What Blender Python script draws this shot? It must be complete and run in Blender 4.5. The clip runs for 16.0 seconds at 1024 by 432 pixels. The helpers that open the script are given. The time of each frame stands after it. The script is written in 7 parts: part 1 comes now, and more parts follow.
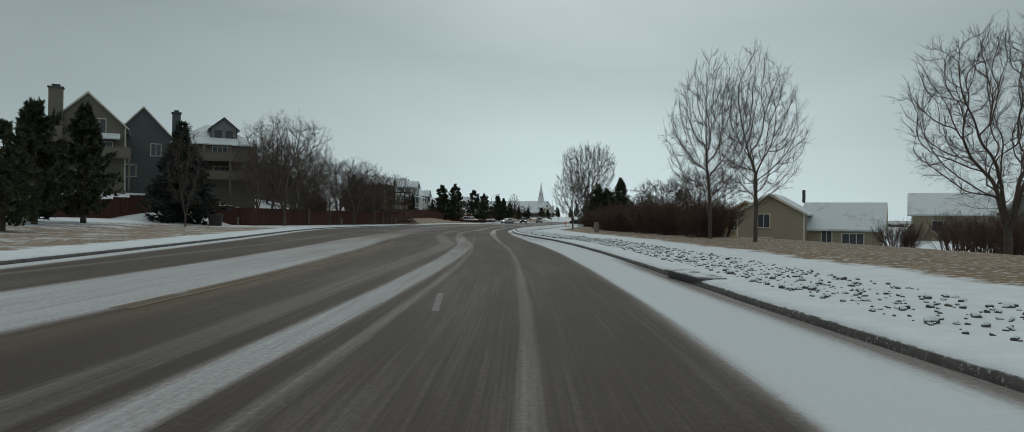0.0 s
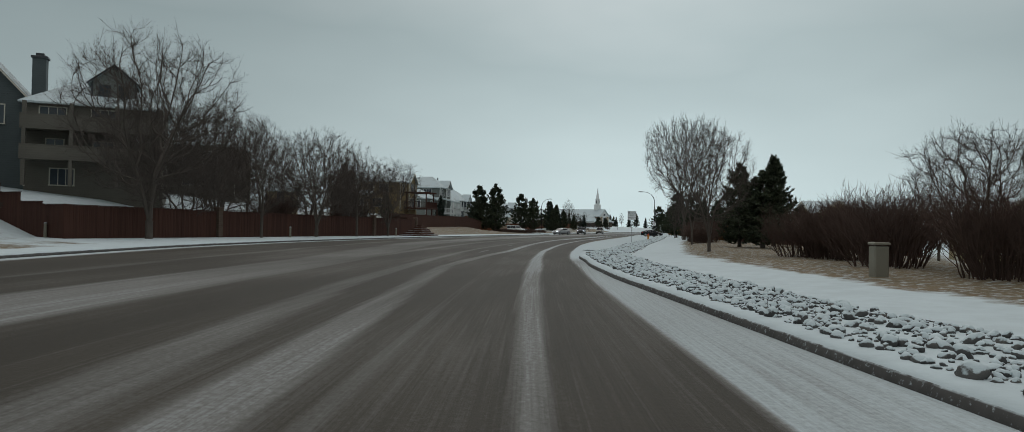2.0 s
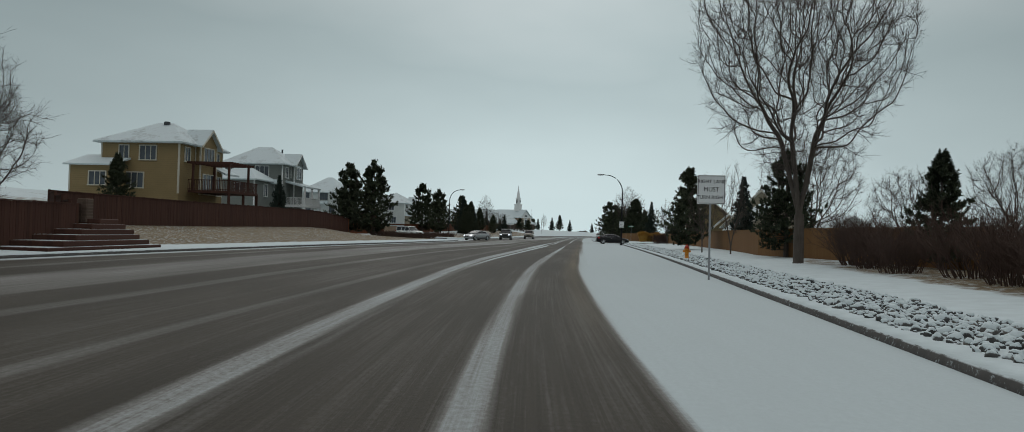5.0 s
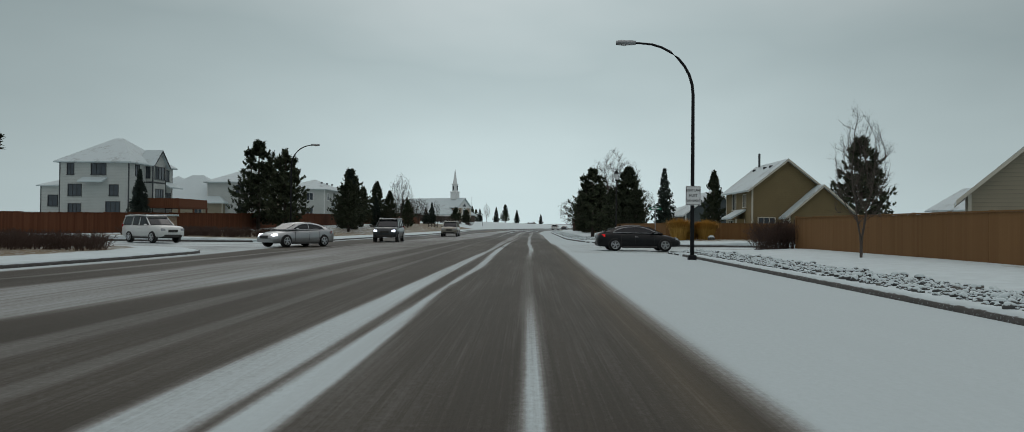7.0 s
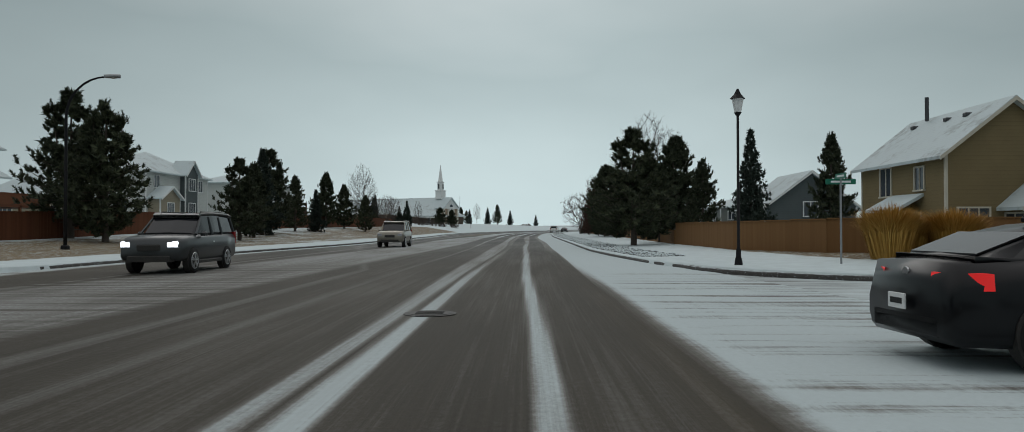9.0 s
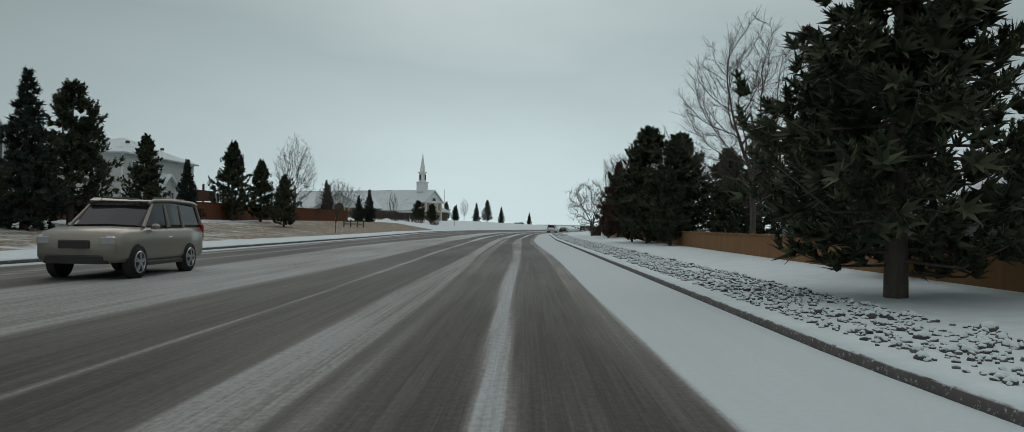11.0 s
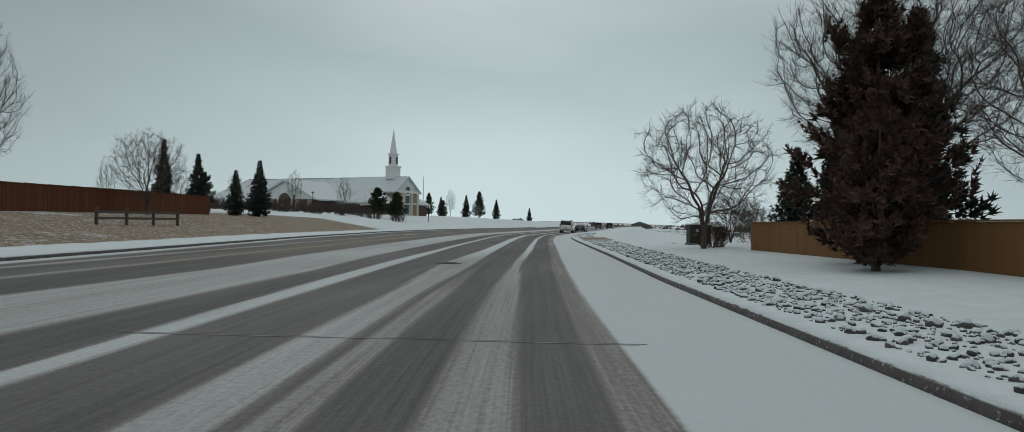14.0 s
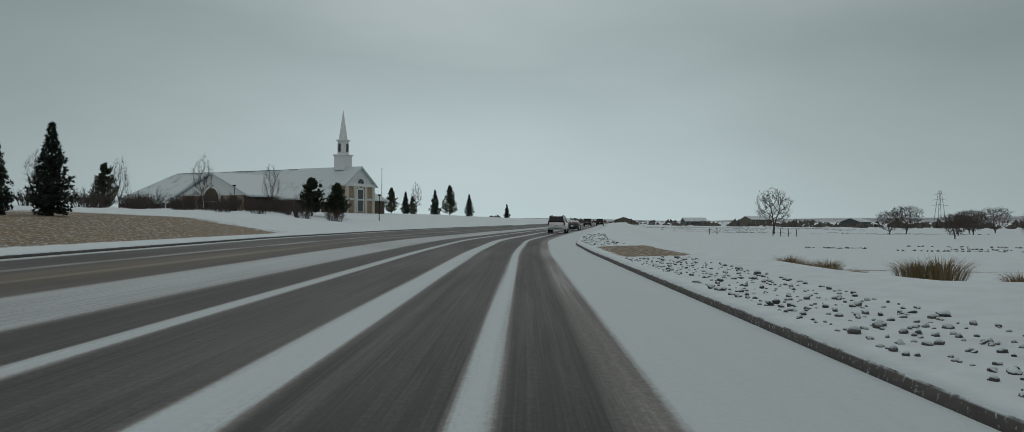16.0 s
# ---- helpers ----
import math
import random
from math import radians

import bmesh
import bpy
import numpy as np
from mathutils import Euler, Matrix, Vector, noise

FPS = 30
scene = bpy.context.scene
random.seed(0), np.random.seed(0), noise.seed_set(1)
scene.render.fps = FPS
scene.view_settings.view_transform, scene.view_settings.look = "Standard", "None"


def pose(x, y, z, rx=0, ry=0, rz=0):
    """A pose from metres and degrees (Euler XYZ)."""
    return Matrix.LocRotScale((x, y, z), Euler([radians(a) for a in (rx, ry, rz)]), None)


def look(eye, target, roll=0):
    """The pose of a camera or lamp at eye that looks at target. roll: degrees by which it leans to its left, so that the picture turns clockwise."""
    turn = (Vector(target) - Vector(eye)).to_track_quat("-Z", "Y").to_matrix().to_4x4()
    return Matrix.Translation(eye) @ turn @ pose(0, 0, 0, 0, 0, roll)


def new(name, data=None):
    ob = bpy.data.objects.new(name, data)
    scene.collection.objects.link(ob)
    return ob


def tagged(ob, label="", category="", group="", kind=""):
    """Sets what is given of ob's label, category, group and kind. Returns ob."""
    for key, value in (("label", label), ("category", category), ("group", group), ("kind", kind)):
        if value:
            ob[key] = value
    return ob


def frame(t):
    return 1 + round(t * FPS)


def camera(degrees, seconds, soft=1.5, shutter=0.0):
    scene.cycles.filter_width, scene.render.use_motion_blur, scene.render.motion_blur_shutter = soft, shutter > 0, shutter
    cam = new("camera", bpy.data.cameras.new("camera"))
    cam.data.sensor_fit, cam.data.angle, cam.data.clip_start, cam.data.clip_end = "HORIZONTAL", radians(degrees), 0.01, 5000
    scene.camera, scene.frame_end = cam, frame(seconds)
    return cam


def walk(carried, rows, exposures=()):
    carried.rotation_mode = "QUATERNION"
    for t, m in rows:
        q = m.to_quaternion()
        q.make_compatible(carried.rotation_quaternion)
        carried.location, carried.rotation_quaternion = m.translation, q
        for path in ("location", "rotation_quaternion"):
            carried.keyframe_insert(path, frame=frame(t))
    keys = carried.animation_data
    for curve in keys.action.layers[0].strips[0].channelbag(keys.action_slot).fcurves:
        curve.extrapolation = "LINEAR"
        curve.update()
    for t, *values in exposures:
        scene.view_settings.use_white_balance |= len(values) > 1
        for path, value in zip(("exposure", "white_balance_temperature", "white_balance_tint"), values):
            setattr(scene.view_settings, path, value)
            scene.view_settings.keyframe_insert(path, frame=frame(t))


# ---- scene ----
PATH = [  # seconds, x, y, z, pitch, roll, yaw
    (0, 17.78, -167.97, 1.40, 0.21, -0.71, 8.22),
    (0.5, 16.37, -157.05, 1.40, 0.26, -0.34, 9.77),
    (1, 14.73, -145.52, 1.40, 0.82, -0.16, 11.30),
    (1.5, 12.85, -134.90, 1.40, 0.77, -0.84, 12.35),
    (2, 10.85, -125.06, 1.40, 0.88, -1.10, 12.20),
    (2.5, 8.95, -115.26, 1.40, 1.00, -1.67, 11.52),
    (3, 7.25, -106.00, 1.40, 1.05, -1.66, 10.20),
    (3.5, 5.73, -96.45, 1.40, 1.23, -1.59, 8.86),
    (4, 4.43, -87.13, 1.40, 1.35, -1.93, 7.57),
    (4.2, 4.01, -83.29, 1.40, 1.23, -1.74, 7.24),
    (4.5, 3.37, -77.56, 1.40, 1.24, -1.62, 6.83),
    (4.8, 2.78, -71.83, 1.40, 1.22, -1.54, 6.23),
    (4.9, 2.58, -69.92, 1.40, 1.22, -1.52, 6.00),
    (5, 2.38, -68.01, 1.40, 1.22, -1.49, 5.77),
    (5.1, 2.22, -66.10, 1.40, 1.21, -1.47, 5.53),
    (5.2, 2.05, -64.19, 1.40, 1.21, -1.44, 5.30),
    (5.3, 1.89, -62.28, 1.40, 1.20, -1.41, 5.02),
    (5.4, 1.71, -60.22, 1.40, 1.20, -1.39, 4.73),
    (5.5, 1.50, -57.44, 1.40, 1.19, -1.36, 4.45),
    (5.6, 1.27, -53.88, 1.40, 1.19, -1.33, 4.17),
    (5.7, 1.03, -50.02, 1.40, 1.18, -1.31, 3.88),
    (5.8, 0.84, -46.16, 1.40, 1.18, -1.28, 3.60),
    (5.9, 0.68, -42.30, 1.40, 1.18, -1.26, 3.46),
    (6, 0.57, -38.44, 1.40, 1.17, -1.23, 3.32),
    (6.1, 0.52, -34.58, 1.40, 1.17, -1.20, 3.18),
    (6.2, 0.46, -30.72, 1.40, 1.16, -1.18, 3.04),
    (6.3, 0.41, -26.86, 1.40, 1.16, -1.15, 2.90),
    (6.4, 0.35, -23.00, 1.40, 1.15, -1.13, 2.76),
    (6.5, 0.30, -19.14, 1.40, 1.15, -1.10, 2.63),
    (6.6, 0.25, -15.28, 1.40, 1.07, -0.99, 2.43),
    (6.7, 0.19, -11.42, 1.40, 0.99, -0.88, 2.24),
    (6.8, 0.14, -7.56, 1.40, 0.91, -0.77, 2.04),
    (6.9, 0.07, -3.70, 1.40, 0.83, -0.66, 1.85),
    (7, 0.00, 0.00, 1.40, 0.73, -0.53, 1.65),
    (7.1, -0.02, 2.56, 1.40, 0.75, -0.55, 1.60),
    (7.5, -0.10, 9.47, 1.40, 0.80, -0.63, 1.37),
    (8, -0.15, 18.32, 1.40, 0.78, -0.36, 1.52),
    (8.5, -0.23, 27.16, 1.40, 0.98, -0.38, 1.60),
    (9, -0.29, 35.66, 1.40, 0.89, 0.06, 1.22),
    (9.5, -0.26, 44.66, 1.40, 0.86, -0.23, 1.08),
    (10, -0.24, 53.65, 1.40, 0.83, -0.52, 0.95),
    (10.5, -0.22, 62.65, 1.40, 0.79, -0.82, 0.81),
    (11, -0.20, 71.64, 1.40, 0.76, -1.11, 0.68),
    (11.5, -0.18, 80.64, 1.40, 0.73, -1.55, 0.54),
    (12, -0.10, 90.66, 1.40, 0.66, -1.67, 0.40),
    (12.5, -0.03, 100.96, 1.40, 0.80, -1.52, 0.42),
    (13, 0.00, 111.40, 1.40, 0.65, -1.37, 0.73),
    (13.5, -0.04, 121.37, 1.40, 0.65, -1.33, 0.85),
    (14, -0.10, 131.21, 1.40, 0.51, -1.03, 0.62),
    (14.5, -0.08, 140.23, 1.40, 0.31, -1.95, 0.43),
    (15, 0.05, 148.81, 1.40, 0.51, -1.91, 0.16),
    (15.5, 0.27, 156.64, 1.40, 0.86, -1.72, -0.22),
    (16, 0.56, 163.94, 1.40, 0.32, -0.21, -1.05),
]

cam = camera(68.6, 16.0, soft=0.8)
walk(cam, [(t, pose(x, y, z, 90 + p, r, yw)) for t, x, y, z, p, r, yw in PATH], [(0, -0.13), (13.5, -0.14), (15.0, -0.27), (16.0, -0.42)])

# ---- world and light: a low overcast sky with a broad, weak sun behind it ----
scene.view_settings.exposure = 0.0
world = bpy.data.worlds.new("overcast_sky")
scene.world = world
world.use_nodes = True
wn, wl = world.node_tree.nodes, world.node_tree.links
wn.clear()
w_out = wn.new("ShaderNodeOutputWorld")
w_bg = wn.new("ShaderNodeBackground")
w_sky = wn.new("ShaderNodeTexSky")
w_sky.sky_type = "NISHITA"
w_sky.sun_disc = False
w_sky.sun_elevation = radians(38)
w_sky.sun_rotation = radians(0)
w_sky.air_density, w_sky.dust_density = 1.0, 6.0
w_sat = wn.new("ShaderNodeHueSaturation")
w_sat.inputs["Saturation"].default_value = 0.12
w_sat.inputs["Value"].default_value = 0.03
w_co = wn.new("ShaderNodeTexCoord")
w_sep = wn.new("ShaderNodeSeparateXYZ")
w_map = wn.new("ShaderNodeMapping")
w_map.inputs["Scale"].default_value = (1.2, 1.2, 3.0)
w_noise = wn.new("ShaderNodeTexNoise")
w_noise.inputs["Scale"].default_value = 1.3
w_noise.inputs["Detail"].default_value = 4.0
w_add = wn.new("ShaderNodeMath")
w_add.operation = "MULTIPLY_ADD"
w_add.inputs[1].default_value = 0.36
w_ramp = wn.new("ShaderNodeValToRGB")
for q, (at, col) in zip([w_ramp.color_ramp.elements[0], w_ramp.color_ramp.elements[1], w_ramp.color_ramp.elements.new(0.5)],
                        ((0.08, (0.602, 0.724, 0.738)), (1.0, (0.105, 0.134, 0.144)), (0.45, (0.345, 0.432, 0.448)))):
    q.position, q.color = at, (*col, 1)
# the cloud is brighter towards the hidden sun, which stands ahead along the road
w_lobe = wn.new("ShaderNodeMath")
w_lobe.operation = "MAXIMUM"
w_lobe.inputs[1].default_value = 0.0
w_pow = wn.new("ShaderNodeMath")
w_pow.operation = "POWER"
w_pow.inputs[1].default_value = 9.0
w_gain = wn.new("ShaderNodeMath")
w_gain.operation = "MULTIPLY_ADD"
w_gain.inputs[1].default_value, w_gain.inputs[2].default_value = 0.60, 0.83
w_glow = wn.new("ShaderNodeMixRGB")
w_glow.blend_type = "MULTIPLY"
w_glow.inputs["Fac"].default_value = 1.0
wl.new(w_sep.outputs["Y"], w_lobe.inputs[0])
wl.new(w_lobe.outputs[0], w_pow.inputs[0])
wl.new(w_pow.outputs[0], w_gain.inputs[0])
wl.new(w_gain.outputs[0], w_glow.inputs["Color2"])
w_mix = wn.new("ShaderNodeMixRGB")
w_mix.inputs["Fac"].default_value = 0.88
wl.new(w_co.outputs["Generated"], w_map.inputs["Vector"])
wl.new(w_co.outputs["Generated"], w_sep.inputs[0])
wl.new(w_map.outputs["Vector"], w_noise.inputs["Vector"])
wl.new(w_noise.outputs["Fac"], w_add.inputs[0])
wl.new(w_sep.outputs["Z"], w_add.inputs[2])
wl.new(w_add.outputs[0], w_ramp.inputs["Fac"])
wl.new(w_sky.outputs["Color"], w_sat.inputs["Color"])
wl.new(w_sat.outputs["Color"], w_mix.inputs["Color1"])
wl.new(w_ramp.outputs["Color"], w_glow.inputs["Color1"])
wl.new(w_glow.outputs["Color"], w_mix.inputs["Color2"])
wl.new(w_mix.outputs["Color"], w_bg.inputs["Color"])
w_bg.inputs["Strength"].default_value = 1.0
wl.new(w_bg.outputs["Background"], w_out.inputs["Surface"])
sun = new("sun", bpy.data.lights.new("sun", "SUN"))
sun.data.energy, sun.data.angle, sun.data.color = 0.42, radians(40), (1.0, 0.97, 0.93)
sun.matrix_world = look((0, 0, 100), (25, -115, 0))

# ---- materials ----


class Nodes:
    """A short way to wire a node material."""

    def __init__(self, name, rough=0.8, spec=0.3):
        self.m = bpy.data.materials.new(name)
        self.m.use_nodes = True
        self.n, self.l = self.m.node_tree.nodes, self.m.node_tree.links
        self.b = self.n["Principled BSDF"]
        self.b.inputs["Roughness"].default_value = rough
        self.b.inputs["Specular IOR Level"].default_value = spec
        self.co = self.n.new("ShaderNodeTexCoord")

    def put(self, value, socket):
        if isinstance(value, (int, float, tuple)):
            socket.default_value = value
        else:
            self.l.new(value, socket)

    def scaled(self, scale, source="Object"):
        k = self.n.new("ShaderNodeMapping")
        k.inputs["Scale"].default_value = scale
        self.l.new(self.co.outputs[source], k.inputs["Vector"])
        return k.outputs["Vector"]

    def noise(self, scale, detail=3.0, vector=None, rough=0.55):
        k = self.n.new("ShaderNodeTexNoise")
        k.inputs["Scale"].default_value = scale
        k.inputs["Detail"].default_value = detail
        k.inputs["Roughness"].default_value = rough
        self.l.new(vector if vector else self.co.outputs["Object"], k.inputs["Vector"])
        return k.outputs["Fac"]

    def ramp(self, fac, stops):
        k = self.n.new("ShaderNodeValToRGB")
        e = k.color_ramp.elements
        while len(e) < len(stops):
            e.new(0.5)
        for q, (at, col) in zip(e, stops):
            q.position = at
            q.color = (col, col, col, 1) if isinstance(col, (int, float)) else (*col, 1)
        self.l.new(fac, k.inputs["Fac"])
        return k.outputs["Color"]

    def mix(self, fac, a, b, mode="MIX"):
        k = self.n.new("ShaderNodeMixRGB")
        k.blend_type = mode
        for v, s in ((fac, "Fac"), (a, "Color1"), (b, "Color2")):
            self.put((*v, 1) if isinstance(v, tuple) and len(v) == 3 else v, k.inputs[s])
        return k.outputs["Color"]

    def math(self, op, a, b=0.0, c=0.0):
        k = self.n.new("ShaderNodeMath")
        k.operation = op
        for i, v in enumerate((a, b, c)):
            self.put(v, k.inputs[i])
        return k.outputs[0]

    def attribute(self, name):
        k = self.n.new("ShaderNodeAttribute")
        k.attribute_name = name
        return k.outputs["Fac"]

    def random(self):
        return self.n.new("ShaderNodeObjectInfo").outputs["Random"]

    def island(self):
        return self.n.new("ShaderNodeNewGeometry").outputs["Random Per Island"]

    def upward(self):
        k = self.n.new("ShaderNodeSeparateXYZ")
        self.l.new(self.n.new("ShaderNodeNewGeometry").outputs["Normal"], k.inputs[0])
        return k.outputs["Z"]

    def done(self, color, bump=None, strength=0.2, distance=0.02, rough=None):
        self.put((*color, 1) if isinstance(color, tuple) else color, self.b.inputs["Base Color"])
        if rough is not None:
            self.put(rough, self.b.inputs["Roughness"])
        if bump is not None:
            k = self.n.new("ShaderNodeBump")
            k.inputs["Strength"].default_value = strength
            k.inputs["Distance"].default_value = distance
            self.l.new(bump, k.inputs["Height"])
            self.l.new(k.outputs["Normal"], self.b.inputs["Normal"])
        return self.m


def scaled3(c, k):
    return tuple(min(1.0, v * k) for v in c)


def plain(name, color, rough=0.7, vary=0.25, scale=2.0, fine=30.0, bump=0.15, metal=0.0, spec=0.3):
    """A surface of one base colour with large stains and a fine grain."""
    k = Nodes(name, rough, spec)
    big, small = k.noise(scale, 3.0), k.noise(fine, 2.0)
    c = k.mix(big, scaled3(color, 1 - vary), scaled3(color, 1 + vary))
    c = k.mix(k.math("MULTIPLY", small, 0.35), c, scaled3(color, 0.6))
    k.b.inputs["Metallic"].default_value = metal
    return k.done(c, small, bump)


SNOW = (0.515, 0.59, 0.607)


def ground_material():
    k = Nodes("snowy_verge", 0.85, 0.2)
    a, b, c = k.noise(0.35, 4.0), k.noise(2.2, 4.0), k.noise(14.0, 3.0)
    dry = k.attribute("dry")
    amount = k.math("ADD", k.math("MULTIPLY", a, 0.55), k.math("MULTIPLY", b, 0.45))
    amount = k.math("SUBTRACT", k.math("ADD", amount, dry), 0.97)
    amount = k.math("MULTIPLY", amount, 6.0)
    k2 = k.n.new("ShaderNodeClamp")
    k.l.new(amount, k2.inputs[0])
    tone = k.math("ADD", k.math("MULTIPLY", c, 0.45), k.math("MULTIPLY", k.noise(0.7, 5.0, None, 0.7), 0.55))
    straw = k.mix(k.ramp(tone, [(0.36, 0.0), (0.64, 1.0)]), (0.082, 0.066, 0.037), (0.19, 0.14, 0.076))
    straw = k.mix(k.math("MULTIPLY", k.noise(60.0, 2.0), 0.5), straw, (0.17, 0.13, 0.085))
    frost = k.mix(k.ramp(k.noise(5.0, 3.0), [(0.52, 0.0), (0.66, 0.6)]), straw, SNOW)
    white = k.mix(k.math("MULTIPLY", k.ramp(b, [(0.35, 0.0), (0.65, 1.0)]), 0.6), SNOW, scaled3(SNOW, 0.84))
    col = k.mix(k2.outputs[0], white, frost)
    h = k.math("ADD", k.math("MULTIPLY", c, k.math("ADD", k2.outputs[0], 0.25)), k.math("MULTIPLY", k.noise(1.3, 3.0), 0.8))
    return k.done(col, h, 0.5, 0.06)


def road_material():
    """Wet asphalt under snow that traffic has worn into lengthwise bands; u runs across the road, v along it, in metres.
    The mesh says how much snow lies where ("cover"), where grit has stained it ("sand") and where tyres cross it ("turned")."""
    k = Nodes("snowy_asphalt", 0.7, 0.1)
    sep = k.n.new("ShaderNodeSeparateXYZ")
    k.l.new(k.co.outputs["UV"], sep.inputs[0])
    v = sep.outputs["Y"]
    band, sand, turned = k.attribute("cover"), k.attribute("sand"), k.attribute("turned")
    c = k.n.new("ShaderNodeClamp")
    k.l.new(k.math("DIVIDE", k.math("SUBTRACT", v, 62.0), 40.0), c.inputs[0])
    far = c.outputs[0]
    streak = k.noise(1.0, 5.0, k.scaled((6.0, 0.08, 1), "UV"), 0.65)
    fine = k.noise(1.0, 4.0, k.scaled((30.0, 0.20, 1), "UV"), 0.7)
    patch = k.noise(1.0, 4.0, k.scaled((0.45, 0.07, 1), "UV"))
    grit = k.noise(16.0, 5.0, k.scaled((1, 0.7, 1), "UV"), 0.75)
    across = k.noise(1.0, 5.0, k.scaled((0.10, 2.4, 1), "UV"), 0.7)
    s = k.math("ADD", band, k.math("MULTIPLY", k.math("SUBTRACT", streak, 0.5), 0.42))
    s = k.math("ADD", s, k.math("MULTIPLY", k.math("SUBTRACT", fine, 0.5), 0.34))
    s = k.math("ADD", s, k.math("MULTIPLY", k.math("SUBTRACT", patch, 0.5), 0.5))
    s = k.math("ADD", s, k.math("MULTIPLY", k.math("SUBTRACT", grit, 0.5), 0.34))
    s = k.math("SUBTRACT", s, k.math("MULTIPLY", turned, k.ramp(across, [(0.47, 0.0), (0.66, 0.75)])))
    s = k.ramp(s, [(0.08, 0.0), (0.34, 0.2), (0.62, 0.52), (0.98, 1.0)])
    speck = k.noise(70.0, 3.0, k.scaled((1, 1, 1), "UV"), 0.8)
    brown = k.mix(speck, (0.018, 0.0155, 0.0115), (0.052, 0.045, 0.034))
    grey = k.mix(speck, (0.024, 0.026, 0.025), (0.062, 0.066, 0.064))
    tar = k.mix(far, brown, grey)
    tar = k.mix(k.ramp(k.math("ADD", k.math("MULTIPLY", patch, 0.6), k.math("MULTIPLY", fine, 0.4)), [(0.42, 0.0), (0.62, 0.6)]), tar, k.mix(far, (0.070, 0.061, 0.048), (0.075, 0.079, 0.077)))
    white = k.mix(grit, scaled3(SNOW, 0.74), SNOW)
    white = k.mix(k.ramp(k.noise(1.0, 5.0, k.scaled((0.9, 0.35, 1), "UV"), 0.6), [(0.35, 0.0), (0.68, 0.55)]), white, scaled3(SNOW, 0.84))
    driven = k.ramp(band, [(0.9, 1.0), (1.0, 0.15)])
    white = k.mix(k.math("MULTIPLY", driven, k.ramp(k.math("ADD", streak, k.math("MULTIPLY", patch, 0.6)), [(0.72, 0.0), (1.0, 0.45)])), white, (0.33, 0.35, 0.355))
    slush = k.mix(grit, (0.125, 0.118, 0.104), (0.25, 0.255, 0.25))
    low, high = k.ramp(s, [(0.0, 0.0), (0.45, 1.0)]), k.ramp(s, [(0.40, 0.0), (0.9, 1.0)])
    col = k.mix(high, k.mix(low, tar, slush), white)
    dirt = k.mix(grit, (0.10, 0.075, 0.042), (0.19, 0.15, 0.09))
    col = k.mix(k.math("MULTIPLY", sand, k.ramp(k.math("ADD", k.math("MULTIPLY", patch, 0.5), k.math("MULTIPLY", streak, 0.5)), [(0.35, 0.25), (0.6, 0.9)])), col, dirt)
    rough = k.math("ADD", k.math("MULTIPLY", s, 0.2), 0.68)
    return k.done(col, k.math("ADD", k.math("MULTIPLY", s, 1.5), grit), 0.4, 0.02, rough)


def side_street_material():
    k = Nodes("snowed_side_street", 0.75, 0.3)
    streak = k.noise(1.0, 4.0, k.scaled((0.12, 2.6, 1)), 0.7)
    patch = k.noise(0.25, 4.0)
    s = k.ramp(k.math("ADD", k.math("MULTIPLY", streak, 0.7), k.math("MULTIPLY", patch, 0.5)), [(0.44, 0.08), (0.56, 0.5), (0.70, 0.95)])
    tar = k.mix(k.noise(40.0, 2.0), (0.055, 0.05, 0.045), (0.11, 0.10, 0.09))
    return k.done(k.mix(s, tar, SNOW), s, 0.3, 0.02)


def kerb_material():
    k = Nodes("dirty_concrete_kerb", 0.8)
    up = k.upward()
    base = k.mix(k.noise(3.0, 4.0), (0.028, 0.026, 0.024), (0.10, 0.094, 0.088))
    n = k.noise(4.0, 4.0)
    s = k.math("MULTIPLY", k.ramp(up, [(0.55, 0.0), (0.85, 1.0)]), k.ramp(n, [(0.36, 0.0), (0.56, 0.9)]))
    spot = k.ramp(k.noise(16.0, 3.0, None, 0.7), [(0.58, 0.0), (0.70, 0.55)])
    return k.done(k.mix(s, k.mix(spot, base, scaled3(SNOW, 0.9)), SNOW), n, 0.4, 0.02)


def stone_material():
    k = Nodes("snow_dusted_rock", 0.85)
    r = k.island()
    base = k.ramp(r, [(0.0, (0.03, 0.031, 0.031)), (0.4, (0.06, 0.061, 0.06)), (0.75, (0.1, 0.098, 0.094)), (1.0, (0.16, 0.148, 0.132))])
    base = k.mix(k.math("MULTIPLY", k.noise(22.0, 3.0), 0.6), base, (0.09, 0.088, 0.085))
    up = k.math("ADD", k.upward(), k.math("MULTIPLY", k.math("SUBTRACT", k.noise(11.0, 3.0), 0.5), 1.5))
    s = k.ramp(up, [(0.32, 0.0), (0.5, 1.0)])
    return k.done(k.mix(s, base, SNOW), k.noise(18.0, 3.0), 0.5, 0.02)


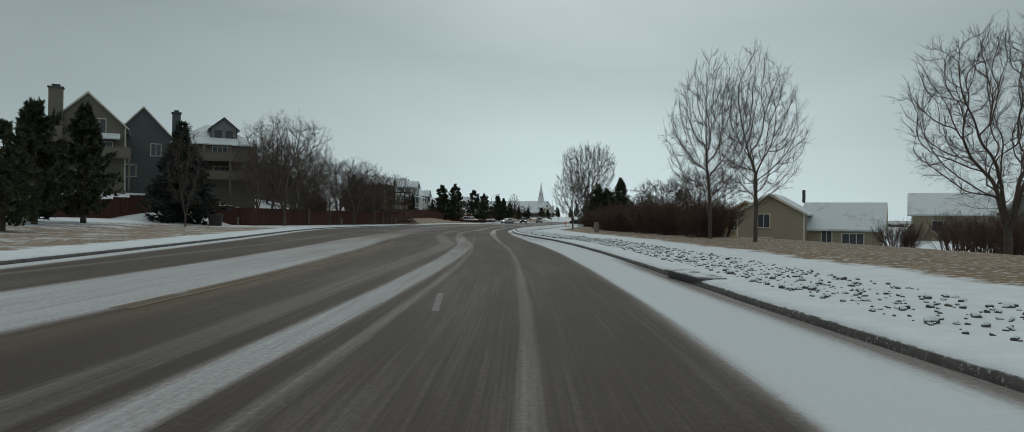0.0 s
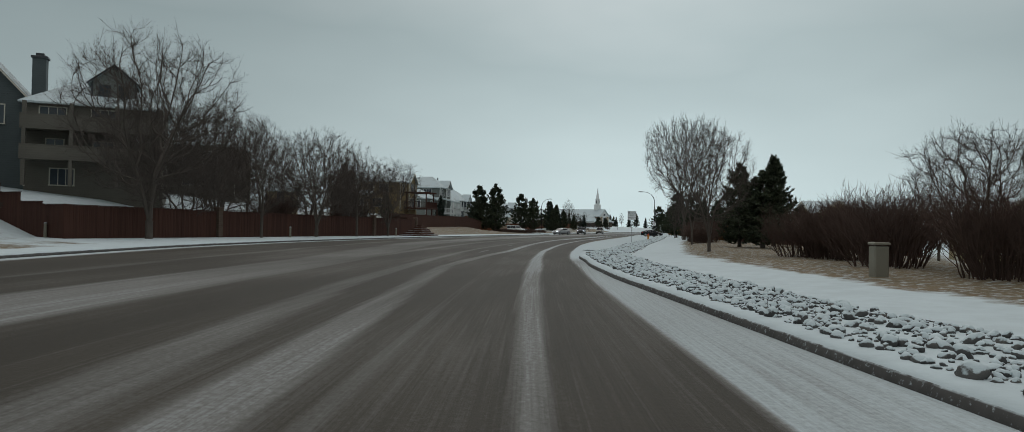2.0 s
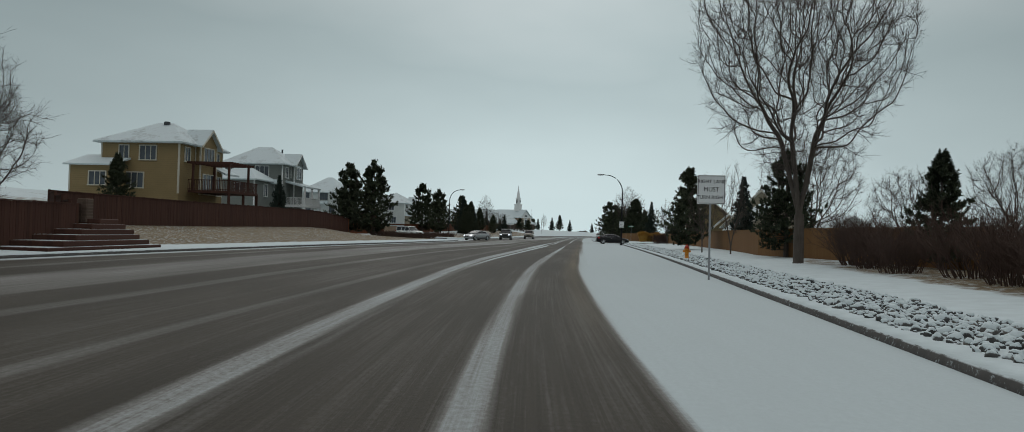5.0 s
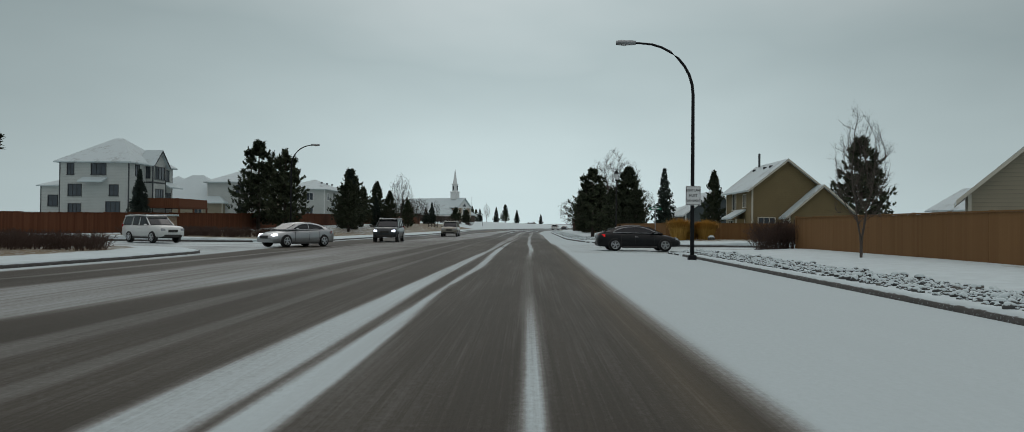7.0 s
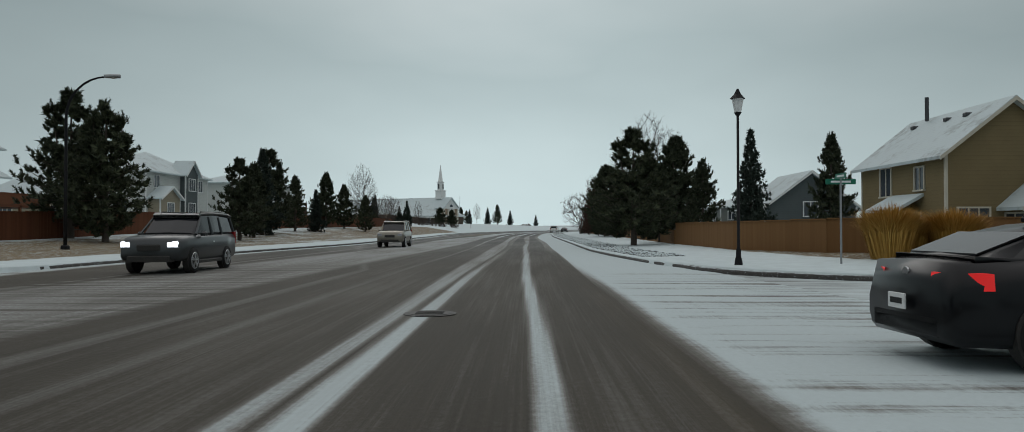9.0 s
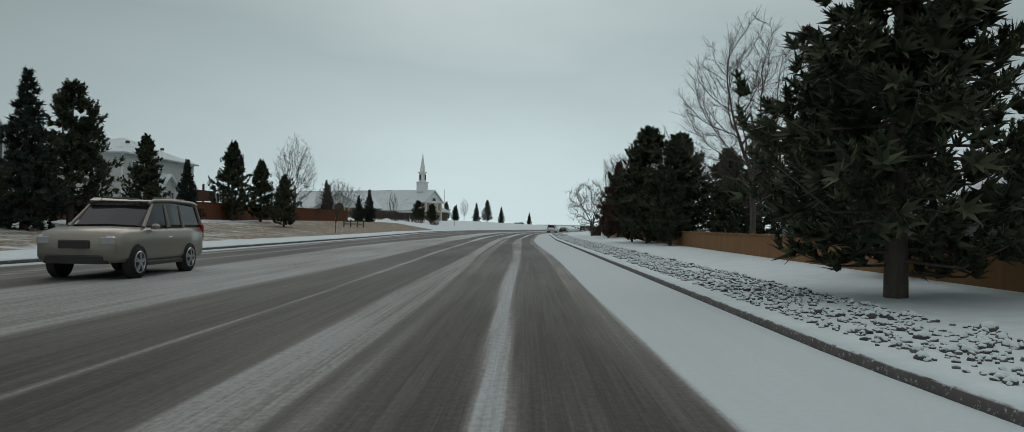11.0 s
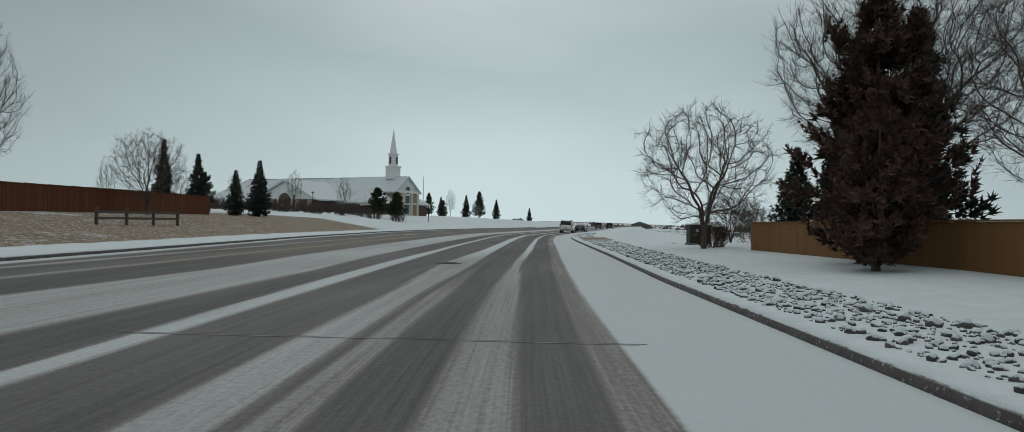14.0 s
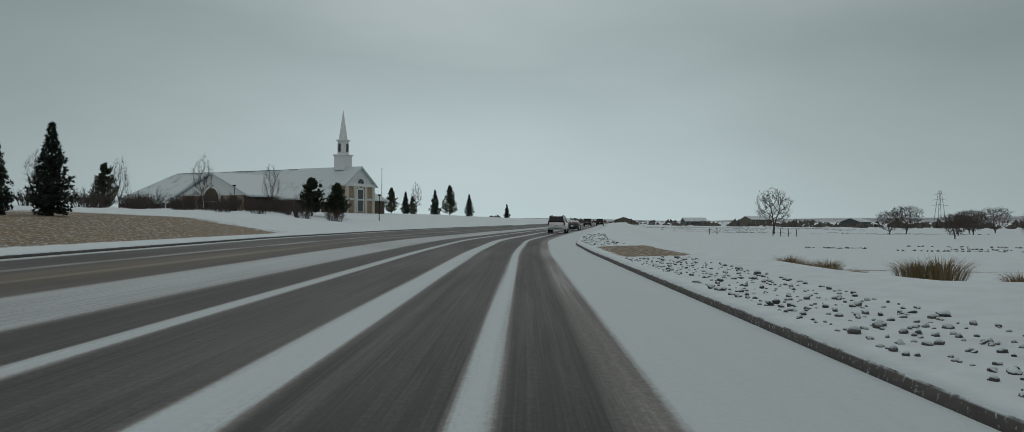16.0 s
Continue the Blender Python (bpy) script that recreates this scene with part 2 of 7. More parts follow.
def board_material(name, dark, light):
    k = Nodes(name, 0.85, 0.2)
    sep = k.n.new("ShaderNodeSeparateXYZ")
    k.l.new(k.co.outputs["Object"], sep.inputs[0])
    w = k.n.new("ShaderNodeTexWhiteNoise")
    w.noise_dimensions = "1D"
    k.l.new(k.math("ADD", k.math("FLOOR", k.math("DIVIDE", sep.outputs["X"], 0.145)), k.math("MULTIPLY", k.random(), 57.0)), w.inputs["W"])
    grain = k.noise(1.0, 4.0, k.scaled((14.0, 14.0, 0.8)))
    c = k.mix(w.outputs["Value"], dark, light)
    c = k.mix(k.math("MULTIPLY", grain, 0.4), c, scaled3(dark, 0.7))
    c = k.mix(k.math("MULTIPLY", k.random(), 0.22), c, scaled3(dark, 0.8))
    s = k.ramp(k.upward(), [(0.7, 0.0), (0.9, 0.95)])
    return k.done(k.mix(s, c, SNOW), grain, 0.3, 0.01)


def siding_material(name, color, pitch=0.2):
    k = Nodes(name, 0.75, 0.25)
    sep = k.n.new("ShaderNodeSeparateXYZ")
    k.l.new(k.co.outputs["Object"], sep.inputs[0])
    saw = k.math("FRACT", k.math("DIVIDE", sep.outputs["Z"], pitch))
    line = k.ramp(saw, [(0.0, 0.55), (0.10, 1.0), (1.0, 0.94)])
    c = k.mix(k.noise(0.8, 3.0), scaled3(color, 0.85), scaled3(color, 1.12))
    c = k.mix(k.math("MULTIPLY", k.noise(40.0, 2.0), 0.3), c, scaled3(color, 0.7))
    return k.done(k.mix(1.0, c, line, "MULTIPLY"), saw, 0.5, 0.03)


def roof_material(name="snowy_shingle", cover=0.42):
    k = Nodes(name, 0.85, 0.2)
    n = k.math("ADD", k.math("MULTIPLY", k.noise(0.5, 4.0), 0.6), k.math("MULTIPLY", k.noise(3.5, 4.0), 0.4))
    s = k.ramp(n, [(cover - 0.12, 0.35), (cover + 0.06, 0.95)])
    sep = k.n.new("ShaderNodeSeparateXYZ")
    k.l.new(k.co.outputs["Object"], sep.inputs[0])
    row = k.ramp(k.math("FRACT", k.math("DIVIDE", sep.outputs["Z"], 0.14)), [(0.0, 0.45), (0.25, 1.0)])
    shingle = k.mix(k.noise(9.0, 2.0), (0.10, 0.095, 0.09), (0.19, 0.175, 0.16))
    shingle = k.mix(1.0, shingle, row, "MULTIPLY")
    s = k.math("MULTIPLY", s, k.ramp(k.math("ADD", k.math("MULTIPLY", row, 0.6), k.noise(2.0, 3.0)), [(0.5, 0.78), (1.0, 1.0)]))
    return k.done(k.mix(s, shingle, SNOW), s, 0.3, 0.03)


def brick_material(name, a, b):
    k = Nodes(name, 0.85, 0.2)
    t = k.n.new("ShaderNodeTexBrick")
    t.inputs["Scale"].default_value = 1.0
    t.inputs["Brick Width"].default_value, t.inputs["Row Height"].default_value, t.inputs["Mortar Size"].default_value = 0.42, 0.14, 0.012
    for c, s in ((a, "Color1"), (b, "Color2"), (scaled3(b, 1.2), "Mortar")):
        t.inputs[s].default_value = (*c, 1)
    m = k.n.new("ShaderNodeMapping")
    m.inputs["Rotation"].default_value = (radians(90), 0, 0)
    k.l.new(k.co.outputs["Object"], m.inputs["Vector"])
    k.l.new(m.outputs["Vector"], t.inputs["Vector"])
    c = k.mix(k.math("MULTIPLY", k.noise(2.5, 3.0), 0.4), t.outputs["Color"], scaled3(a, 0.7))
    return k.done(c, t.outputs["Fac"], -0.3, 0.01)


def needle_material(name, dark, light):
    k = Nodes(name, 0.75, 0.15)
    c = k.mix(k.island(), dark, light)
    c = k.mix(k.math("MULTIPLY", k.random(), 0.35), c, scaled3(dark, 0.8))
    return k.done(c)


def bark_material(name, dark, light):
    k = Nodes(name, 0.9, 0.15)
    n = k.noise(1.0, 4.0, k.scaled((10.0, 10.0, 2.0)))
    c = k.mix(n, dark, light)
    s = k.ramp(k.math("ADD", k.upward(), k.math("MULTIPLY", k.noise(3.0), 0.4)), [(1.05, 0.0), (1.2, 0.8)])
    return k.done(k.mix(s, c, SNOW), n, 0.5, 0.02)


def glass_material(name="window_glass", tint=(0.035, 0.042, 0.05)):
    k = Nodes(name, 0.08, 0.4)
    return k.done(k.mix(k.noise(1.2, 2.0), tint, scaled3(tint, 2.2)))


M = {
    "ground": ground_material(), "road": road_material(), "street": side_street_material(), "kerb": kerb_material(), "stone": stone_material(),
    "fence_red": board_material("red_brown_board", (0.058, 0.026, 0.019), (0.088, 0.040, 0.028)),
    "fence_tan": board_material("tan_board", (0.185, 0.095, 0.038), (0.215, 0.115, 0.048)),
    "fence_orange": board_material("orange_brown_board", (0.105, 0.038, 0.018), (0.155, 0.06, 0.03)),
    "pillar": brick_material("brown_pillar_block", (0.085, 0.058, 0.044), (0.12, 0.084, 0.064)),
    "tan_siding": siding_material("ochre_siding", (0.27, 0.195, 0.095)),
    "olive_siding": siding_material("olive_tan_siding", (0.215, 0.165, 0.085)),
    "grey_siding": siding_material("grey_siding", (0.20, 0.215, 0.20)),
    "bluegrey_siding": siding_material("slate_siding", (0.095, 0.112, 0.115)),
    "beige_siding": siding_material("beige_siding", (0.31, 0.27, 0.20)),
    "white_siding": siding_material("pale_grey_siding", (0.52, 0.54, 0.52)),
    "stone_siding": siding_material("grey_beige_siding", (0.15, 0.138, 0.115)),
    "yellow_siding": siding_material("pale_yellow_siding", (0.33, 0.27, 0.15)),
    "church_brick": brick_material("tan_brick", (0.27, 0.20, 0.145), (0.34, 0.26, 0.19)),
    "roof": roof_material(), "roof_thin": roof_material("thin_snow_shingle", 0.55), "roof_white": roof_material("deep_snow_roof", 0.30),
    "trim": plain("cream_trim", (0.55, 0.52, 0.44), 0.6, 0.12), "trim_white": plain("white_trim", (0.72, 0.73, 0.72), 0.55, 0.08),
    "trim_dark": plain("dark_trim", (0.06, 0.065, 0.07), 0.6, 0.2), "glass": glass_material(), "car_glass": glass_material("tinted_car_glass", (0.008, 0.009, 0.011)),
    "marking_yellow": plain("worn_yellow_paint", (0.135, 0.10, 0.042), 0.75, 0.5, 1.2, 18),
    # "shade" is the church's tan brick with the shade put into its colour
    "marking": plain("worn_white_paint", (0.12, 0.12, 0.118), 0.7, 0.5, 1.2, 18), "seam": plain("frosted_joint", (0.22, 0.225, 0.225), 0.8, 0.5, 5, 30), "seam_dark": plain("tar_joint", (0.018, 0.017, 0.016), 0.7, 0.3, 5, 30), "shade": plain("shaded_brick", (0.10, 0.075, 0.058), 0.9, 0.2),
    "needle": needle_material("pine_needle", (0.026, 0.035, 0.024), (0.092, 0.106, 0.060)),
    "needle_blue": needle_material("spruce_needle", (0.017, 0.026, 0.021), (0.058, 0.076, 0.062)),
    "needle_red": needle_material("rusty_juniper_needle", (0.06, 0.038, 0.031), (0.135, 0.083, 0.066)),
    "bark": bark_material("grey_brown_bark", (0.055, 0.046, 0.040), (0.14, 0.118, 0.10)),
    "twig": bark_material("brown_twig", (0.05, 0.041, 0.037), (0.12, 0.099, 0.086)),
    # the brown twig again, lightened so that distance haze is in its colour
    "far_twig": bark_material("hazed_brush", (0.10, 0.090, 0.082), (0.19, 0.17, 0.155)),
    "twig_red": bark_material("red_brown_twig", (0.05, 0.034, 0.029), (0.115, 0.075, 0.060)),
    "pale_bark": bark_material("pale_bark", (0.12, 0.105, 0.09), (0.23, 0.205, 0.18)),
    "straw": needle_material("ornamental_grass", (0.30, 0.155, 0.030), (0.62, 0.37, 0.10)),
    "reed": needle_material("dry_reed", (0.17, 0.125, 0.07), (0.34, 0.27, 0.16)),
    "pole": plain("dark_bronze_paint", (0.016, 0.016, 0.018), 0.6, 0.2, 3, 40, 0.05, 0.0, 0.12),
    "galv": plain("galvanised_steel", (0.32, 0.33, 0.34), 0.45, 0.12, 4, 60, 0.05, 0.7),
    "sign_white": plain("white_sign_sheet", (0.75, 0.76, 0.76), 0.4, 0.06), "sign_black": plain("black_lettering", (0.015, 0.015, 0.016), 0.5, 0.1),
    "sign_green": plain("green_sign_sheet", (0.012, 0.16, 0.10), 0.4, 0.1), "hydrant": plain("orange_hydrant_paint", (0.62, 0.23, 0.015), 0.45, 0.12),
    "hydrant_red": plain("red_cap_paint", (0.42, 0.045, 0.02), 0.45, 0.12),
    "steel_green": plain("green_utility_box", (0.022, 0.03, 0.026), 0.6, 0.2), "beige_box": plain("beige_utility_box", (0.23, 0.215, 0.17), 0.6, 0.12),
    "iron": plain("cast_iron", (0.04, 0.038, 0.036), 0.6, 0.3, 6, 50, 0.3), "tyre": plain("tyre_rubber", (0.018, 0.018, 0.018), 0.85, 0.2),
    "chrome": plain("polished_alloy", (0.55, 0.56, 0.58), 0.28, 0.08, 4, 50, 0.02, 0.9), "snow": plain("clean_snow", SNOW, 0.9, 0.05, 1.5, 12, 0.3),
}



def frosted_iron():
    k = Nodes("snow_dusted_iron", .75, .2)
    n = k.noise(3.2, 5.0, None, .65)
    return k.done(k.mix(k.ramp(n, [(.44, 0.0), (.60, 1.0)]), k.mix(k.noise(30.0), (.03, .029, .028), (.07, .068, .066)), SNOW), n, .3, .01)


M["iron_snow"] = frosted_iron()

# ---- building helpers ----


def mesh_of(name, verts, faces, mats, index=None, smooth=False):
    me = bpy.data.meshes.new(name)
    me.from_pydata(verts, [], faces)
    for m in mats if isinstance(mats, (list, tuple)) else [mats]:
        me.materials.append(M[m] if isinstance(m, str) else m)
    if index is not None:
        me.polygons.foreach_set("material_index", index)
    if smooth:
        me.polygons.foreach_set("use_smooth", [True] * len(me.polygons))
    me.update()
    return me


class Geo:
    """Collects boxes, prisms, tubes and sheets into one mesh."""

    def __init__(self):
        self.v, self.f = [], []

    def add(self, verts, faces):
        n = len(self.v)
        self.v += [tuple(p) for p in verts]
        self.f += [tuple(i + n for i in q) for q in faces]
        return self

    def box(self, c, s, rz=0.0, bevel=0.0):
        """A box by centre and size, its upright and top edges chamfered."""
        hx, hy, hz = s[0] / 2, s[1] / 2, s[2] / 2
        b = min(bevel, hx * 0.9, hy * 0.9, hz * 0.9)
        ca, sa = math.cos(rz), math.sin(rz)

        def at(x, y, z):
            return (c[0] + x * ca - y * sa, c[1] + x * sa + y * ca, c[2] + z)

        if b <= 0:
            pts = [at(x, y, z) for z in (-hz, hz) for x, y in ((-hx, -hy), (hx, -hy), (hx, hy), (-hx, hy))]
            return self.add(pts, [(3, 2, 1, 0), (4, 5, 6, 7), (0, 1, 5, 4), (1, 2, 6, 5), (2, 3, 7, 6), (3, 0, 4, 7)])

        def ring(k, z):
            x, y = hx - k, hy - k
            q = b if k < b else 0.4 * b
            return [at(*p, z) for p in ((-x + q, -y), (x - q, -y), (x, -y + q), (x, y - q), (x - q, y), (-x + q, y), (-x, y - q), (-x, -y + q))]

        return self.loft([ring(0, -hz), ring(0, hz - b), ring(b, hz)], True)

    def loft(self, rings, caps=True):
        n, k = len(rings[0]), len(self.v)
        self.v += [tuple(p) for r in rings for p in r]
        for j in range(len(rings) - 1):
            for i in range(n):
                a, b = k + j * n + i, k + j * n + (i + 1) % n
                self.f.append((a, b, b + n, a + n))
        if caps:
            self.f.append(tuple(k + i for i in reversed(range(n))))
            self.f.append(tuple(k + (len(rings) - 1) * n + i for i in range(n)))
        return self

    def tube(self, points, radii, sides=6, caps=False):
        rings = []
        for i, p in enumerate(points):
            p = Vector(p)
            d = Vector(points[min(i + 1, len(points) - 1)]) - Vector(points[max(i - 1, 0)])
            d.normalize()
            x = d.orthogonal().normalized()
            y = d.cross(x)
            rings.append([p + (x * math.cos(a) + y * math.sin(a)) * radii[i] for a in (math.tau * j / sides for j in range(sides))])
        return self.loft(rings, caps)

    def disc(self, c, r, depth, axis="z", sides=16, taper=1.0):
        rings = []
        for k, rr in ((-0.5, r), (0.5, r * taper)):
            ring = []
            for j in range(sides):
                a = math.tau * j / sides
                p, q, h = rr * math.cos(a), rr * math.sin(a), k * depth
                ring.append({"z": (c[0] + p, c[1] + q, c[2] + h), "y": (c[0] + q, c[1] + h, c[2] + p), "x": (c[0] + h, c[1] + p, c[2] + q)}[axis])
            rings.append(ring)
        return self.loft(rings)

    def prism(self, outline, a, b, axis="y"):
        """An outline of (across, up) pairs swept from a to b along the axis."""
        rings = [[(p, t, q) if axis == "y" else (t, p, q) for p, q in outline] for t in (a, b)]
        return self.loft(rings)

    def mesh(self, name, mat, smooth=False):
        return mesh_of(name, self.v, self.f, mat, None, smooth)


def part(name, geo, mat, parent, label="", smooth=False):
    ob = new(name, geo if isinstance(geo, bpy.types.Mesh) else geo.mesh(name, mat, smooth))
    ob.parent = parent
    return tagged(ob, label)


def thing(name, label, category, at=None, geo=None, mat=None, group="", kind="", smooth=False):
    ob = new(name, geo.mesh(name, mat, smooth) if geo else None)
    if at is not None:
        ob.matrix_world = at
    return tagged(ob, label, category, group, kind)


def curve_of(table):
    ys, xs = [p[0] for p in table], [p[1] for p in table]

    def f(y):
        return float(np.interp(y, ys, xs))

    return f


def smoothed(table, width=4.0):
    f = curve_of(table)

    def g(y):
        return sum(f(y + k * width / 3) for k in (-3, -2, -1, 0, 1, 2, 3)) / 7

    return g


# ---- the plan of the road: lane line of the drive, right kerb, left kerb, by distance along the road ----
lane_x = smoothed([(-900, 190), (-400, 66), (-260, 36), (-200, 23), (-168, 17.8), (-157, 16.4), (-145.5, 14.7), (-134.9, 12.85), (-125, 10.85), (-115.3, 8.95), (-106, 7.25),
                   (-96.5, 5.75), (-87, 4.45), (-77.5, 3.4), (-68, 2.4), (-58.7, 1.6), (-49, 1.0), (-40, .6), (-7.6, .1), (20, -.15), (60, -.25), (100, 0), (140, -.05), (157, .3), (175, .9), (196, 1.6), (215, 2.8),
                   (244, 7.0), (280, 13), (330, 21), (380, 28), (600, 65), (1500, 230)])
kerb_right = smoothed([(-900, 194), (-400, 70), (-260, 40), (-200, 27), (-168, 22.3), (-161, 21.1), (-155, 20.0), (-146, 18.6), (-137, 17.1), (-128, 15.4), (-120, 13.6), (-108, 10.4), (-104, 9.3),
                       (-97, 7.75), (-94, 7.3), (-90.5, 6.62), (-88.5, 6.27), (-85, 6.28), (-82, 6.3), (-80, 6.38), (-73, 6.42), (-63, 6.4), (-45, 6.68), (-34, 6.9), (-19, 7.1), (0, 7.2), (36, 7.15),
                       (60, 5.5), (64, 4.55), (72, 3.8), (80, 3.35), (150, 3.45), (165, 3.85), (181, 4.15), (196, 4.5), (207, 5.0), (222, 6.8), (244, 10.2), (280, 16.5), (330, 24.5), (380, 31.5), (600, 69), (1500, 234)], 1.2)
kerb_left = smoothed([(-900, 168), (-400, 45), (-260, 20), (-200, 11), (-168, 5.6), (-151, 1.8), (-135, -2.5), (-120, -6.8), (-103, -11.8), (-89, -15.4), (-74, -17.3), (-54, -18.0), (-35, -18.0), (-18, -17.6),
                      (0, -16.6), (30, -15), (62, -16.8), (75, -16.4), (97, -14.9), (142, -14.9), (162, -15.5), (190, -16.5), (220, -16.2), (255, -13), (289, -8), (330, -1), (373, 6), (600, 44), (1500, 208)])
STREET = (43.0, 54.8)        # the side street on the right runs between these
STREET_L = (38.5, 55.5)      # and the one on the left


def corner(y, a, b, near, far, reach, r):
    """Where the kerb lies beside a side street's mouth: rounded corners of radius r, then out to reach."""
    if a < y < b:
        return reach
    for edge, sign in ((a, a - y), (b, y - b)):
        if 0 <= sign < r:
            return far + (r - math.sqrt(max(0.0, r * r - (r - sign) ** 2))) * (1 if reach > 0 else -1)
    return near


def right_x(y):
    return corner(y, *STREET, kerb_right(y), kerb_right(y), 95.0, 7.0)


def left_x(y):
    return corner(y, *STREET_L, kerb_left(y), kerb_left(y), -110.0, 6.0)


front_rise = curve_of([(-900, .6), (-250, .6), (-120, .3), (-40, .3), (-32, 1.4), (12, 1.1), (32, .35), (60, .35), (95, .4), (140, .7), (190, 1.4), (255, 1.6), (275, .8), (300, 1.0), (400, 1.4), (700, 1)])
back_rise = curve_of([(-900, 4), (-150, 1.2), (-97, 1.2), (-86, 4.0), (-40, 4.6), (-32, 4.2), (18, 3.8), (27, 1.8), (33, .5), (57, .3), (64, .35), (78, .8), (95, 1.4), (140, 2.0), (190, 2.2), (250, 2.4), (300, 2.6), (400, 3), (700, 2)])
field_drop = curve_of([(-900, 0), (-110, -1.0), (-50, -.6), (0, .4), (155, .4), (172, -.9), (250, -1.5), (2000, -1.5)])


def height_left(d, y):
    return float(np.interp(d, [.045, .3, 3.0, 11.0, 26.0, 60.0, 300.0], [.124, .16, .2, front_rise(y), back_rise(y), back_rise(y) + .8, back_rise(y)]))


def height_right(d, y):
    a = float(np.interp(d, [.045, .3, 2.8, 7.5, 13.0, 30.0, 120.0], [.124, .16, .2, .42, .42, field_drop(y), field_drop(y) - .6]))
    b = float(np.interp(d, [.045, .3, 2.8, 4.4, 8.0, 13.0, 30.0, 120.0], [.124, .16, .22, .32, -.75, -1.0, -1.2, -1.9]))
    k = min(1.0, max(0.0, (y - 177) / 6))
    return a + (b - a) * k


def ground_z(x, y):
    kr, kl = right_x(y), left_x(y)
    if x > kr:
        return height_right(x - kr, y) if right_x(y) < 90 else 0.0
    if x < kl:
        return height_left(kl - x, y)
    return 0.0


def dry_left(d, y):
    a = float(np.interp(y, [-300, -175, -100, -90, -38, -34, 22, 34, 57, 60, 74, 95, 122, 150, 195, 210, 226, 235, 500], [.62, .66, .62, .4, .45, .85, .95, .6, .5, .85, .85, .6, .64, .68, .72, .9, .95, .1, .1]))
    lo = 2.4 if y > -36 else 1.5
    return a * float(np.interp(d, [lo - .3, lo + .8, 12, 16, 24], [0, 1, 1, .8, .35]))


def dry_right(d, y):
    a = float(np.interp(y, [-300, -48, -35, -22, 18, 34, 58, 61, 72, 80, 152, 187, 190, 199, 202, 900], [.75, .75, .6, .5, .5, .35, .6, .8, .7, .3, .25, .3, .95, .95, .25, .28]))
    if 189 < y < 200:
        return a * float(np.interp(d, [.2, .5, 2.6, 3.2], [0, 1, 1, 0]))
    lo = 4.6 if y < -30 else 5.2
    return a * float(np.interp(d, [lo - .4, lo + .7, 11, 40], [0, 1, 1, .5]))


stations = [-900, -600, -400, -320, -270, -240] + [-220 + 1.5 * i for i in range(171)]
stations += [36.5 + 0.35 * i for i in range(99)] + [71.5 + 1.5 * i for i in range(150)] + [300, 315, 335, 360, 400, 450, 520, 600, 800, 1100, 1500, 2400, 4000]
stations = sorted(set(stations + [round(-97 + .3 * i, 3) for i in range(71)]))
D_OUT = [0.045, 0.3, 0.9, 1.8, 2.6, 3.3, 4.1, 4.9, 5.7, 6.6, 7.6, 9, 11, 13.5, 17, 22, 30, 42, 60, 100, 180, 400, 900, 2500]


def build_ground():
    verts, dry, faces = [], [], []
    n = 2 * len(D_OUT) + 4
    for y in stations:
        kl, kr = left_x(y), right_x(y)
        for d in reversed(D_OUT):
            z = height_left(d, y) if kl > -100 else .15
            verts.append((kl - d, y, z))
            dry.append(dry_left(d, y) if kl > -100 else 0)
        for x in (kl, kl + .02, kr - .02, kr):
            verts.append((x, y, -0.06))
            dry.append(0)
        for d in D_OUT:
            verts.append((kr + d, y, height_right(d, y) if kr < 90 else .15))
            dry.append(dry_right(d, y) if kr < 90 else 0)
    for j in range(len(stations) - 1):
        for i in range(n - 1):
            a = j * n + i
            faces.append((a, a + 1, a + 1 + n, a + n))
    me = mesh_of("ground", verts, faces, "ground", None, True)
    me.attributes.new("dry", "FLOAT", "POINT").data.foreach_set("value", dry)
    return tagged(new("ground", me), "snow-covered verge and yards with dry straw-coloured grass", "ground", "", "structure")


build_ground()


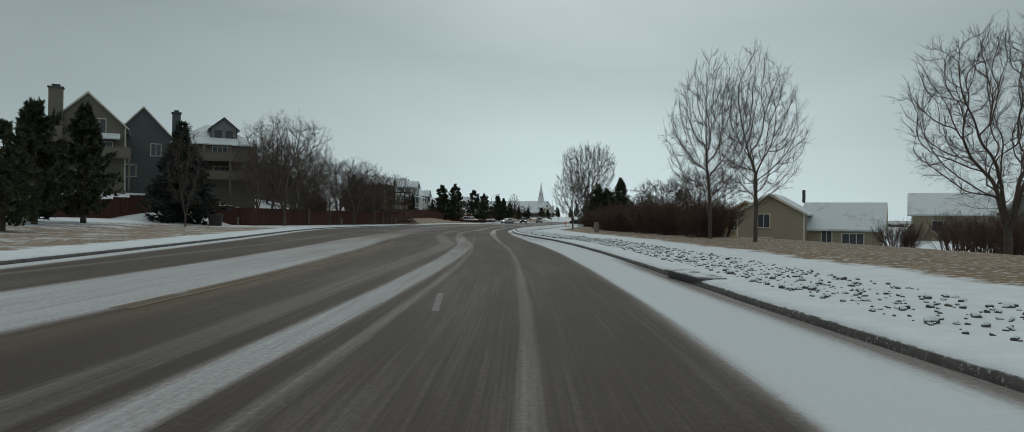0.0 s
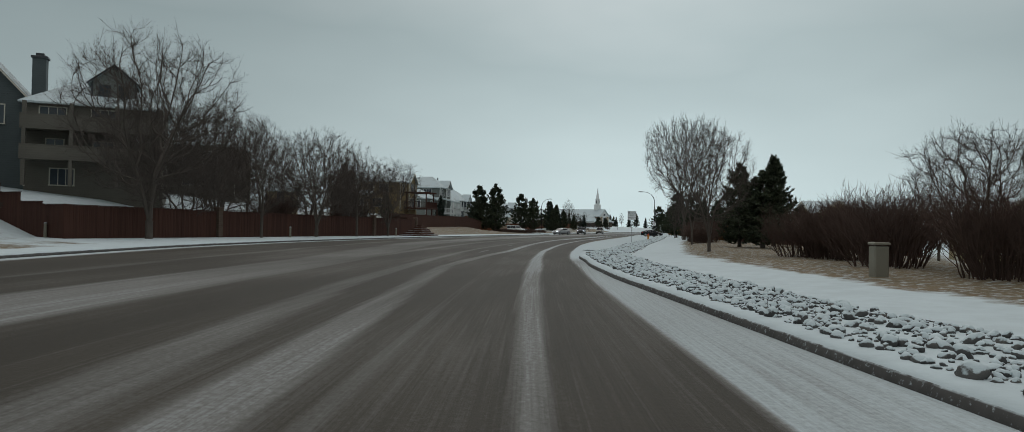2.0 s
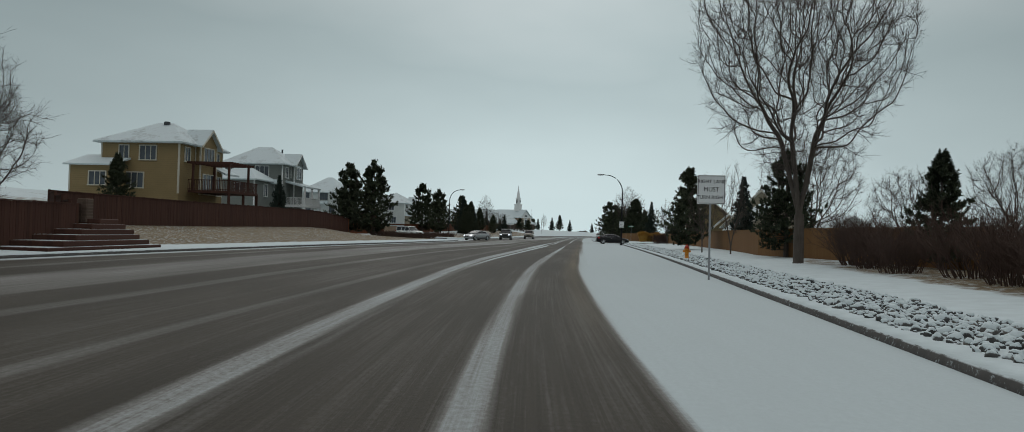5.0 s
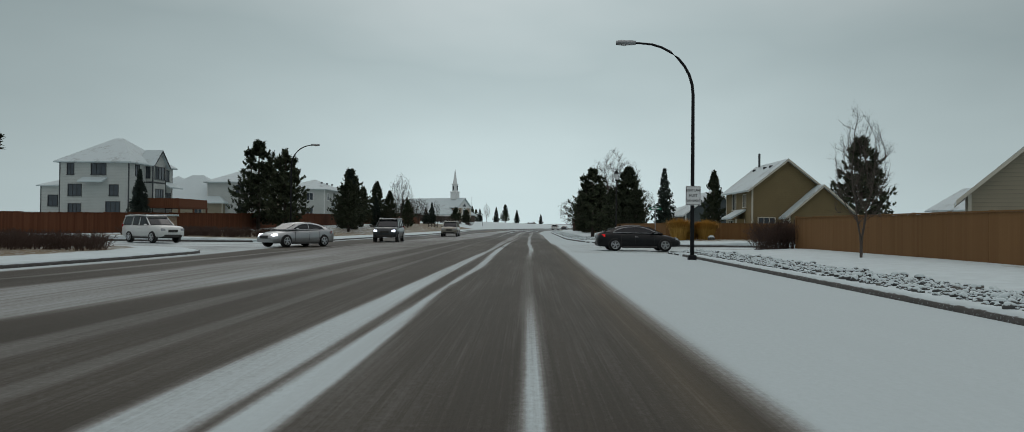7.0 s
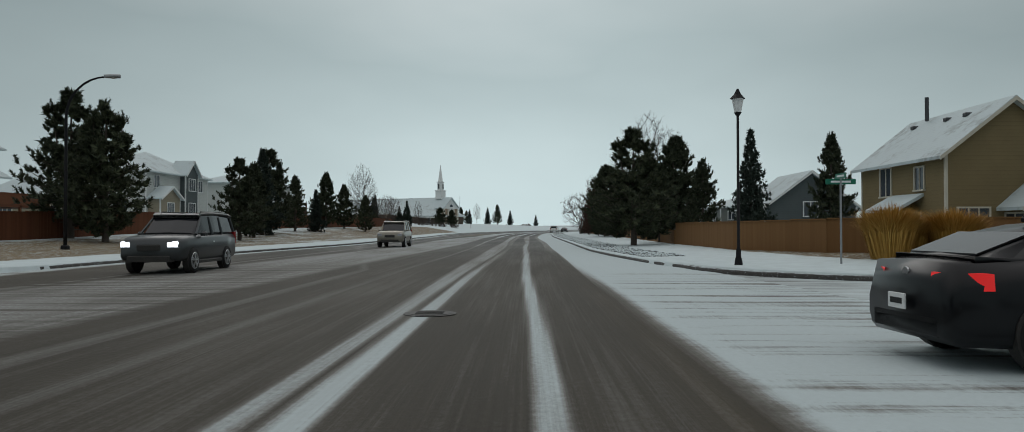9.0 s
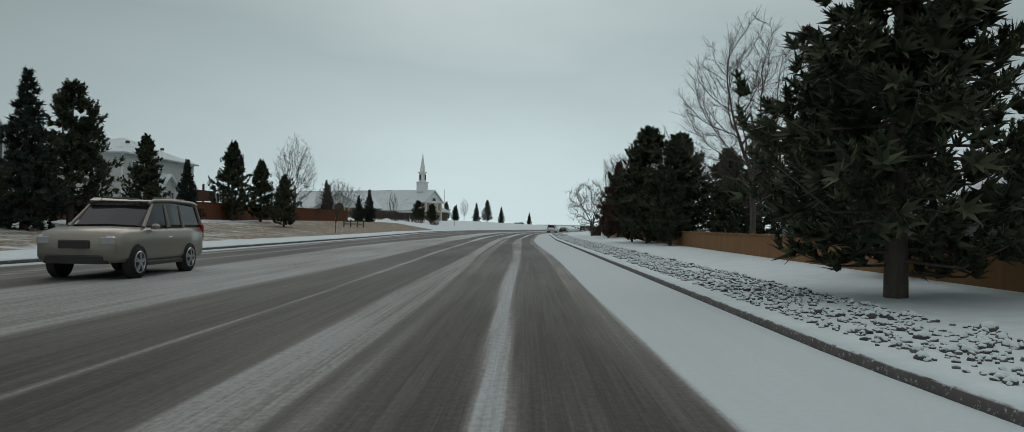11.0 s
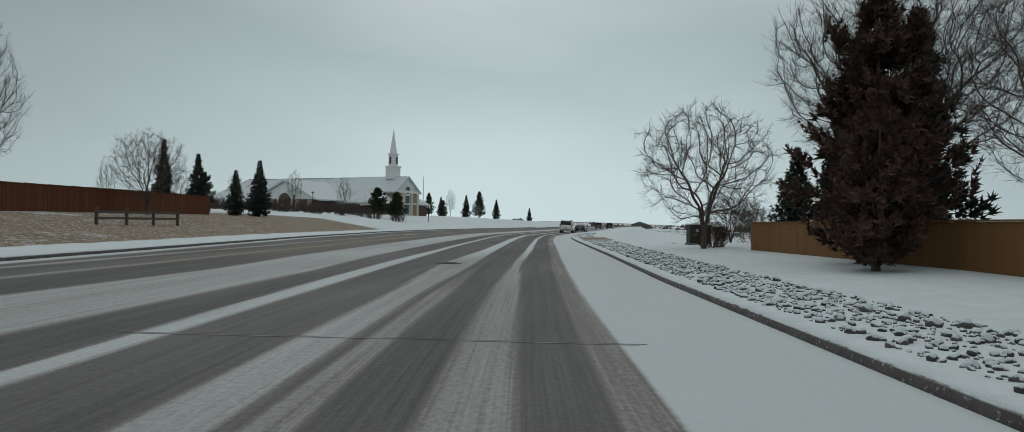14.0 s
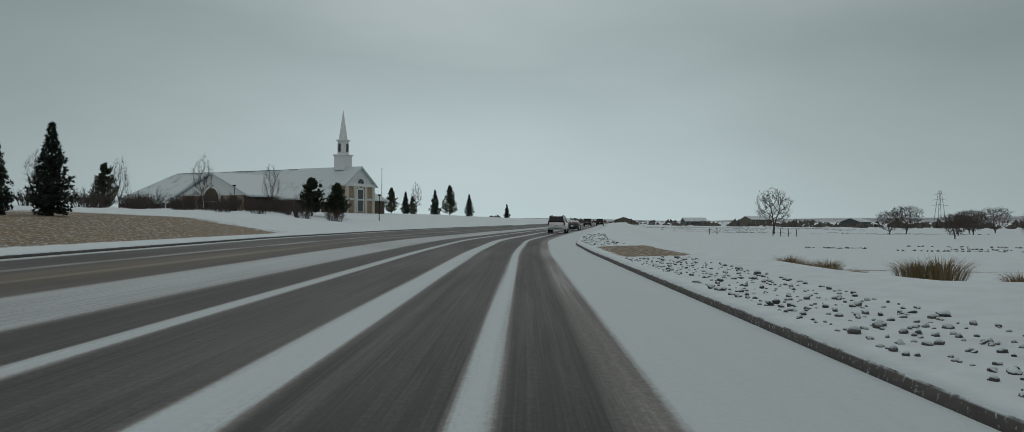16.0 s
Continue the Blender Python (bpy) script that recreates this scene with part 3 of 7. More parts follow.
# bands of snow between the wheel tracks: distance along the road, both edges across it, how much snow lies there
SNOW_BANDS = [
    # along the middle of the driven lane
    [(-330, -.05, .1, .3), (-162, -.07, .09, .42), (-128.5, .03, .2, .45), (-99.4, -.36, .25, .62), (-80.4, -.69, -.34, .72), (-45, -.5, -.1, .6), (-29.7, -.49, -.04, .62), (7, -.06, .14, .9), (16, -.15, .11, .3),
     (25, -.15, .11, .2), (42.3, -.05, .21, .86), (87.1, -.57, -.2, .7), (107.4, -.56, -.14, .6), (127.8, -.81, .02, .6), (146.4, -.8, -.13, .6), (155.1, -.62, -.3, .66), (170.2, -.48, -.14, 1.0), (240, -.45, -.1, .8)],
    # left of the driven lane
    [(-330, -3, -2.4, .5), (-162.3, -3.0, -2.4, .72), (-129, -2.35, -1.45, .52), (-99.5, -3.4, -2.9, .36), (-81, -2.69, -2.22, .62), (-30.2, -3.51, -2.98, .7), (7, -2.95, -2.2, .82), (16, -2.79, -2.27, .92),
     (42.2, -2.31, -2.05, .68), (86.9, -2.71, -1.68, .54), (107.2, -2.64, -2.1, .63), (127.5, -2.71, -1.99, .68), (146.1, -2.68, -2.0, .68), (154.8, -2.95, -1.81, .6), (170.2, -2.55, -1.9, 1.0), (240, -2.5, -1.9, .8)],
    [(-330, -2.1, -1.8, .2), (-162, -2.0, -1.83, .45), (-129, -1.6, -1.4, .3), (-99, -1.6, -1.4, .1), (-45, -2.84, -2.6, .3), (-30.1, -2.84, -2.62, .98), (7, -2.1, -1.65, .92), (16, -1.93, -1.8, .85), (25, -1.75, -1.45, .85),
     (42.2, -1.94, -1.6, .9), (86.9, -1.6, -1.4, .32), (107.2, -2.05, -1.6, .5), (127.6, -1.9, -1.51, .53), (146.2, -1.9, -1.45, .55), (156, -1.7, -1.45, .25), (240, -1.7, -1.4, .2)],
    [(-330, -3.9, -3.0, .2), (-150, -3.9, -3.3, .28), (-129, -3.3, -2.4, .34), (-110, -4.6, -3.9, .3), (-80, -4.9, -4.6, .34), (-30, -4.6, -4.2, .3), (0, -4.4, -4.0, .3), (60, -4.2, -4.0, .3), (84, -3.99, -3.88, .62),
     (108, -4.5, -4.22, .66), (128.4, -4.44, -4.15, .66), (147.3, -4.74, -4.14, .9), (156, -4.8, -4.19, .88), (171.5, -4.8, -4.4, .9), (240, -4.8, -4.3, .8)],
    # the painted median and turning lane
    [(-330, -9, -6, .7), (-157, -9.1, -5.9, .74), (-124, -9.5, -6.65, .58), (-98, -9.5, -6.8, .3), (-70, -12.6, -9.4, .36), (-16, -13.5, -9.4, .5), (20, -10.5, -6.5, .58), (50, -11.8, -6.6, .5), (93, -9.6, -5.6, .62),
     (115, -10.2, -5.6, .62), (134, -9.5, -5.95, .66), (151, -8.5, -5.7, .7), (161, -8.9, -6.1, .72), (176, -9, -6.2, .76), (240, -9, -6, .8)],
    # the far lanes
    [(-330, -12, -11.5, .3), (-120, -12, -11.5, .3), (-60, -15.4, -15.0, .35), (-20, -15.6, -15.1, .5), (20, -12.6, -12.2, .45), (93, -11.6, -11.2, .5), (176, -11.4, -10.9, .55), (240, -11, -10.6, .5)],
    [(-330, -6, -5.5, .2), (-60, -7.9, -7.3, .3), (-20, -7.6, -7.1, .42), (7, -5.9, -5.2, .34), (60, -5.5, -5.2, .3), (93, -13.4, -13.0, .55), (176, -14, -13.4, .6), (240, -13.6, -13, .6)],
]
SNOW_EDGE = curve_of([(-330, 2), (-161.4, 2.0), (-128, 2.03), (-99, 1.51), (-90, 1.2), (-80, 1.12), (-29.5, 1.53), (16, 1.72), (42.3, 1.72), (60, 1.6), (87.4, 1.36), (107.7, 1.34), (128, 1.11), (146.7, 1.02), (155.4, 1.1), (170.2, 1.12), (260, 1.1)])
WORN = curve_of([(-330, .06), (60, .09), (88, .22), (150, .2), (172, .12), (260, .14)])


def build_road():
    verts, faces, uv, cover, sand, turned = [], [], [], [], [], []
    inner = [-10.0 + .09 * i for i in range(130)]
    bands = [[np.array(c) for c in zip(*rows)] for rows in SNOW_BANDS]
    for y in stations:
        lx = lane_x(y)
        lean = math.cos(math.atan((lane_x(y + 2) - lane_x(y - 2)) / 4))
        a, b = kerb_left(y), kerb_right(y)
        ua, ub = (a - lx) * lean, (b - lx) * lean
        us = np.array([ua + (inner[0] - ua) * i / 26 for i in range(26)] + inner + [inner[-1] + (ub - inner[-1]) * (i + 1) / 12 for i in range(12)])
        wander = .05 * noise.noise(Vector((y * .06, 7.7, 0)))
        c = np.full(len(us), WORN(y))
        for vs, left, right, amount in bands:
            p, q, w = np.interp(y, vs, left) + wander, np.interp(y, vs, right) + wander, np.interp(y, vs, amount)
            soft = .07 + .10 * (q - p)
            c = np.maximum(c, w * np.clip((us - p) / soft + .5, 0, 1) * np.clip((q - us) / soft + .5, 0, 1))
        e = SNOW_EDGE(y) + wander * .7
        full = float(np.interp(y, [-132, -112, -93, -86], [1.08, .74, .74, 1.08]))
        c = np.maximum(c, full * np.clip((us - e) / .16 + .5, 0, 1))
        comb = float(np.interp(y, [70, 90], [0, .5]))
        c = np.maximum(c, comb * np.clip((us - e + .42) / .1 + .5, 0, 1))
        c = np.maximum(c, .85 * np.clip((ua + .9 - us) / .5 + .5, 0, 1))
        # slush worn thin along the gutter
        c = c * (1 - .62 * np.exp(-((ub - us - .1) / .33) ** 2) * float(np.interp(y, [-200, -170, -146, -138], [.6, 1, 1, 0])))
        # grit along the right edge of the lane, and on the far lanes past the church drive
        g = np.exp(-((us - e + .25) / .28) ** 2) * float(np.interp(y, [-60, -40, -22, 10, 40, 60], [0, .7, .7, .35, .2, 0]))
        g = np.maximum(g, np.exp(-((us + 11.0) / 1.6) ** 2) * float(np.interp(y, [150, 165, 190, 225], [0, .6, .7, 0])))
        g = np.maximum(g, np.exp(-((us + 5.4) / .3) ** 2) * float(np.interp(y, [-200, -170, -140, -125], [.6, .6, .5, 0])))
        t = np.clip((us - e - .1) / .6, 0, 1) * float(np.interp(y, [33, 41, 56, 62], [0, .8, .8, 0]))
        t = np.maximum(t, np.clip((-6.0 - us) / 1.0, 0, 1) * float(np.interp(y, [38, 46, 56, 66], [0, .6, .6, 0])))
        for u in us:
            x = lx + u / lean
            verts.append((x, y, .03 * math.sin(math.pi * (x - a) / (b - a))))
        uv += [(float(u), y) for u in us]
        cover += c.tolist()
        sand += g.tolist()
        turned += t.tolist()
    n = len(us)
    for j in range(len(stations) - 1):
        for i in range(n - 1):
            a = j * n + i
            faces.append((a, a + 1, a + 1 + n, a + n))
    me = mesh_of("road", verts, faces, "road", None, True)
    for name, values in (("cover", cover), ("sand", sand), ("turned", turned)):
        me.attributes.new(name, "FLOAT", "POINT").data.foreach_set("value", values)
    layer = me.uv_layers.new(name="UVMap")
    index = np.empty(len(me.loops), dtype=np.int32)
    me.loops.foreach_get("vertex_index", index)
    layer.data.foreach_set("uv", np.array(uv, dtype=np.float32)[index].ravel())
    return tagged(new("road", me), "four-lane asphalt road with packed snow between worn wheel tracks", "road", "", "structure")


build_road()


def side_street(name, y0, y1, x0, x1):
    g = Geo()
    rows = []
    for i in range(41):
        x = x0 + (x1 - x0) * i / 40
        flare = 7.0 * max(0.0, 1 - max(0.0, abs(x - x0) - 2.2) / 7.0) ** 2
        rows.append([(x, y0 - flare, -.032), (x, y0 + 2, -.02), (x, (y0 + y1) / 2, -.008), (x, y1 - 2, -.02), (x, y1 + flare, -.032)])
    for j in range(40):
        for i in range(4):
            q = [rows[j][i], rows[j + 1][i], rows[j + 1][i + 1], rows[j][i + 1]]
            g.add(q if x1 > x0 else q[::-1], [(0, 1, 2, 3)])
    return tagged(new(name, g.mesh(name, "street")), "side street covered with snow and crossed by tyre tracks", "road", "", "structure")


side_street("side_street_right", STREET[0], STREET[1], 4.9, 100)
side_street("side_street_left", STREET_L[0], STREET_L[1], -12.7, -115)


def sweep_kerb(name, points, side):
    """A kerb of concrete along a plan line; side +1: its verge lies to the right of the way."""
    profile = [(-0.0, -.07), (0.0, .01), (.02, .095), (.045, .118), (.17, .12), (.19, .03)]
    rings = []
    for i, p in enumerate(points):
        a, b = Vector(points[max(i - 1, 0)]), Vector(points[min(i + 1, len(points) - 1)])
        d = (b - a).normalized()
        nrm = Vector((d.y, -d.x)) * side
        rings.append([(p[0] + nrm.x * q, p[1] + nrm.y * q, z) for q, z in profile])
    g = Geo()
    n, k = len(profile), len(rings)
    g.v = [q for r in rings for q in r]
    for j in range(k - 1):
        for i in range(n - 1):
            a = j * n + i
            g.f.append((a, a + 1, a + 1 + n, a + n) if side < 0 else (a + n, a + 1 + n, a + 1, a))
    return tagged(new(name, g.mesh(name, "kerb", True)), "low concrete kerb with a dark dirty face and snow on top", "kerb", "", "structure")


def line_of(f, y0, y1, step):
    n = max(1, int((y1 - y0) / step))
    return [(f(y0 + (y1 - y0) * i / n), y0 + (y1 - y0) * i / n) for i in range(n + 1)]


def arc(cx, cy, r, a0, a1, n=12):
    return [(cx + r * math.cos(radians(a0 + (a1 - a0) * i / n)), cy + r * math.sin(radians(a0 + (a1 - a0) * i / n))) for i in range(n + 1)]


k0, k1 = kerb_right(STREET[0] - 7), kerb_right(STREET[1] + 7)
sweep_kerb("kerb_right_south", line_of(kerb_right, -330, STREET[0] - 7.2, .6) + arc(k0 + 7, STREET[0] - 7, 7, 180, 90) + [(17, STREET[0])], 1)
sweep_kerb("kerb_right_north", [(17, STREET[1])] + arc(k1 + 7, STREET[1] + 7, 7, 270, 180) + line_of(kerb_right, STREET[1] + 7.2, 500, 2.0), 1)
k2, k3 = kerb_left(STREET_L[0] - 6), kerb_left(STREET_L[1] + 6)
sweep_kerb("kerb_left_south", line_of(kerb_left, -330, STREET_L[0] - 6.2, 2.0) + arc(k2 - 6, STREET_L[0] - 6, 6, 0, 90) + [(-110, STREET_L[0])], -1)
sweep_kerb("kerb_left_north", [(-110, STREET_L[1])] + arc(k3 - 6, STREET_L[1] + 6, 6, -90, 0) + line_of(kerb_left, STREET_L[1] + 6.2, 500, 2.0), -1)

# ---- trees ----


def grow(rng, start, way, length, radius, depth, limbs, twigs, spread, up, forks, droop=0.0, tips=None):
    """One branch and, in turn, its side branches; thick wood goes to limbs, thin wood to twigs."""
    n = 4 if depth > 1 else 3
    pts, rad, p, d = [start.copy()], [radius], start.copy(), way.normalized()
    for i in range(n):
        d = (d + Vector((rng.uniform(-1, 1), rng.uniform(-1, 1), rng.uniform(-1, 1))) * 0.16 + Vector((0, 0, up * (0.12 if depth else 0.02) - droop))).normalized()
        p = p + d * (length / n)
        pts.append(p.copy())
        rad.append(radius * (1 - 0.72 * (i + 1) / n))
    (limbs if depth > 1 else twigs).tube(pts, rad, 6 if depth > 2 else (4 if depth > 1 else 3))
    if depth == 0:
        if tips is not None:
            tips.append((pts[-1], d))
        return
    for k in range(forks[depth]):
        f = rng.uniform(0.28, 1.0) if k else 1.0
        i = min(int(f * n), n - 1)
        base = pts[i].lerp(pts[i + 1], f * n - i)
        side = Vector((rng.gauss(0, 1), rng.gauss(0, 1), rng.gauss(0, 0.55)))
        side = (side - side.dot(d) * d).normalized()
        lean = (d + side * spread * rng.uniform(0.6, 1.25)).normalized()
        grow(rng, base, lean, length * rng.uniform(0.5, 0.78) * (1.15 - 0.35 * f) * (0.7 if depth == 1 else 1.0), max(radius * (1 - 0.65 * f) * 0.72, 0.007), depth - 1, limbs, twigs, spread, up, forks, droop, tips)


def fitted(wood, twigs, height, wood_mat, twig_mat, names=("trunk", "crown")):
    """Both meshes, scaled so that the plant is as tall as asked."""
    k = height / sorted(p[2] for p in twigs.v)[int(len(twigs.v) * .975)]
    for g in (wood, twigs):
        g.v = [(p[0] * k, p[1] * k, p[2] * k) for p in g.v]
    return wood.mesh(names[0], wood_mat, True), twigs.mesh(names[1], twig_mat)


def crown_tree_meshes(seed, height, width, foot=.2, belly=.6, top=.35, points=900, trunk=.02, leaders=3, twig=.5, up=.12, wood_mat="bark", twig_mat="twig", pods=0, fine=36):
    """A leafless tree whose limbs divide and reach for free space inside an egg-shaped crown, set with fine twigs.
    width: the crown's radius at its belly; foot: where the crown begins, in parts of the height; trunk: radius of the finest wood."""
    rng = np.random.default_rng(seed)
    pick = []
    while len(pick) < points:
        q = rng.uniform(-1, 1, 3)
        f = (q[2] + 1) / 2
        r = math.sin(math.pi / 2 * min(1, (f + .04) / belly)) ** .8 if f < belly else math.cos(math.pi / 2 * ((f - belly) / (1.001 - belly)) ** (1 / (1 - top)) * .98)
        if math.hypot(q[0], q[1]) < r:
            pick.append((q[0] * width, q[1] * width, height * (foot + (1 - foot) * f)))
    free = np.array(pick)
    step = height / fine
    nodes, parent = [np.array((0, 0, -.15))], [-1]
    for i in range(int(foot * height * .72 / step) + 1):
        nodes.append(nodes[-1] + np.array((rng.normal(0, .04), rng.normal(0, .04), 1)) * step)
        parent.append(len(nodes) - 2)
    fork = len(nodes) - 1
    for i in range(leaders):
        a = math.tau * i / leaders + rng.uniform(-.5, .5)
        tilt = rng.uniform(.18, .38) if leaders > 1 else .05
        last = fork
        for _ in range(int(height * .22 / step)):
            nodes.append(nodes[last] + np.array((math.cos(a) * tilt + rng.normal(0, .05), math.sin(a) * tilt + rng.normal(0, .05), 1)) * step)
            parent.append(last)
            last = len(nodes) - 1
    best, near = np.full(len(free), 1e9), np.zeros(len(free), int)
    begin = max(0, fork - 2)
    for _ in range(90):
        for k in range(begin, len(nodes)):
            d = np.linalg.norm(free - nodes[k], axis=1)
            closer = d < best
            best[closer], near[closer] = d[closer], k
        begin = len(nodes)
        alive = best > step * 1.7
        free, best, near = free[alive], best[alive], near[alive]
        if not len(free):
            break
        grown = False
        reach = best < step * 5
        for k in np.unique(near[reach]):
            way = free[(near == k) & reach] - nodes[k]
            held = nodes[k] - nodes[parent[k]]
            way = (way / np.linalg.norm(way, axis=1)[:, None]).mean(axis=0) + held / np.linalg.norm(held) * .75 + np.array((rng.normal(0, .08), rng.normal(0, .08), up))
            away = nodes[k] - np.array((0, 0, height * foot * .8))
            away = away / max(np.linalg.norm(away), 1e-6)
            way = way + away * max(0.0, .35 - way.dot(away))
            if way.dot(held) < .35 * np.linalg.norm(way) * np.linalg.norm(held):
                continue
            p = nodes[k] + way / max(np.linalg.norm(way), 1e-6) * step
            if min(np.linalg.norm(p - nodes[c]) for c in range(len(nodes)) if parent[c] == k) > step * .3 if k in parent else True:
                nodes.append(p)
                parent.append(int(k))
                grown = True
        if not grown or len(nodes) > 3600:
            break
    thick = np.zeros(len(nodes))
    kids = [0] * len(nodes)
    for i in range(len(nodes) - 1, 0, -1):
        if thick[i] == 0:
            thick[i] = trunk ** 2.3
        thick[parent[i]] += thick[i] * 1.02
        kids[parent[i]] += 1
    thick = thick ** (1 / 2.3)
    thick[0] = thick[1] * 1.3
    wood, twigs = Geo(), Geo()
    for i in range(1, len(nodes)):
        k = parent[i]
        a, b = min(thick[k], thick[i] * 1.35), thick[i]
        goal = wood if b > trunk * 1.7 else twigs
        goal.tube([nodes[k], nodes[i]], [a, b], 8 if b > trunk * 6 else 5 if b > trunk * 1.7 else 3)
        if b < trunk * 3.2:
            along = nodes[i] - nodes[k]
            if kids[i] == 0:
                # a shoot that runs on past the end of its limb
                ahead = along / step + (nodes[i] - np.array((0, 0, height * foot))) / height + rng.normal(0, .12, 3) + np.array((0, 0, .2))
                ahead = ahead / np.linalg.norm(ahead) * twig * rng.uniform(.7, 1.5)
                mid = nodes[i] + ahead * .5 + rng.normal(0, .05, 3) * twig
                twigs.tube([nodes[i], mid, nodes[i] + ahead], [trunk * .75, trunk * .5, trunk * .25], 3)
                for f in (.3, .55, .75):
                    side = nodes[i] + ahead * f
                    twigs.tube([side, side + ahead * .35 + rng.normal(0, .22, 3) * twig], [trunk * .38, trunk * .2], 3)
            for _ in range(4 if kids[i] == 0 else 3):
                p = nodes[k] + along * rng.uniform(.2, 1)
                out = along / step * rng.uniform(.5, 1.2) + rng.normal(0, .55, 3) + np.array((0, 0, up * 2))
                q = p + out / np.linalg.norm(out) * twig * rng.uniform(.5, 1.2)
                m = (p + q) / 2 + rng.normal(0, .05, 3) * twig
                w = trunk * .5
                twigs.tube([p, m, q], [w, w * .7, w * .35], 3)
                for _ in range(2):
                    o = (q - p) * rng.uniform(.3, .6) + rng.normal(0, .22, 3) * twig
                    twigs.tube([m, m + o], [w * .6, w * .3], 3)
                if rng.random() < pods:
                    hang = q + np.array((rng.normal(0, .05), rng.normal(0, .05), -rng.uniform(.25, .5)))
                    twigs.tube([q, (q + hang) / 2 + rng.normal(0, .02, 3), hang], [.012, .02, .008], 3)
    return fitted(wood, twigs, height, wood_mat, twig_mat)


def conifer_meshes(seed, height, radius, tufts=1100, shape=0.85, ragged=0.25, blade=0.34, low=0.06, blades=9, mat="needle", lobes=0, droop=-0.1):
    """An evergreen: a straight trunk, whorled boughs, and needle tufts along each bough."""
    rng = random.Random(seed)
    wood, crown = Geo(), Geo()
    wood.tube([(0, 0, -.2), (0, 0, height * .3), (0, 0, height * .7), (0, 0, height * .98)], [height * .022 + .03, height * .017 + .02, height * .008 + .01, .012], 7)
    boughs = []
    n = int(height * 11) + 14
    for k in range(n):
        f = low + (1 - low) * (k + rng.random()) / n
        r = radius * min(1.0, (1 - f) ** shape * 1.18 + .03) * rng.uniform(1 - ragged * 1.3, 1 + ragged * .55)
        if f < low + .1:
            r *= .8
        a = k * 2.39996 + rng.uniform(-.35, .35)
        z = f * height
        tip = Vector((math.cos(a) * r, math.sin(a) * r, z + r * (droop + rng.uniform(-.05, .18))))
        root = Vector((0, 0, z))
        wood.tube([root, root.lerp(tip, .55) + Vector((0, 0, -.04 * r)), tip], [.012 + r * .012, .01 + r * .006, .006], 3)
        boughs.append((root, tip, r))
    weight = [b[2] + .12 for b in boughs]
    total = sum(weight)
    for (root, tip, r), w in zip(boughs, weight):
        m = max(3, int(tufts * w / total))
        way = (tip - root).normalized() if r > .05 else Vector((0, 0, 1))
        side = way.cross(Vector((0, 0, 1)))
        side = side.normalized() if side.length > .01 else Vector((1, 0, 0))
        for j in range(m):
            q = (rng.random() ** .6) * 1.02
            p = root.lerp(tip, q) + side * rng.gauss(0, .16 * r * (1.25 - q) + .05) + Vector((0, 0, rng.gauss(.02, .10 + .05 * r)))
            axis = (way * .7 + Vector((rng.gauss(0, .35), rng.gauss(0, .35), rng.uniform(.1, .9)))).normalized()
            u = axis.orthogonal().normalized()
            v = axis.cross(u)
            long = blade * rng.uniform(.7, 1.25)
            for i in range(blades):
                a = math.tau * i / blades + rng.uniform(-.3, .3)
                o = (u * math.cos(a) + v * math.sin(a))
                e = p + (axis * rng.uniform(.35, 1.0) + o * rng.uniform(.45, .8)) * long
                s = axis.cross(o) * long * .17
                k0 = len(crown.v)
                crown.v += [tuple(p - s), tuple(p + s), tuple(e)]
                crown.f.append((k0, k0 + 1, k0 + 2))
    return wood.mesh("trunk", "bark", True), crown.mesh("crown", mat)


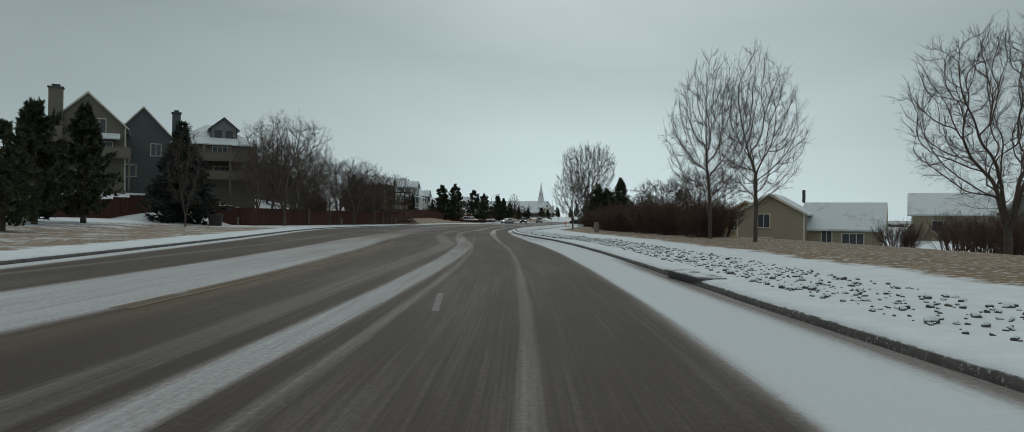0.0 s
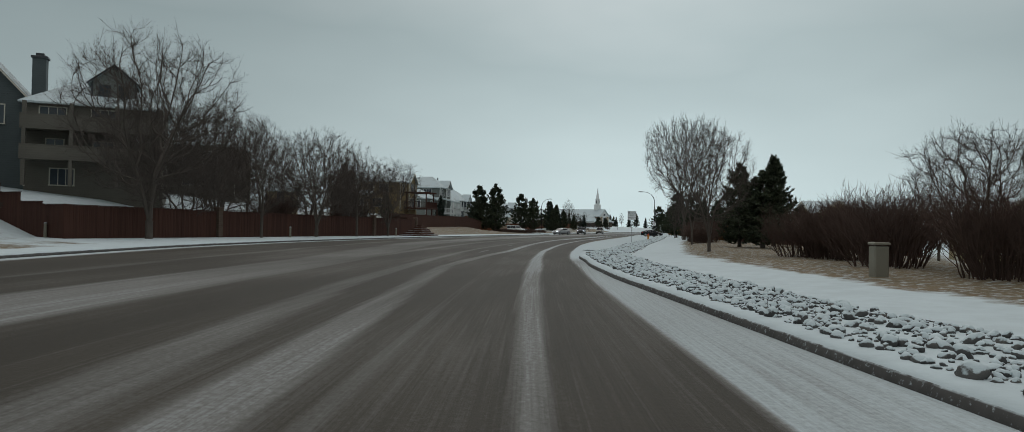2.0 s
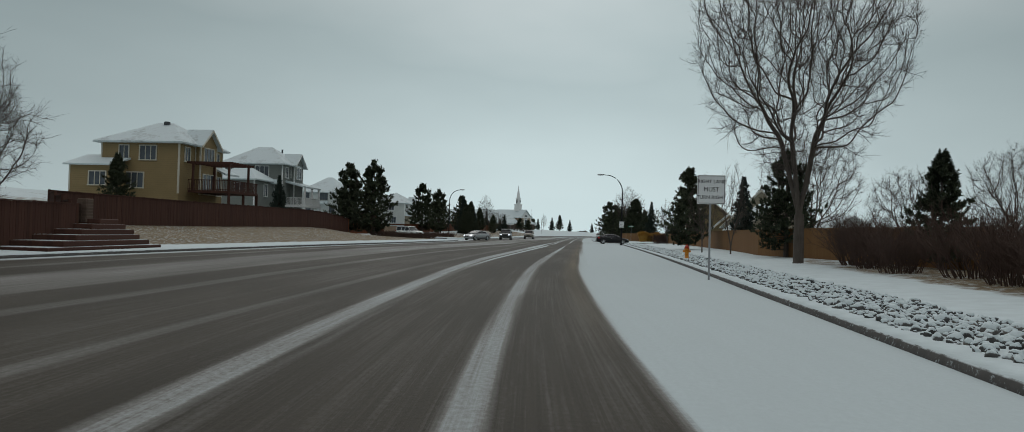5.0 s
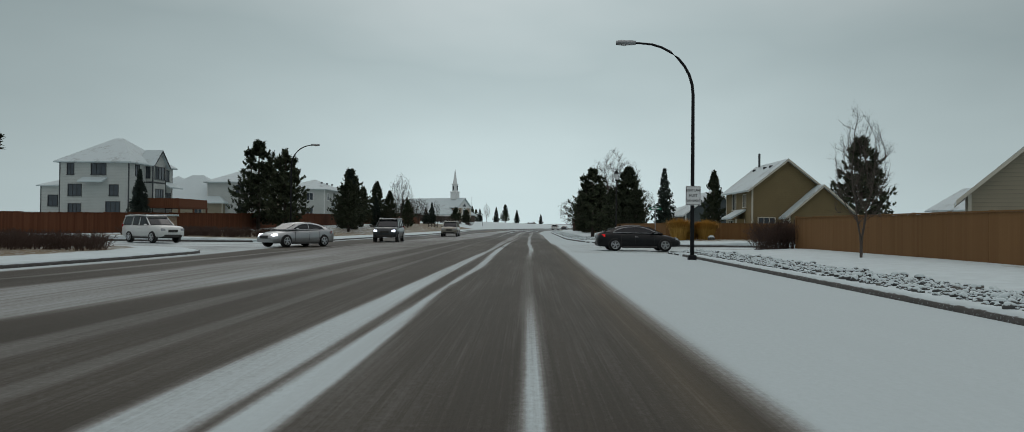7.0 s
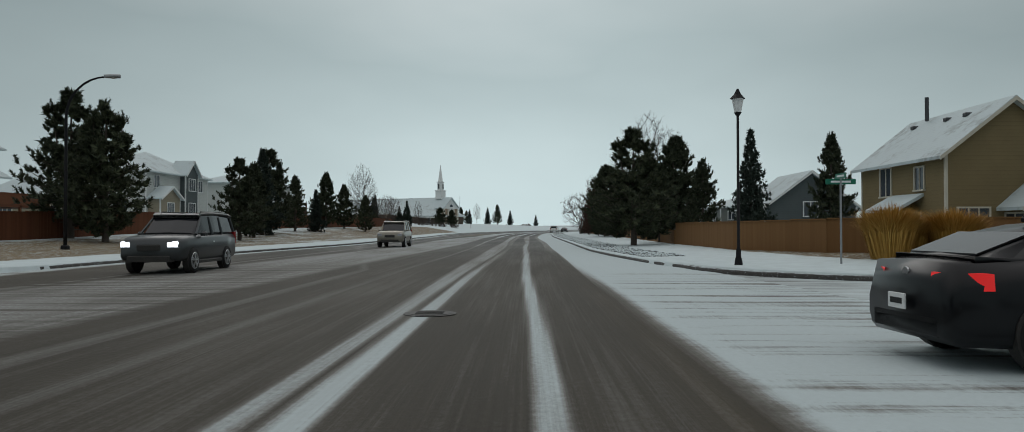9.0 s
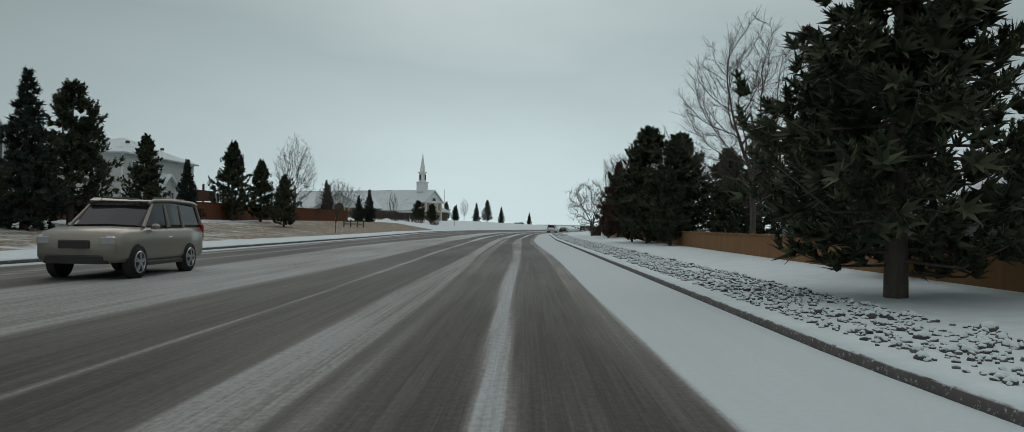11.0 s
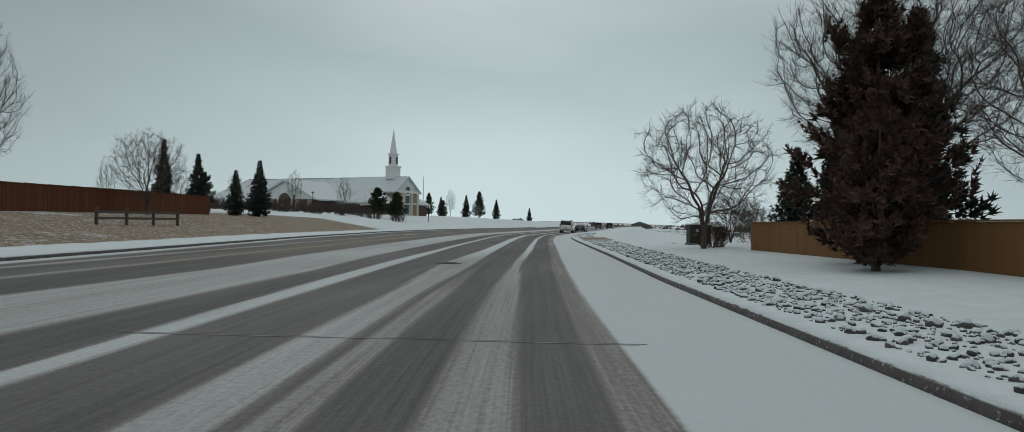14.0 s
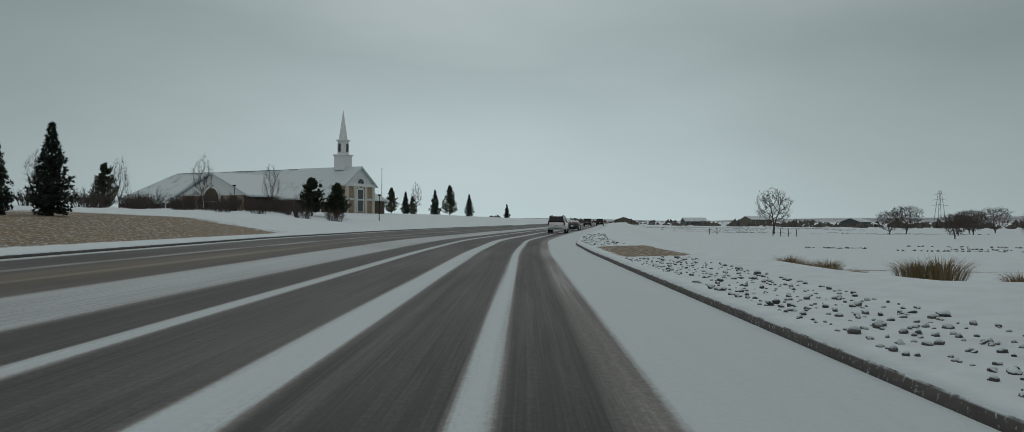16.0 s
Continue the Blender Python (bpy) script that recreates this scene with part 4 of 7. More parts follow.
def pine_meshes(seed, height, radius, boughs=60, shape=0.6, mat="needle", low=0.06, leaders=2, shoots=8, blade=0.2):
    """A rounded pine: boughs that turn up at their ends, each carrying bunched upright shoots set with needle tufts."""
    rng = random.Random(seed)
    wood, crown = Geo(), Geo()

    def tuft_at(p, axis, long, blades=8):
        u = axis.orthogonal().normalized()
        v = axis.cross(u)
        for i in range(blades):
            a = math.tau * i / blades + rng.uniform(-.35, .35)
            o = u * math.cos(a) + v * math.sin(a)
            e = p + (axis * rng.uniform(.3, 1.0) + o * rng.uniform(.5, .9)) * long
            s = axis.cross(o) * long * .2
            k0 = len(crown.v)
            crown.v.extend((tuple(p - s), tuple(p + s), tuple(e)))
            crown.f.append((k0, k0 + 1, k0 + 2))

    def shoot(p, axis, long):
        for i in range(5):
            tuft_at(p + axis * long * i / 4.5, (axis + Vector((rng.gauss(0, .2), rng.gauss(0, .2), .1))).normalized(), blade * rng.uniform(.8, 1.3) * (1.15 - .1 * i), 7)

    wood.tube([(0, 0, -.2), (0, 0, height * .3), (0, 0, height * .7), (0, 0, height * .96)], [height * .022 + .03, height * .017 + .02, height * .008 + .01, .012], 7)
    tops = [(Vector((0, 0, 0)), height)]
    for i in range(leaders):
        a = math.tau * i / max(1, leaders) + rng.uniform(-.6, .6)
        tops.append((Vector((math.cos(a), math.sin(a), 0)) * radius * rng.uniform(.28, .5), height * rng.uniform(.80, .93)))
    for off, hh in tops[1:]:
        wood.tube([(0, 0, height * .45), tuple(off * .7 + Vector((0, 0, height * .6))), tuple(off + Vector((0, 0, hh * .97)))], [height * .009, height * .007, .012], 5)
    for k in range(boughs):
        f = low + (.97 - low) * ((k + rng.random()) / boughs) ** .92
        off, hh = tops[0] if f < .6 or rng.random() < .5 else rng.choice(tops)
        r = radius * min(1.0, (1 - f) * 1.3 + .02) ** shape * min(1.0, .72 + (f - low) * 1.6) * rng.choice((.62, .8, .95, 1.0, 1.12)) * rng.uniform(.9, 1.1)
        if off.length > 0:
            r *= .6
        a = k * 2.39996 + rng.uniform(-.4, .4)
        out = Vector((math.cos(a), math.sin(a), 0))
        side = Vector((-out.y, out.x, 0))
        root = off * min(1.0, max(0.0, (f - .4) * 2)) + Vector((0, 0, f * hh))
        mid, tip = root + out * r * .55 + Vector((0, 0, -.03 * r)), root + out * r + Vector((0, 0, r * rng.uniform(.12, .34)))
        wood.tube([root, mid, tip], [.014 + r * .012, .01 + r * .007, .006], 3)
        for j in range(shoots):
            q = .3 + .72 * (j + rng.random()) / shoots
            p = root.lerp(mid, q / .55) if q < .55 else mid.lerp(tip, (q - .55) / .45)
            p = p + side * rng.gauss(0, .17 * r * (1.3 - q) + .08) + Vector((0, 0, rng.gauss(0, .08)))
            axis = (out * rng.uniform(.1, .7) + side * rng.gauss(0, .4) + Vector((0, 0, rng.uniform(.5, 1.1)))).normalized()
            shoot(p, axis, rng.uniform(.25, .55) * (.7 + .1 * r))
        for j in range(9):
            q = rng.uniform(.15, .95)
            p = root.lerp(tip, q) + side * rng.gauss(0, .15 * r) + Vector((0, 0, rng.gauss(-.05, .1)))
            tuft_at(p, (out + Vector((rng.gauss(0, .3), rng.gauss(0, .3), rng.uniform(0, .6)))).normalized(), blade * 1.9, 7)
    for off, hh in tops:
        for i in range(7):
            shoot(off + Vector((rng.gauss(0, .12), rng.gauss(0, .12), hh * (.9 + .012 * i))), Vector((rng.gauss(0, .25), rng.gauss(0, .25), 1)).normalized(), .45)
    return wood.mesh("trunk", "bark", True), crown.mesh("crown", mat)


def bush_meshes(seed, height, width, stems=60, mat="twig_red", forks=(0, 4, 4)):
    rng = random.Random(seed)
    wood, twigs = Geo(), Geo()
    for k in range(stems):
        a, r = rng.uniform(0, math.tau), rng.random() ** .5 * width * .32
        d = Vector((math.cos(a) * rng.uniform(.1, .75), math.sin(a) * rng.uniform(.1, .75), 1))
        grow(rng, Vector((math.cos(a) * r, math.sin(a) * r, -.1)), d, height * rng.uniform(.5, .82), .028, 2, wood, twigs, .55, .5, forks)
    return fitted(wood, twigs, height, mat, mat, ("stem", "crown"))


def plant(name, meshes, label, category, x, y, s=1.0, rz=0.0, z=None, sx=None, names=("trunk", "crown"), group=""):
    """Sets a plant of shared meshes on the ground."""
    gz = ground_z(x, y) if z is None else z
    ob = thing(name, label, category, pose(x, y, gz - .03, 0, 0, rz), group=group)
    w = sx if sx else s
    for n, me in zip(names, meshes):
        p = new(n, me)
        p.parent = ob
        p.scale = (w, w, s)
    return ob


# ---- houses ----


def wall_point(face, w, d, u, z, out):
    """A point on a wall of a block w by d centred at the origin: faces s, e, n, w seen from outside, u from the wall's middle to the right."""
    return {"s": (u, -d / 2 - out, z), "e": (w / 2 + out, u, z), "n": (-u, d / 2 + out, z), "w": (-w / 2 - out, -u, z)}[face]


TURN = {"s": 0.0, "e": radians(90), "n": radians(180), "w": radians(-90)}


def add_window(parent, face, w, d, u, z, ww, hh, trim="trim", bars=1, off=(0, 0)):
    """A window in a wall: a frame with depth, a sill, a mullion or more, and a dark pane set back in it."""
    rz = TURN[face]
    x, y, _ = wall_point(face, w, d, u, z, 0)
    root_m = pose(x + off[0], y + off[1], z, 0, 0, math.degrees(rz))
    g, t = Geo(), .09
    for cx, cz, sx, sz in ((0, hh / 2 + t / 2, ww + 2 * t, t), (-ww / 2 - t / 2, 0, t, hh), (ww / 2 + t / 2, 0, t, hh)):
        g.box((cx, -.03, cz), (sx, .10, sz))
    for i in range(bars):
        g.box((-ww / 2 + ww * (i + 1) / (bars + 1), -.02, 0), (.06, .06, hh))
    ob = part("window", g, trim, parent)
    ob.matrix_local = root_m
    part("pane", Geo().box((0, .005, 0), (ww, .03, hh)), "glass", ob, "dark window glass")
    part("sill", Geo().box((0, -.05, -hh / 2 - .045), (ww + 2 * t + .06, .16, .09)), trim, ob)
    return ob


def gable_roof(w, d, z, rise, over=.45, ridge="x", thick=.18):
    """Two slopes with thickness and overhang; the ridge runs along x or y."""
    g = Geo()
    a, b = (d / 2 + over, w / 2 + over) if ridge == "x" else (w / 2 + over, d / 2 + over)
    half = d / 2 if ridge == "x" else w / 2
    k = rise / half
    low = z - over * k
    out = [(-a, low), (0, z + rise), (a, low), (a, low + thick), (0, z + rise + thick * 1.15), (-a, low + thick)]
    return g.prism(out, -b, b, "x" if ridge == "x" else "y")


def gable_wall(w, d, z, rise, ridge="x"):
    """The triangles of wall under a gable roof, as a solid."""
    if ridge == "x":
        return [(-d / 2, z), (d / 2, z), (0, z + rise)], "x", w / 2
    return [(-w / 2, z), (w / 2, z), (0, z + rise)], "y", d / 2


def hip_roof(w, d, z, rise, over=.5, thick=.16, ridge_len=None):
    g = Geo()
    a, b = w / 2 + over, d / 2 + over
    r = max(0.0, (w - d) / 2 if ridge_len is None else ridge_len / 2)
    low = z - over * rise / (d / 2)
    base = [(-a, -b, low), (a, -b, low), (a, b, low), (-a, b, low)]
    eave = [(x, y, q + thick) for x, y, q in base]
    top = [(-r, 0, z + rise), (r, 0, z + rise)]
    g.add(base + eave + top, [(3, 2, 1, 0), (0, 1, 5, 4), (1, 2, 6, 5), (2, 3, 7, 6), (3, 0, 4, 7), (4, 5, 9, 8), (5, 6, 9), (6, 7, 8, 9), (7, 4, 8)])
    return g


def block(parent, name, c, w, d, h, mat, roof=None, rise=2.0, ridge="x", windows=(), trim="trim", roof_mat="roof", over=.45, ridge_len=None, base=2.0):
    """One storeyed volume of a house as wall, roof, fascia and windows, under the parent; c is the middle of its foot."""
    rx, ry, rz = c
    hold = part(name, Geo().box((0, 0, (h - base) / 2), (w, d, h + base)), mat, parent)
    hold.matrix_local = pose(rx, ry, rz)
    if roof == "gable":
        out, axis, half = gable_wall(w, d, h, rise, ridge)
        part("gable", Geo().prism(out, -half + .002, half - .002, axis), mat, hold)
        part("roof", gable_roof(w, d, h, rise, over, ridge), roof_mat, hold, "snow-dusted shingle roof")
        k = rise / (d / 2 if ridge == "x" else w / 2)
        a, b = (d / 2 + over, w / 2 + over) if ridge == "x" else (w / 2 + over, d / 2 + over)
        low = h - over * k
        for s in (-1, 1):
            g = Geo()
            for q in (-1, 1):
                g.prism([(q * (a + .02), low - .06), (q * (a + .02), low + .16), (0, h + rise + .16), (0, h + rise - .06)][::q], s * b - .03, s * b + .05, "x" if ridge == "x" else "y")
            part("bargeboard", g, trim, hold)
    elif roof == "hip":
        part("roof", hip_roof(w, d, h, rise, over, .16, ridge_len), roof_mat, hold, "snow-dusted hipped shingle roof")
    elif roof == "shed":
        g = Geo().prism([(-d / 2 - over, h - over * rise / d), (d / 2, h + rise), (d / 2, h + rise + .15), (-d / 2 - over, h + .15 - over * rise / d)], -w / 2 - over, w / 2 + over, "x")
        part("roof", g, roof_mat, hold, "snow-covered lean-to roof")
    for s in (-1, 1):
        for t in (-1, 1):
            part("corner_board", Geo().box((s * (w / 2 - .04), t * (d / 2 - .04), h / 2), (.14, .14, h - .02)), trim, hold)
    for face, u, z, ww, hh in windows:
        add_window(hold, face, w, d, u, z, ww, hh, trim, 1 if ww < 1.6 else 2)
    return hold


def chimney(parent, c, w, d, h, mat="stone_siding"):
    ob = part("chimney", Geo().box((0, 0, h / 2), (w, d, h)), mat, parent)
    ob.matrix_local = pose(*c)
    part("chimney_cap", Geo().box((0, 0, h + .1), (w + .25, d + .25, .2), 0, .04), "trim_dark", ob)
    part("flue", Geo().box((0, 0, h + .35), (w * .6, d * .6, .3), 0, .03), "trim_dark", ob)
    return ob


def fence(label, points, h, mat, kind="wood fence", panel=2.4, post=.11, pillar=0.0, cap=True, pillar_every=4, post_y=.05):
    """A board fence along a plan line: panels of overlapping boards between posts, with a snow-topped cap rail."""
    root_ob = thing("fence", label, "fence")
    cache = {}
    count = 0
    for (x0, y0), (x1, y1) in zip(points[:-1], points[1:]):
        run = math.hypot(x1 - x0, y1 - y0)
        n = max(1, round(run / panel))
        L = run / n
        a = math.atan2(y1 - y0, x1 - x0)
        key = round(L, 2)
        if key not in cache:
            m = max(1, round(L / .145))
            line, rng = [], random.Random(int(L * 100))
            for i in range(m):
                p, q, y_ = L * i / m, L * (i + 1) / m, rng.uniform(-.006, .006)
                line += [(p + .004, -.016 + y_), (q - .004, -.016 + y_), (q - .003, .004), (q + .003, .004)]
            line = line[:-2]
            back = [(p, .03) for p, _ in reversed(line)]
            ring = line + back
            g = Geo().loft([[(p, q, -.25) for p, q in ring], [(p, q, h - .05) for p, q in ring]])
            cache[key] = (g.mesh("panel", mat), Geo().box((L / 2, 0, h - .02), (L, .14, .05)).mesh("cap_rail", mat))
        for i in range(n):
            x, y = x0 + (x1 - x0) * i / n, y0 + (y1 - y0) * i / n
            xe, ye = x0 + (x1 - x0) * (i + 1) / n, y0 + (y1 - y0) * (i + 1) / n
            zz = ground_z((x + xe) / 2, (y + ye) / 2)
            for n_, me in zip(("panel", "cap_rail"), cache[key]):
                p = part(n_, me, mat, root_ob)
                p.matrix_local = pose(x, y, zz, 0, 0, math.degrees(a))
            if pillar and count % pillar_every == 0:
                g = Geo().box((0, 0, h / 2), (pillar, pillar, h + .35), 0, .02)
                g.box((0, 0, h + .22), (pillar + .12, pillar + .12, .1), 0, .03)
                q = part("pillar", g, "pillar", root_ob, "brown block pillar")
            else:
                q = part("post", Geo().box((0, post_y, h / 2), (post, post, h + .06), 0, .01), mat, root_ob)
            q.matrix_local = pose(x, y, zz, 0, 0, math.degrees(a))
            count += 1
    return root_ob

# ---- trees and shrubs along the road ----
BARE = {
    "round": crown_tree_meshes(11, 14.0, 5.3, .2, .55, .45, 3400, .0098, 5, .6, .13, fine=62),
    "tall": crown_tree_meshes(12, 11.0, 3.1, .16, .42, .15, 1800, .0094, 1, .55, .2, fine=42),
    "wide": crown_tree_meshes(13, 8.0, 3.3, .14, .55, .4, 1500, .0085, 4, .48, .14, fine=38),
    "slim": crown_tree_meshes(14, 6.5, 1.25, .14, .45, .15, 560, .007, 2, .4, .4),
    "low": crown_tree_meshes(15, 4.2, 2.3, .08, .65, .5, 1000, .0065, 5, .34, .14),
    "knobby": crown_tree_meshes(16, 7.0, 2.1, .22, .6, .2, 230, .0112, 2, .26, .2, "bark", "twig", .1),
    "spread": crown_tree_meshes(18, 8.0, 3.7, .12, .5, .35, 900, .0115, 4, .5, .06),
    "stout": crown_tree_meshes(17, 8.0, 3.2, .2, .5, .4, 560, .015, 3, .5, .15),
}
CONE = {
    "pine": pine_meshes(21, 8.0, 2.7, 84, .78, "needle", .05, 2),
    "pine_b": pine_meshes(22, 8.0, 2.4, 76, .9, "needle", .06, 1),
    "pine_c": pine_meshes(27, 8.0, 2.6, 80, .82, "needle", .05, 3),
    "spruce": conifer_meshes(23, 7.5, 1.7, 2000, .95, .34, .27, .02, 9, "needle_blue"),
    "big": pine_meshes(24, 10.0, 3.6, 140, .78, "needle", .1, 3, 9, .24),
    "rusty": pine_meshes(25, 7.0, 2.25, 110, .95, "needle_red", .05, 2, 8, .17),
}
BUSH = {"hedge": bush_meshes(31, 2.6, 3.4, 72, "twig_red", (0, 6, 7)), "shrub": bush_meshes(32, 1.3, 2.6, 40, "twig", (0, 5, 6)),
        "juniper": bush_meshes(33, 0.9, 3.4, 60, "twig_red", (0, 5, 5))}

L_BARE = "leafless deciduous tree with fine grey-brown twigs on the verge"
L_PINE = "dense dark green pine tree beside the road"
L_SPR = "conical dark green spruce tree"


def bare(kind, x, y, h, rz=0, label=L_BARE, z=None, sx=None):
    full = {"round": 14.0, "tall": 11.0, "wide": 8.0, "slim": 6.5, "low": 4.2, "knobby": 7.0, "stout": 8.0, "spread": 8.0}[kind]
    return plant("bare_tree", BARE[kind], label, "tree", x, y, h / full, rz, z, sx)


def cone(kind, x, y, h, rz=0, label=None, z=None, sx=None):
    full = {"pine": 8.0, "pine_b": 8.0, "pine_c": 8.0, "spruce": 7.5, "big": 10.0, "rusty": 7.0}[kind]
    name = "spruce_tree" if kind == "spruce" else "pine_tree"
    return plant(name, CONE[kind], label or (L_SPR if kind == "spruce" else L_PINE), "tree", x, y, h / full, rz, z, sx)


def bush(kind, x, y, s, rz, label, group=""):
    return plant("bush", BUSH[kind], label, "bush", x, y, s, rz, None, None, ("stem", "crown"), group)


# right side, south stretch
bare("round", 12.0, -32.4, 14.0, 20, "tall rounded leafless tree with several trunks on dry grass", None, .77)
bare("knobby", 12.2, -65.0, 6.3, 40, "knotty leafless tree hung with long dry pods", None, .7)
cone("pine_b", 17.8, -68.5, 6.4, 10)
cone("pine_c", 15.0, -74.2, 5.4, 210)
cone("pine_c", 16.2, -76.5, 4.8, 90, "open-crowned olive-green pine on dry grass", None, .8)
bare("wide", 12.6, -85.4, 6.1, 0, "rounded leafless tree on dry grass", None, .62)
bare("tall", 24.3, -130.0, 8.8, 70, L_BARE, None, .68)
bare("tall", 22.8, -124.4, 9.6, 160, L_BARE, None, .74)
bare("wide", 34.5, -132.5, 9.6, 30)
bare("low", 21.5, -96.1, 4.6, 0)
bare("low", 23.5, -114.0, 4.4, 80)
cone("pine_b", 17.0, -47.0, 4.0, 50)
cone("pine", 13.6, -24.0, 6.0, 20)
cone("pine_b", 15.5, -38.5, 4.4, 150)
cone("pine", 11.2, -0.1, 7.2, 120)
bare("slim", 11.9, -16.5, 5.6, 0, "slender leafless tree with upright branches and a few dry leaves")
bare("slim", 10.9, -10.7, 5.4, 60, "slender leafless tree with upright branches and a few dry leaves")
cone("spruce", 15.5, -2.5, 6.2, 0)
cone("spruce", 15.0, -13.0, 3.4, 40, "columnar dark evergreen behind the fence", None, .35)
cone("spruce", 15.6, -10.5, 3.2, 90, "columnar dark evergreen behind the fence", None, .38)
bare("wide", 16.5, -18.5, 7.0, 90)
bare("slim", 12.4, 28.8, 5.2, 200)
for i, (x, y, h) in enumerate(((25, -80, 4.5), (27, -62, 5), (21, -50, 4.2), (20, -44, 4.6), (23, -30, 5.5), (19, -54, 4.0), (18.5, -28, 4.4))):
    bare("slim" if i % 2 else "wide", x, y, h, i * 50)

# right side, north stretch
cone("pine", 6.7, 85.5, 7.7, 0, None, None, 1.1)
cone("pine_b", 9.3, 90.5, 5.6, 70)
cone("pine_c", 12.0, 88.7, 5.8, 30, None, None, .6)
cone("spruce", 15.3, 88.5, 7.8, 80, None, None, .85)
cone("pine_b", 21.3, 89.5, 7.6, 120, None, None, .72)
cone("pine", 37.5, 87.3, 11.5, 30)
bare("tall", 11.9, 111.0, 11.2, 100, L_BARE, None, 1.15)
cone("pine_c", 16.6, 124.6, 7.4, 200)
cone("big", 13.0, 103.5, 9.2, 40)
cone("big", 9.5, 128.8, 8.8, 0, None, None, .92)
cone("big", 10.5, 123.0, 7.6, 150, None, None, .82)
cone("big", 13.4, 121.0, 6.4, 260)
cone("pine_c", 8.9, 126.0, 4.4, 30)
cone("pine_b", 9.3, 119.5, 4.6, 130)
cone("pine_c", 8.8, 132.5, 4.2, 250)
cone("pine_c", 13.0, 143.5, 4.4, 10)
cone("pine_b", 14.2, 139.5, 4.8, 80)
cone("rusty", 10.4, 153.5, 8.1, 0, "dense evergreen with rusty brown foliage by the fence", None, 1.12)
cone("rusty", 9.0, 150.5, 4.6, 90, "dense evergreen with rusty brown foliage by the fence")
bare("round", 13.6, 158.5, 9.4, 20, L_BARE, None, .7)
bare("wide", 16.5, 153.0, 8.6, 70)
bare("wide", 21.5, 156.0, 8.4, 130)
bare("knobby", 12.4, 140.0, 9.6, 100, "knotty leafless tree hung with long dry pods")
bare("wide", 14.5, 146.0, 7.0, 100)
bush("hedge", 9.6, 169.2, .5, 20, "tangle of thin reddish shoots at the foot of a tree")
bare("spread", 8.9, 168.0, 6.7, 10, "spreading leafless tree with low limbs by a utility box", None, .82)
cone("spruce", 19.5, 178.5, 7.2, 0)
cone("spruce", 15.2, 173.0, 5.4, 110, None, None, .85)
cone("spruce", 14.2, 158.5, 9.0, 50)
cone("spruce", 17.0, 168.0, 7.4, 20)
bare("low", 15.4, 181.0, 3.0, 60)
bare("low", 13.0, 178.0, 3.0, 10)

# left side, south stretch
cone("spruce", -28.2, -94.5, 11.0, 0, "broad blue-green spruce beside a dark bin", 0.2, 2.3)
cone("pine", -15.5, -131.5, 6.0, 60)
cone("pine_c", -22.6, -121.0, 8.6, 30)
cone("pine_b", -26.0, -117.5, 9.0, 130)
cone("pine", -22.5, -127.0, 8.0, 80)
cone("pine_b", -25.5, -112.5, 9.6, 200)
bare("slim", -21.5, -104.5, 8.5, 0, "leafless tree with pale trunk among evergreens")
for i, (x, y, h, kd) in enumerate(((-22.0, -83, 10.9, "wide"), (-21.2, -71, 7.5, "tall"), (-21.0, -62, 8, "wide"), (-20.6, -54, 7.5, "tall"), (-20.4, -46, 7, "wide"), (-26, -78, 10.4, "tall"), (-28, -67, 9.5, "wide"),
                                   (-29, -58, 9.0, "tall"), (-28, -50, 8.5, "wide"), (-27, -42, 8, "tall"), (-33, -54, 9, "tall"), (-40, -51, 9, "wide"), (-31, -34, 7.5, "tall"), (-32, -70, 8, "wide"),
                                   (-30.5, -62, 6, "low"), (-25, -52, 5.5, "low"), (-24.5, -76, 5.5, "low"), (-26, -38, 6, "low"))):
    bare(kd, x, y, h * 1.15, i * 77, "leafless tree with tangled brown branches by the red-brown fence")
for i in range(5):
    bush("hedge", -28.5 - (i % 3) * 2.6, -60 + i * 7.1, 1.0 + .15 * (i % 4), i * 59, "leafless brown shrub on the snowy slope", "shrubs on the slope")
cone("rusty", -31.0, -34.8, 7.6, 0, "brownish evergreen behind the red-brown fence")
cone("pine_b", -33.5, -14.0, 4.4, 20)

# left side, middle and north
cone("pine", -31.0, 34.5, 10.0, 0)
cone("pine_c", -26.5, 31.0, 10.2, 110)
cone("spruce", -36.0, 22.0, 5.6, 10)
cone("pine", -32.6, 88.0, 10.4, 40)
cone("pine_c", -28.4, 85.0, 9.4, 140)
cone("pine", -24.2, 97.4, 6.8, 20)
cone("spruce", -28.0, 113.3, 9.0, 60)
cone("pine_b", -26.2, 106.0, 7.0, 160)
cone("pine", -29.7, 120.4, 9.4, 80)
cone("pine_b", -29.9, 130.5, 7.0, 100)
cone("spruce", -28.4, 134.5, 5.6, 10)
cone("pine_b", -30.6, 158.9, 7.2, 10)
cone("pine_b", -32.9, 156.1, 8.8, 190)
cone("pine_c", -25.5, 151.5, 5.6, 60)
cone("spruce", -48.0, 90.0, 6.5, 0, None, None, .8)
bare("tall", -30.6, 172.0, 10.6, 70, "tall leafless tree with upright twigs before the fence", None, .82)
bare("wide", -29.3, 189.7, 6.2, 30)
cone("spruce", -38.5, 220.0, 6.8, 10)
cone("spruce", -30.4, 210.6, 4.8, 80)
cone("spruce", -29.2, 214.5, 6.2, 150)
cone("spruce", -34.5, 203.0, 7.0, 20, None, None, .7)
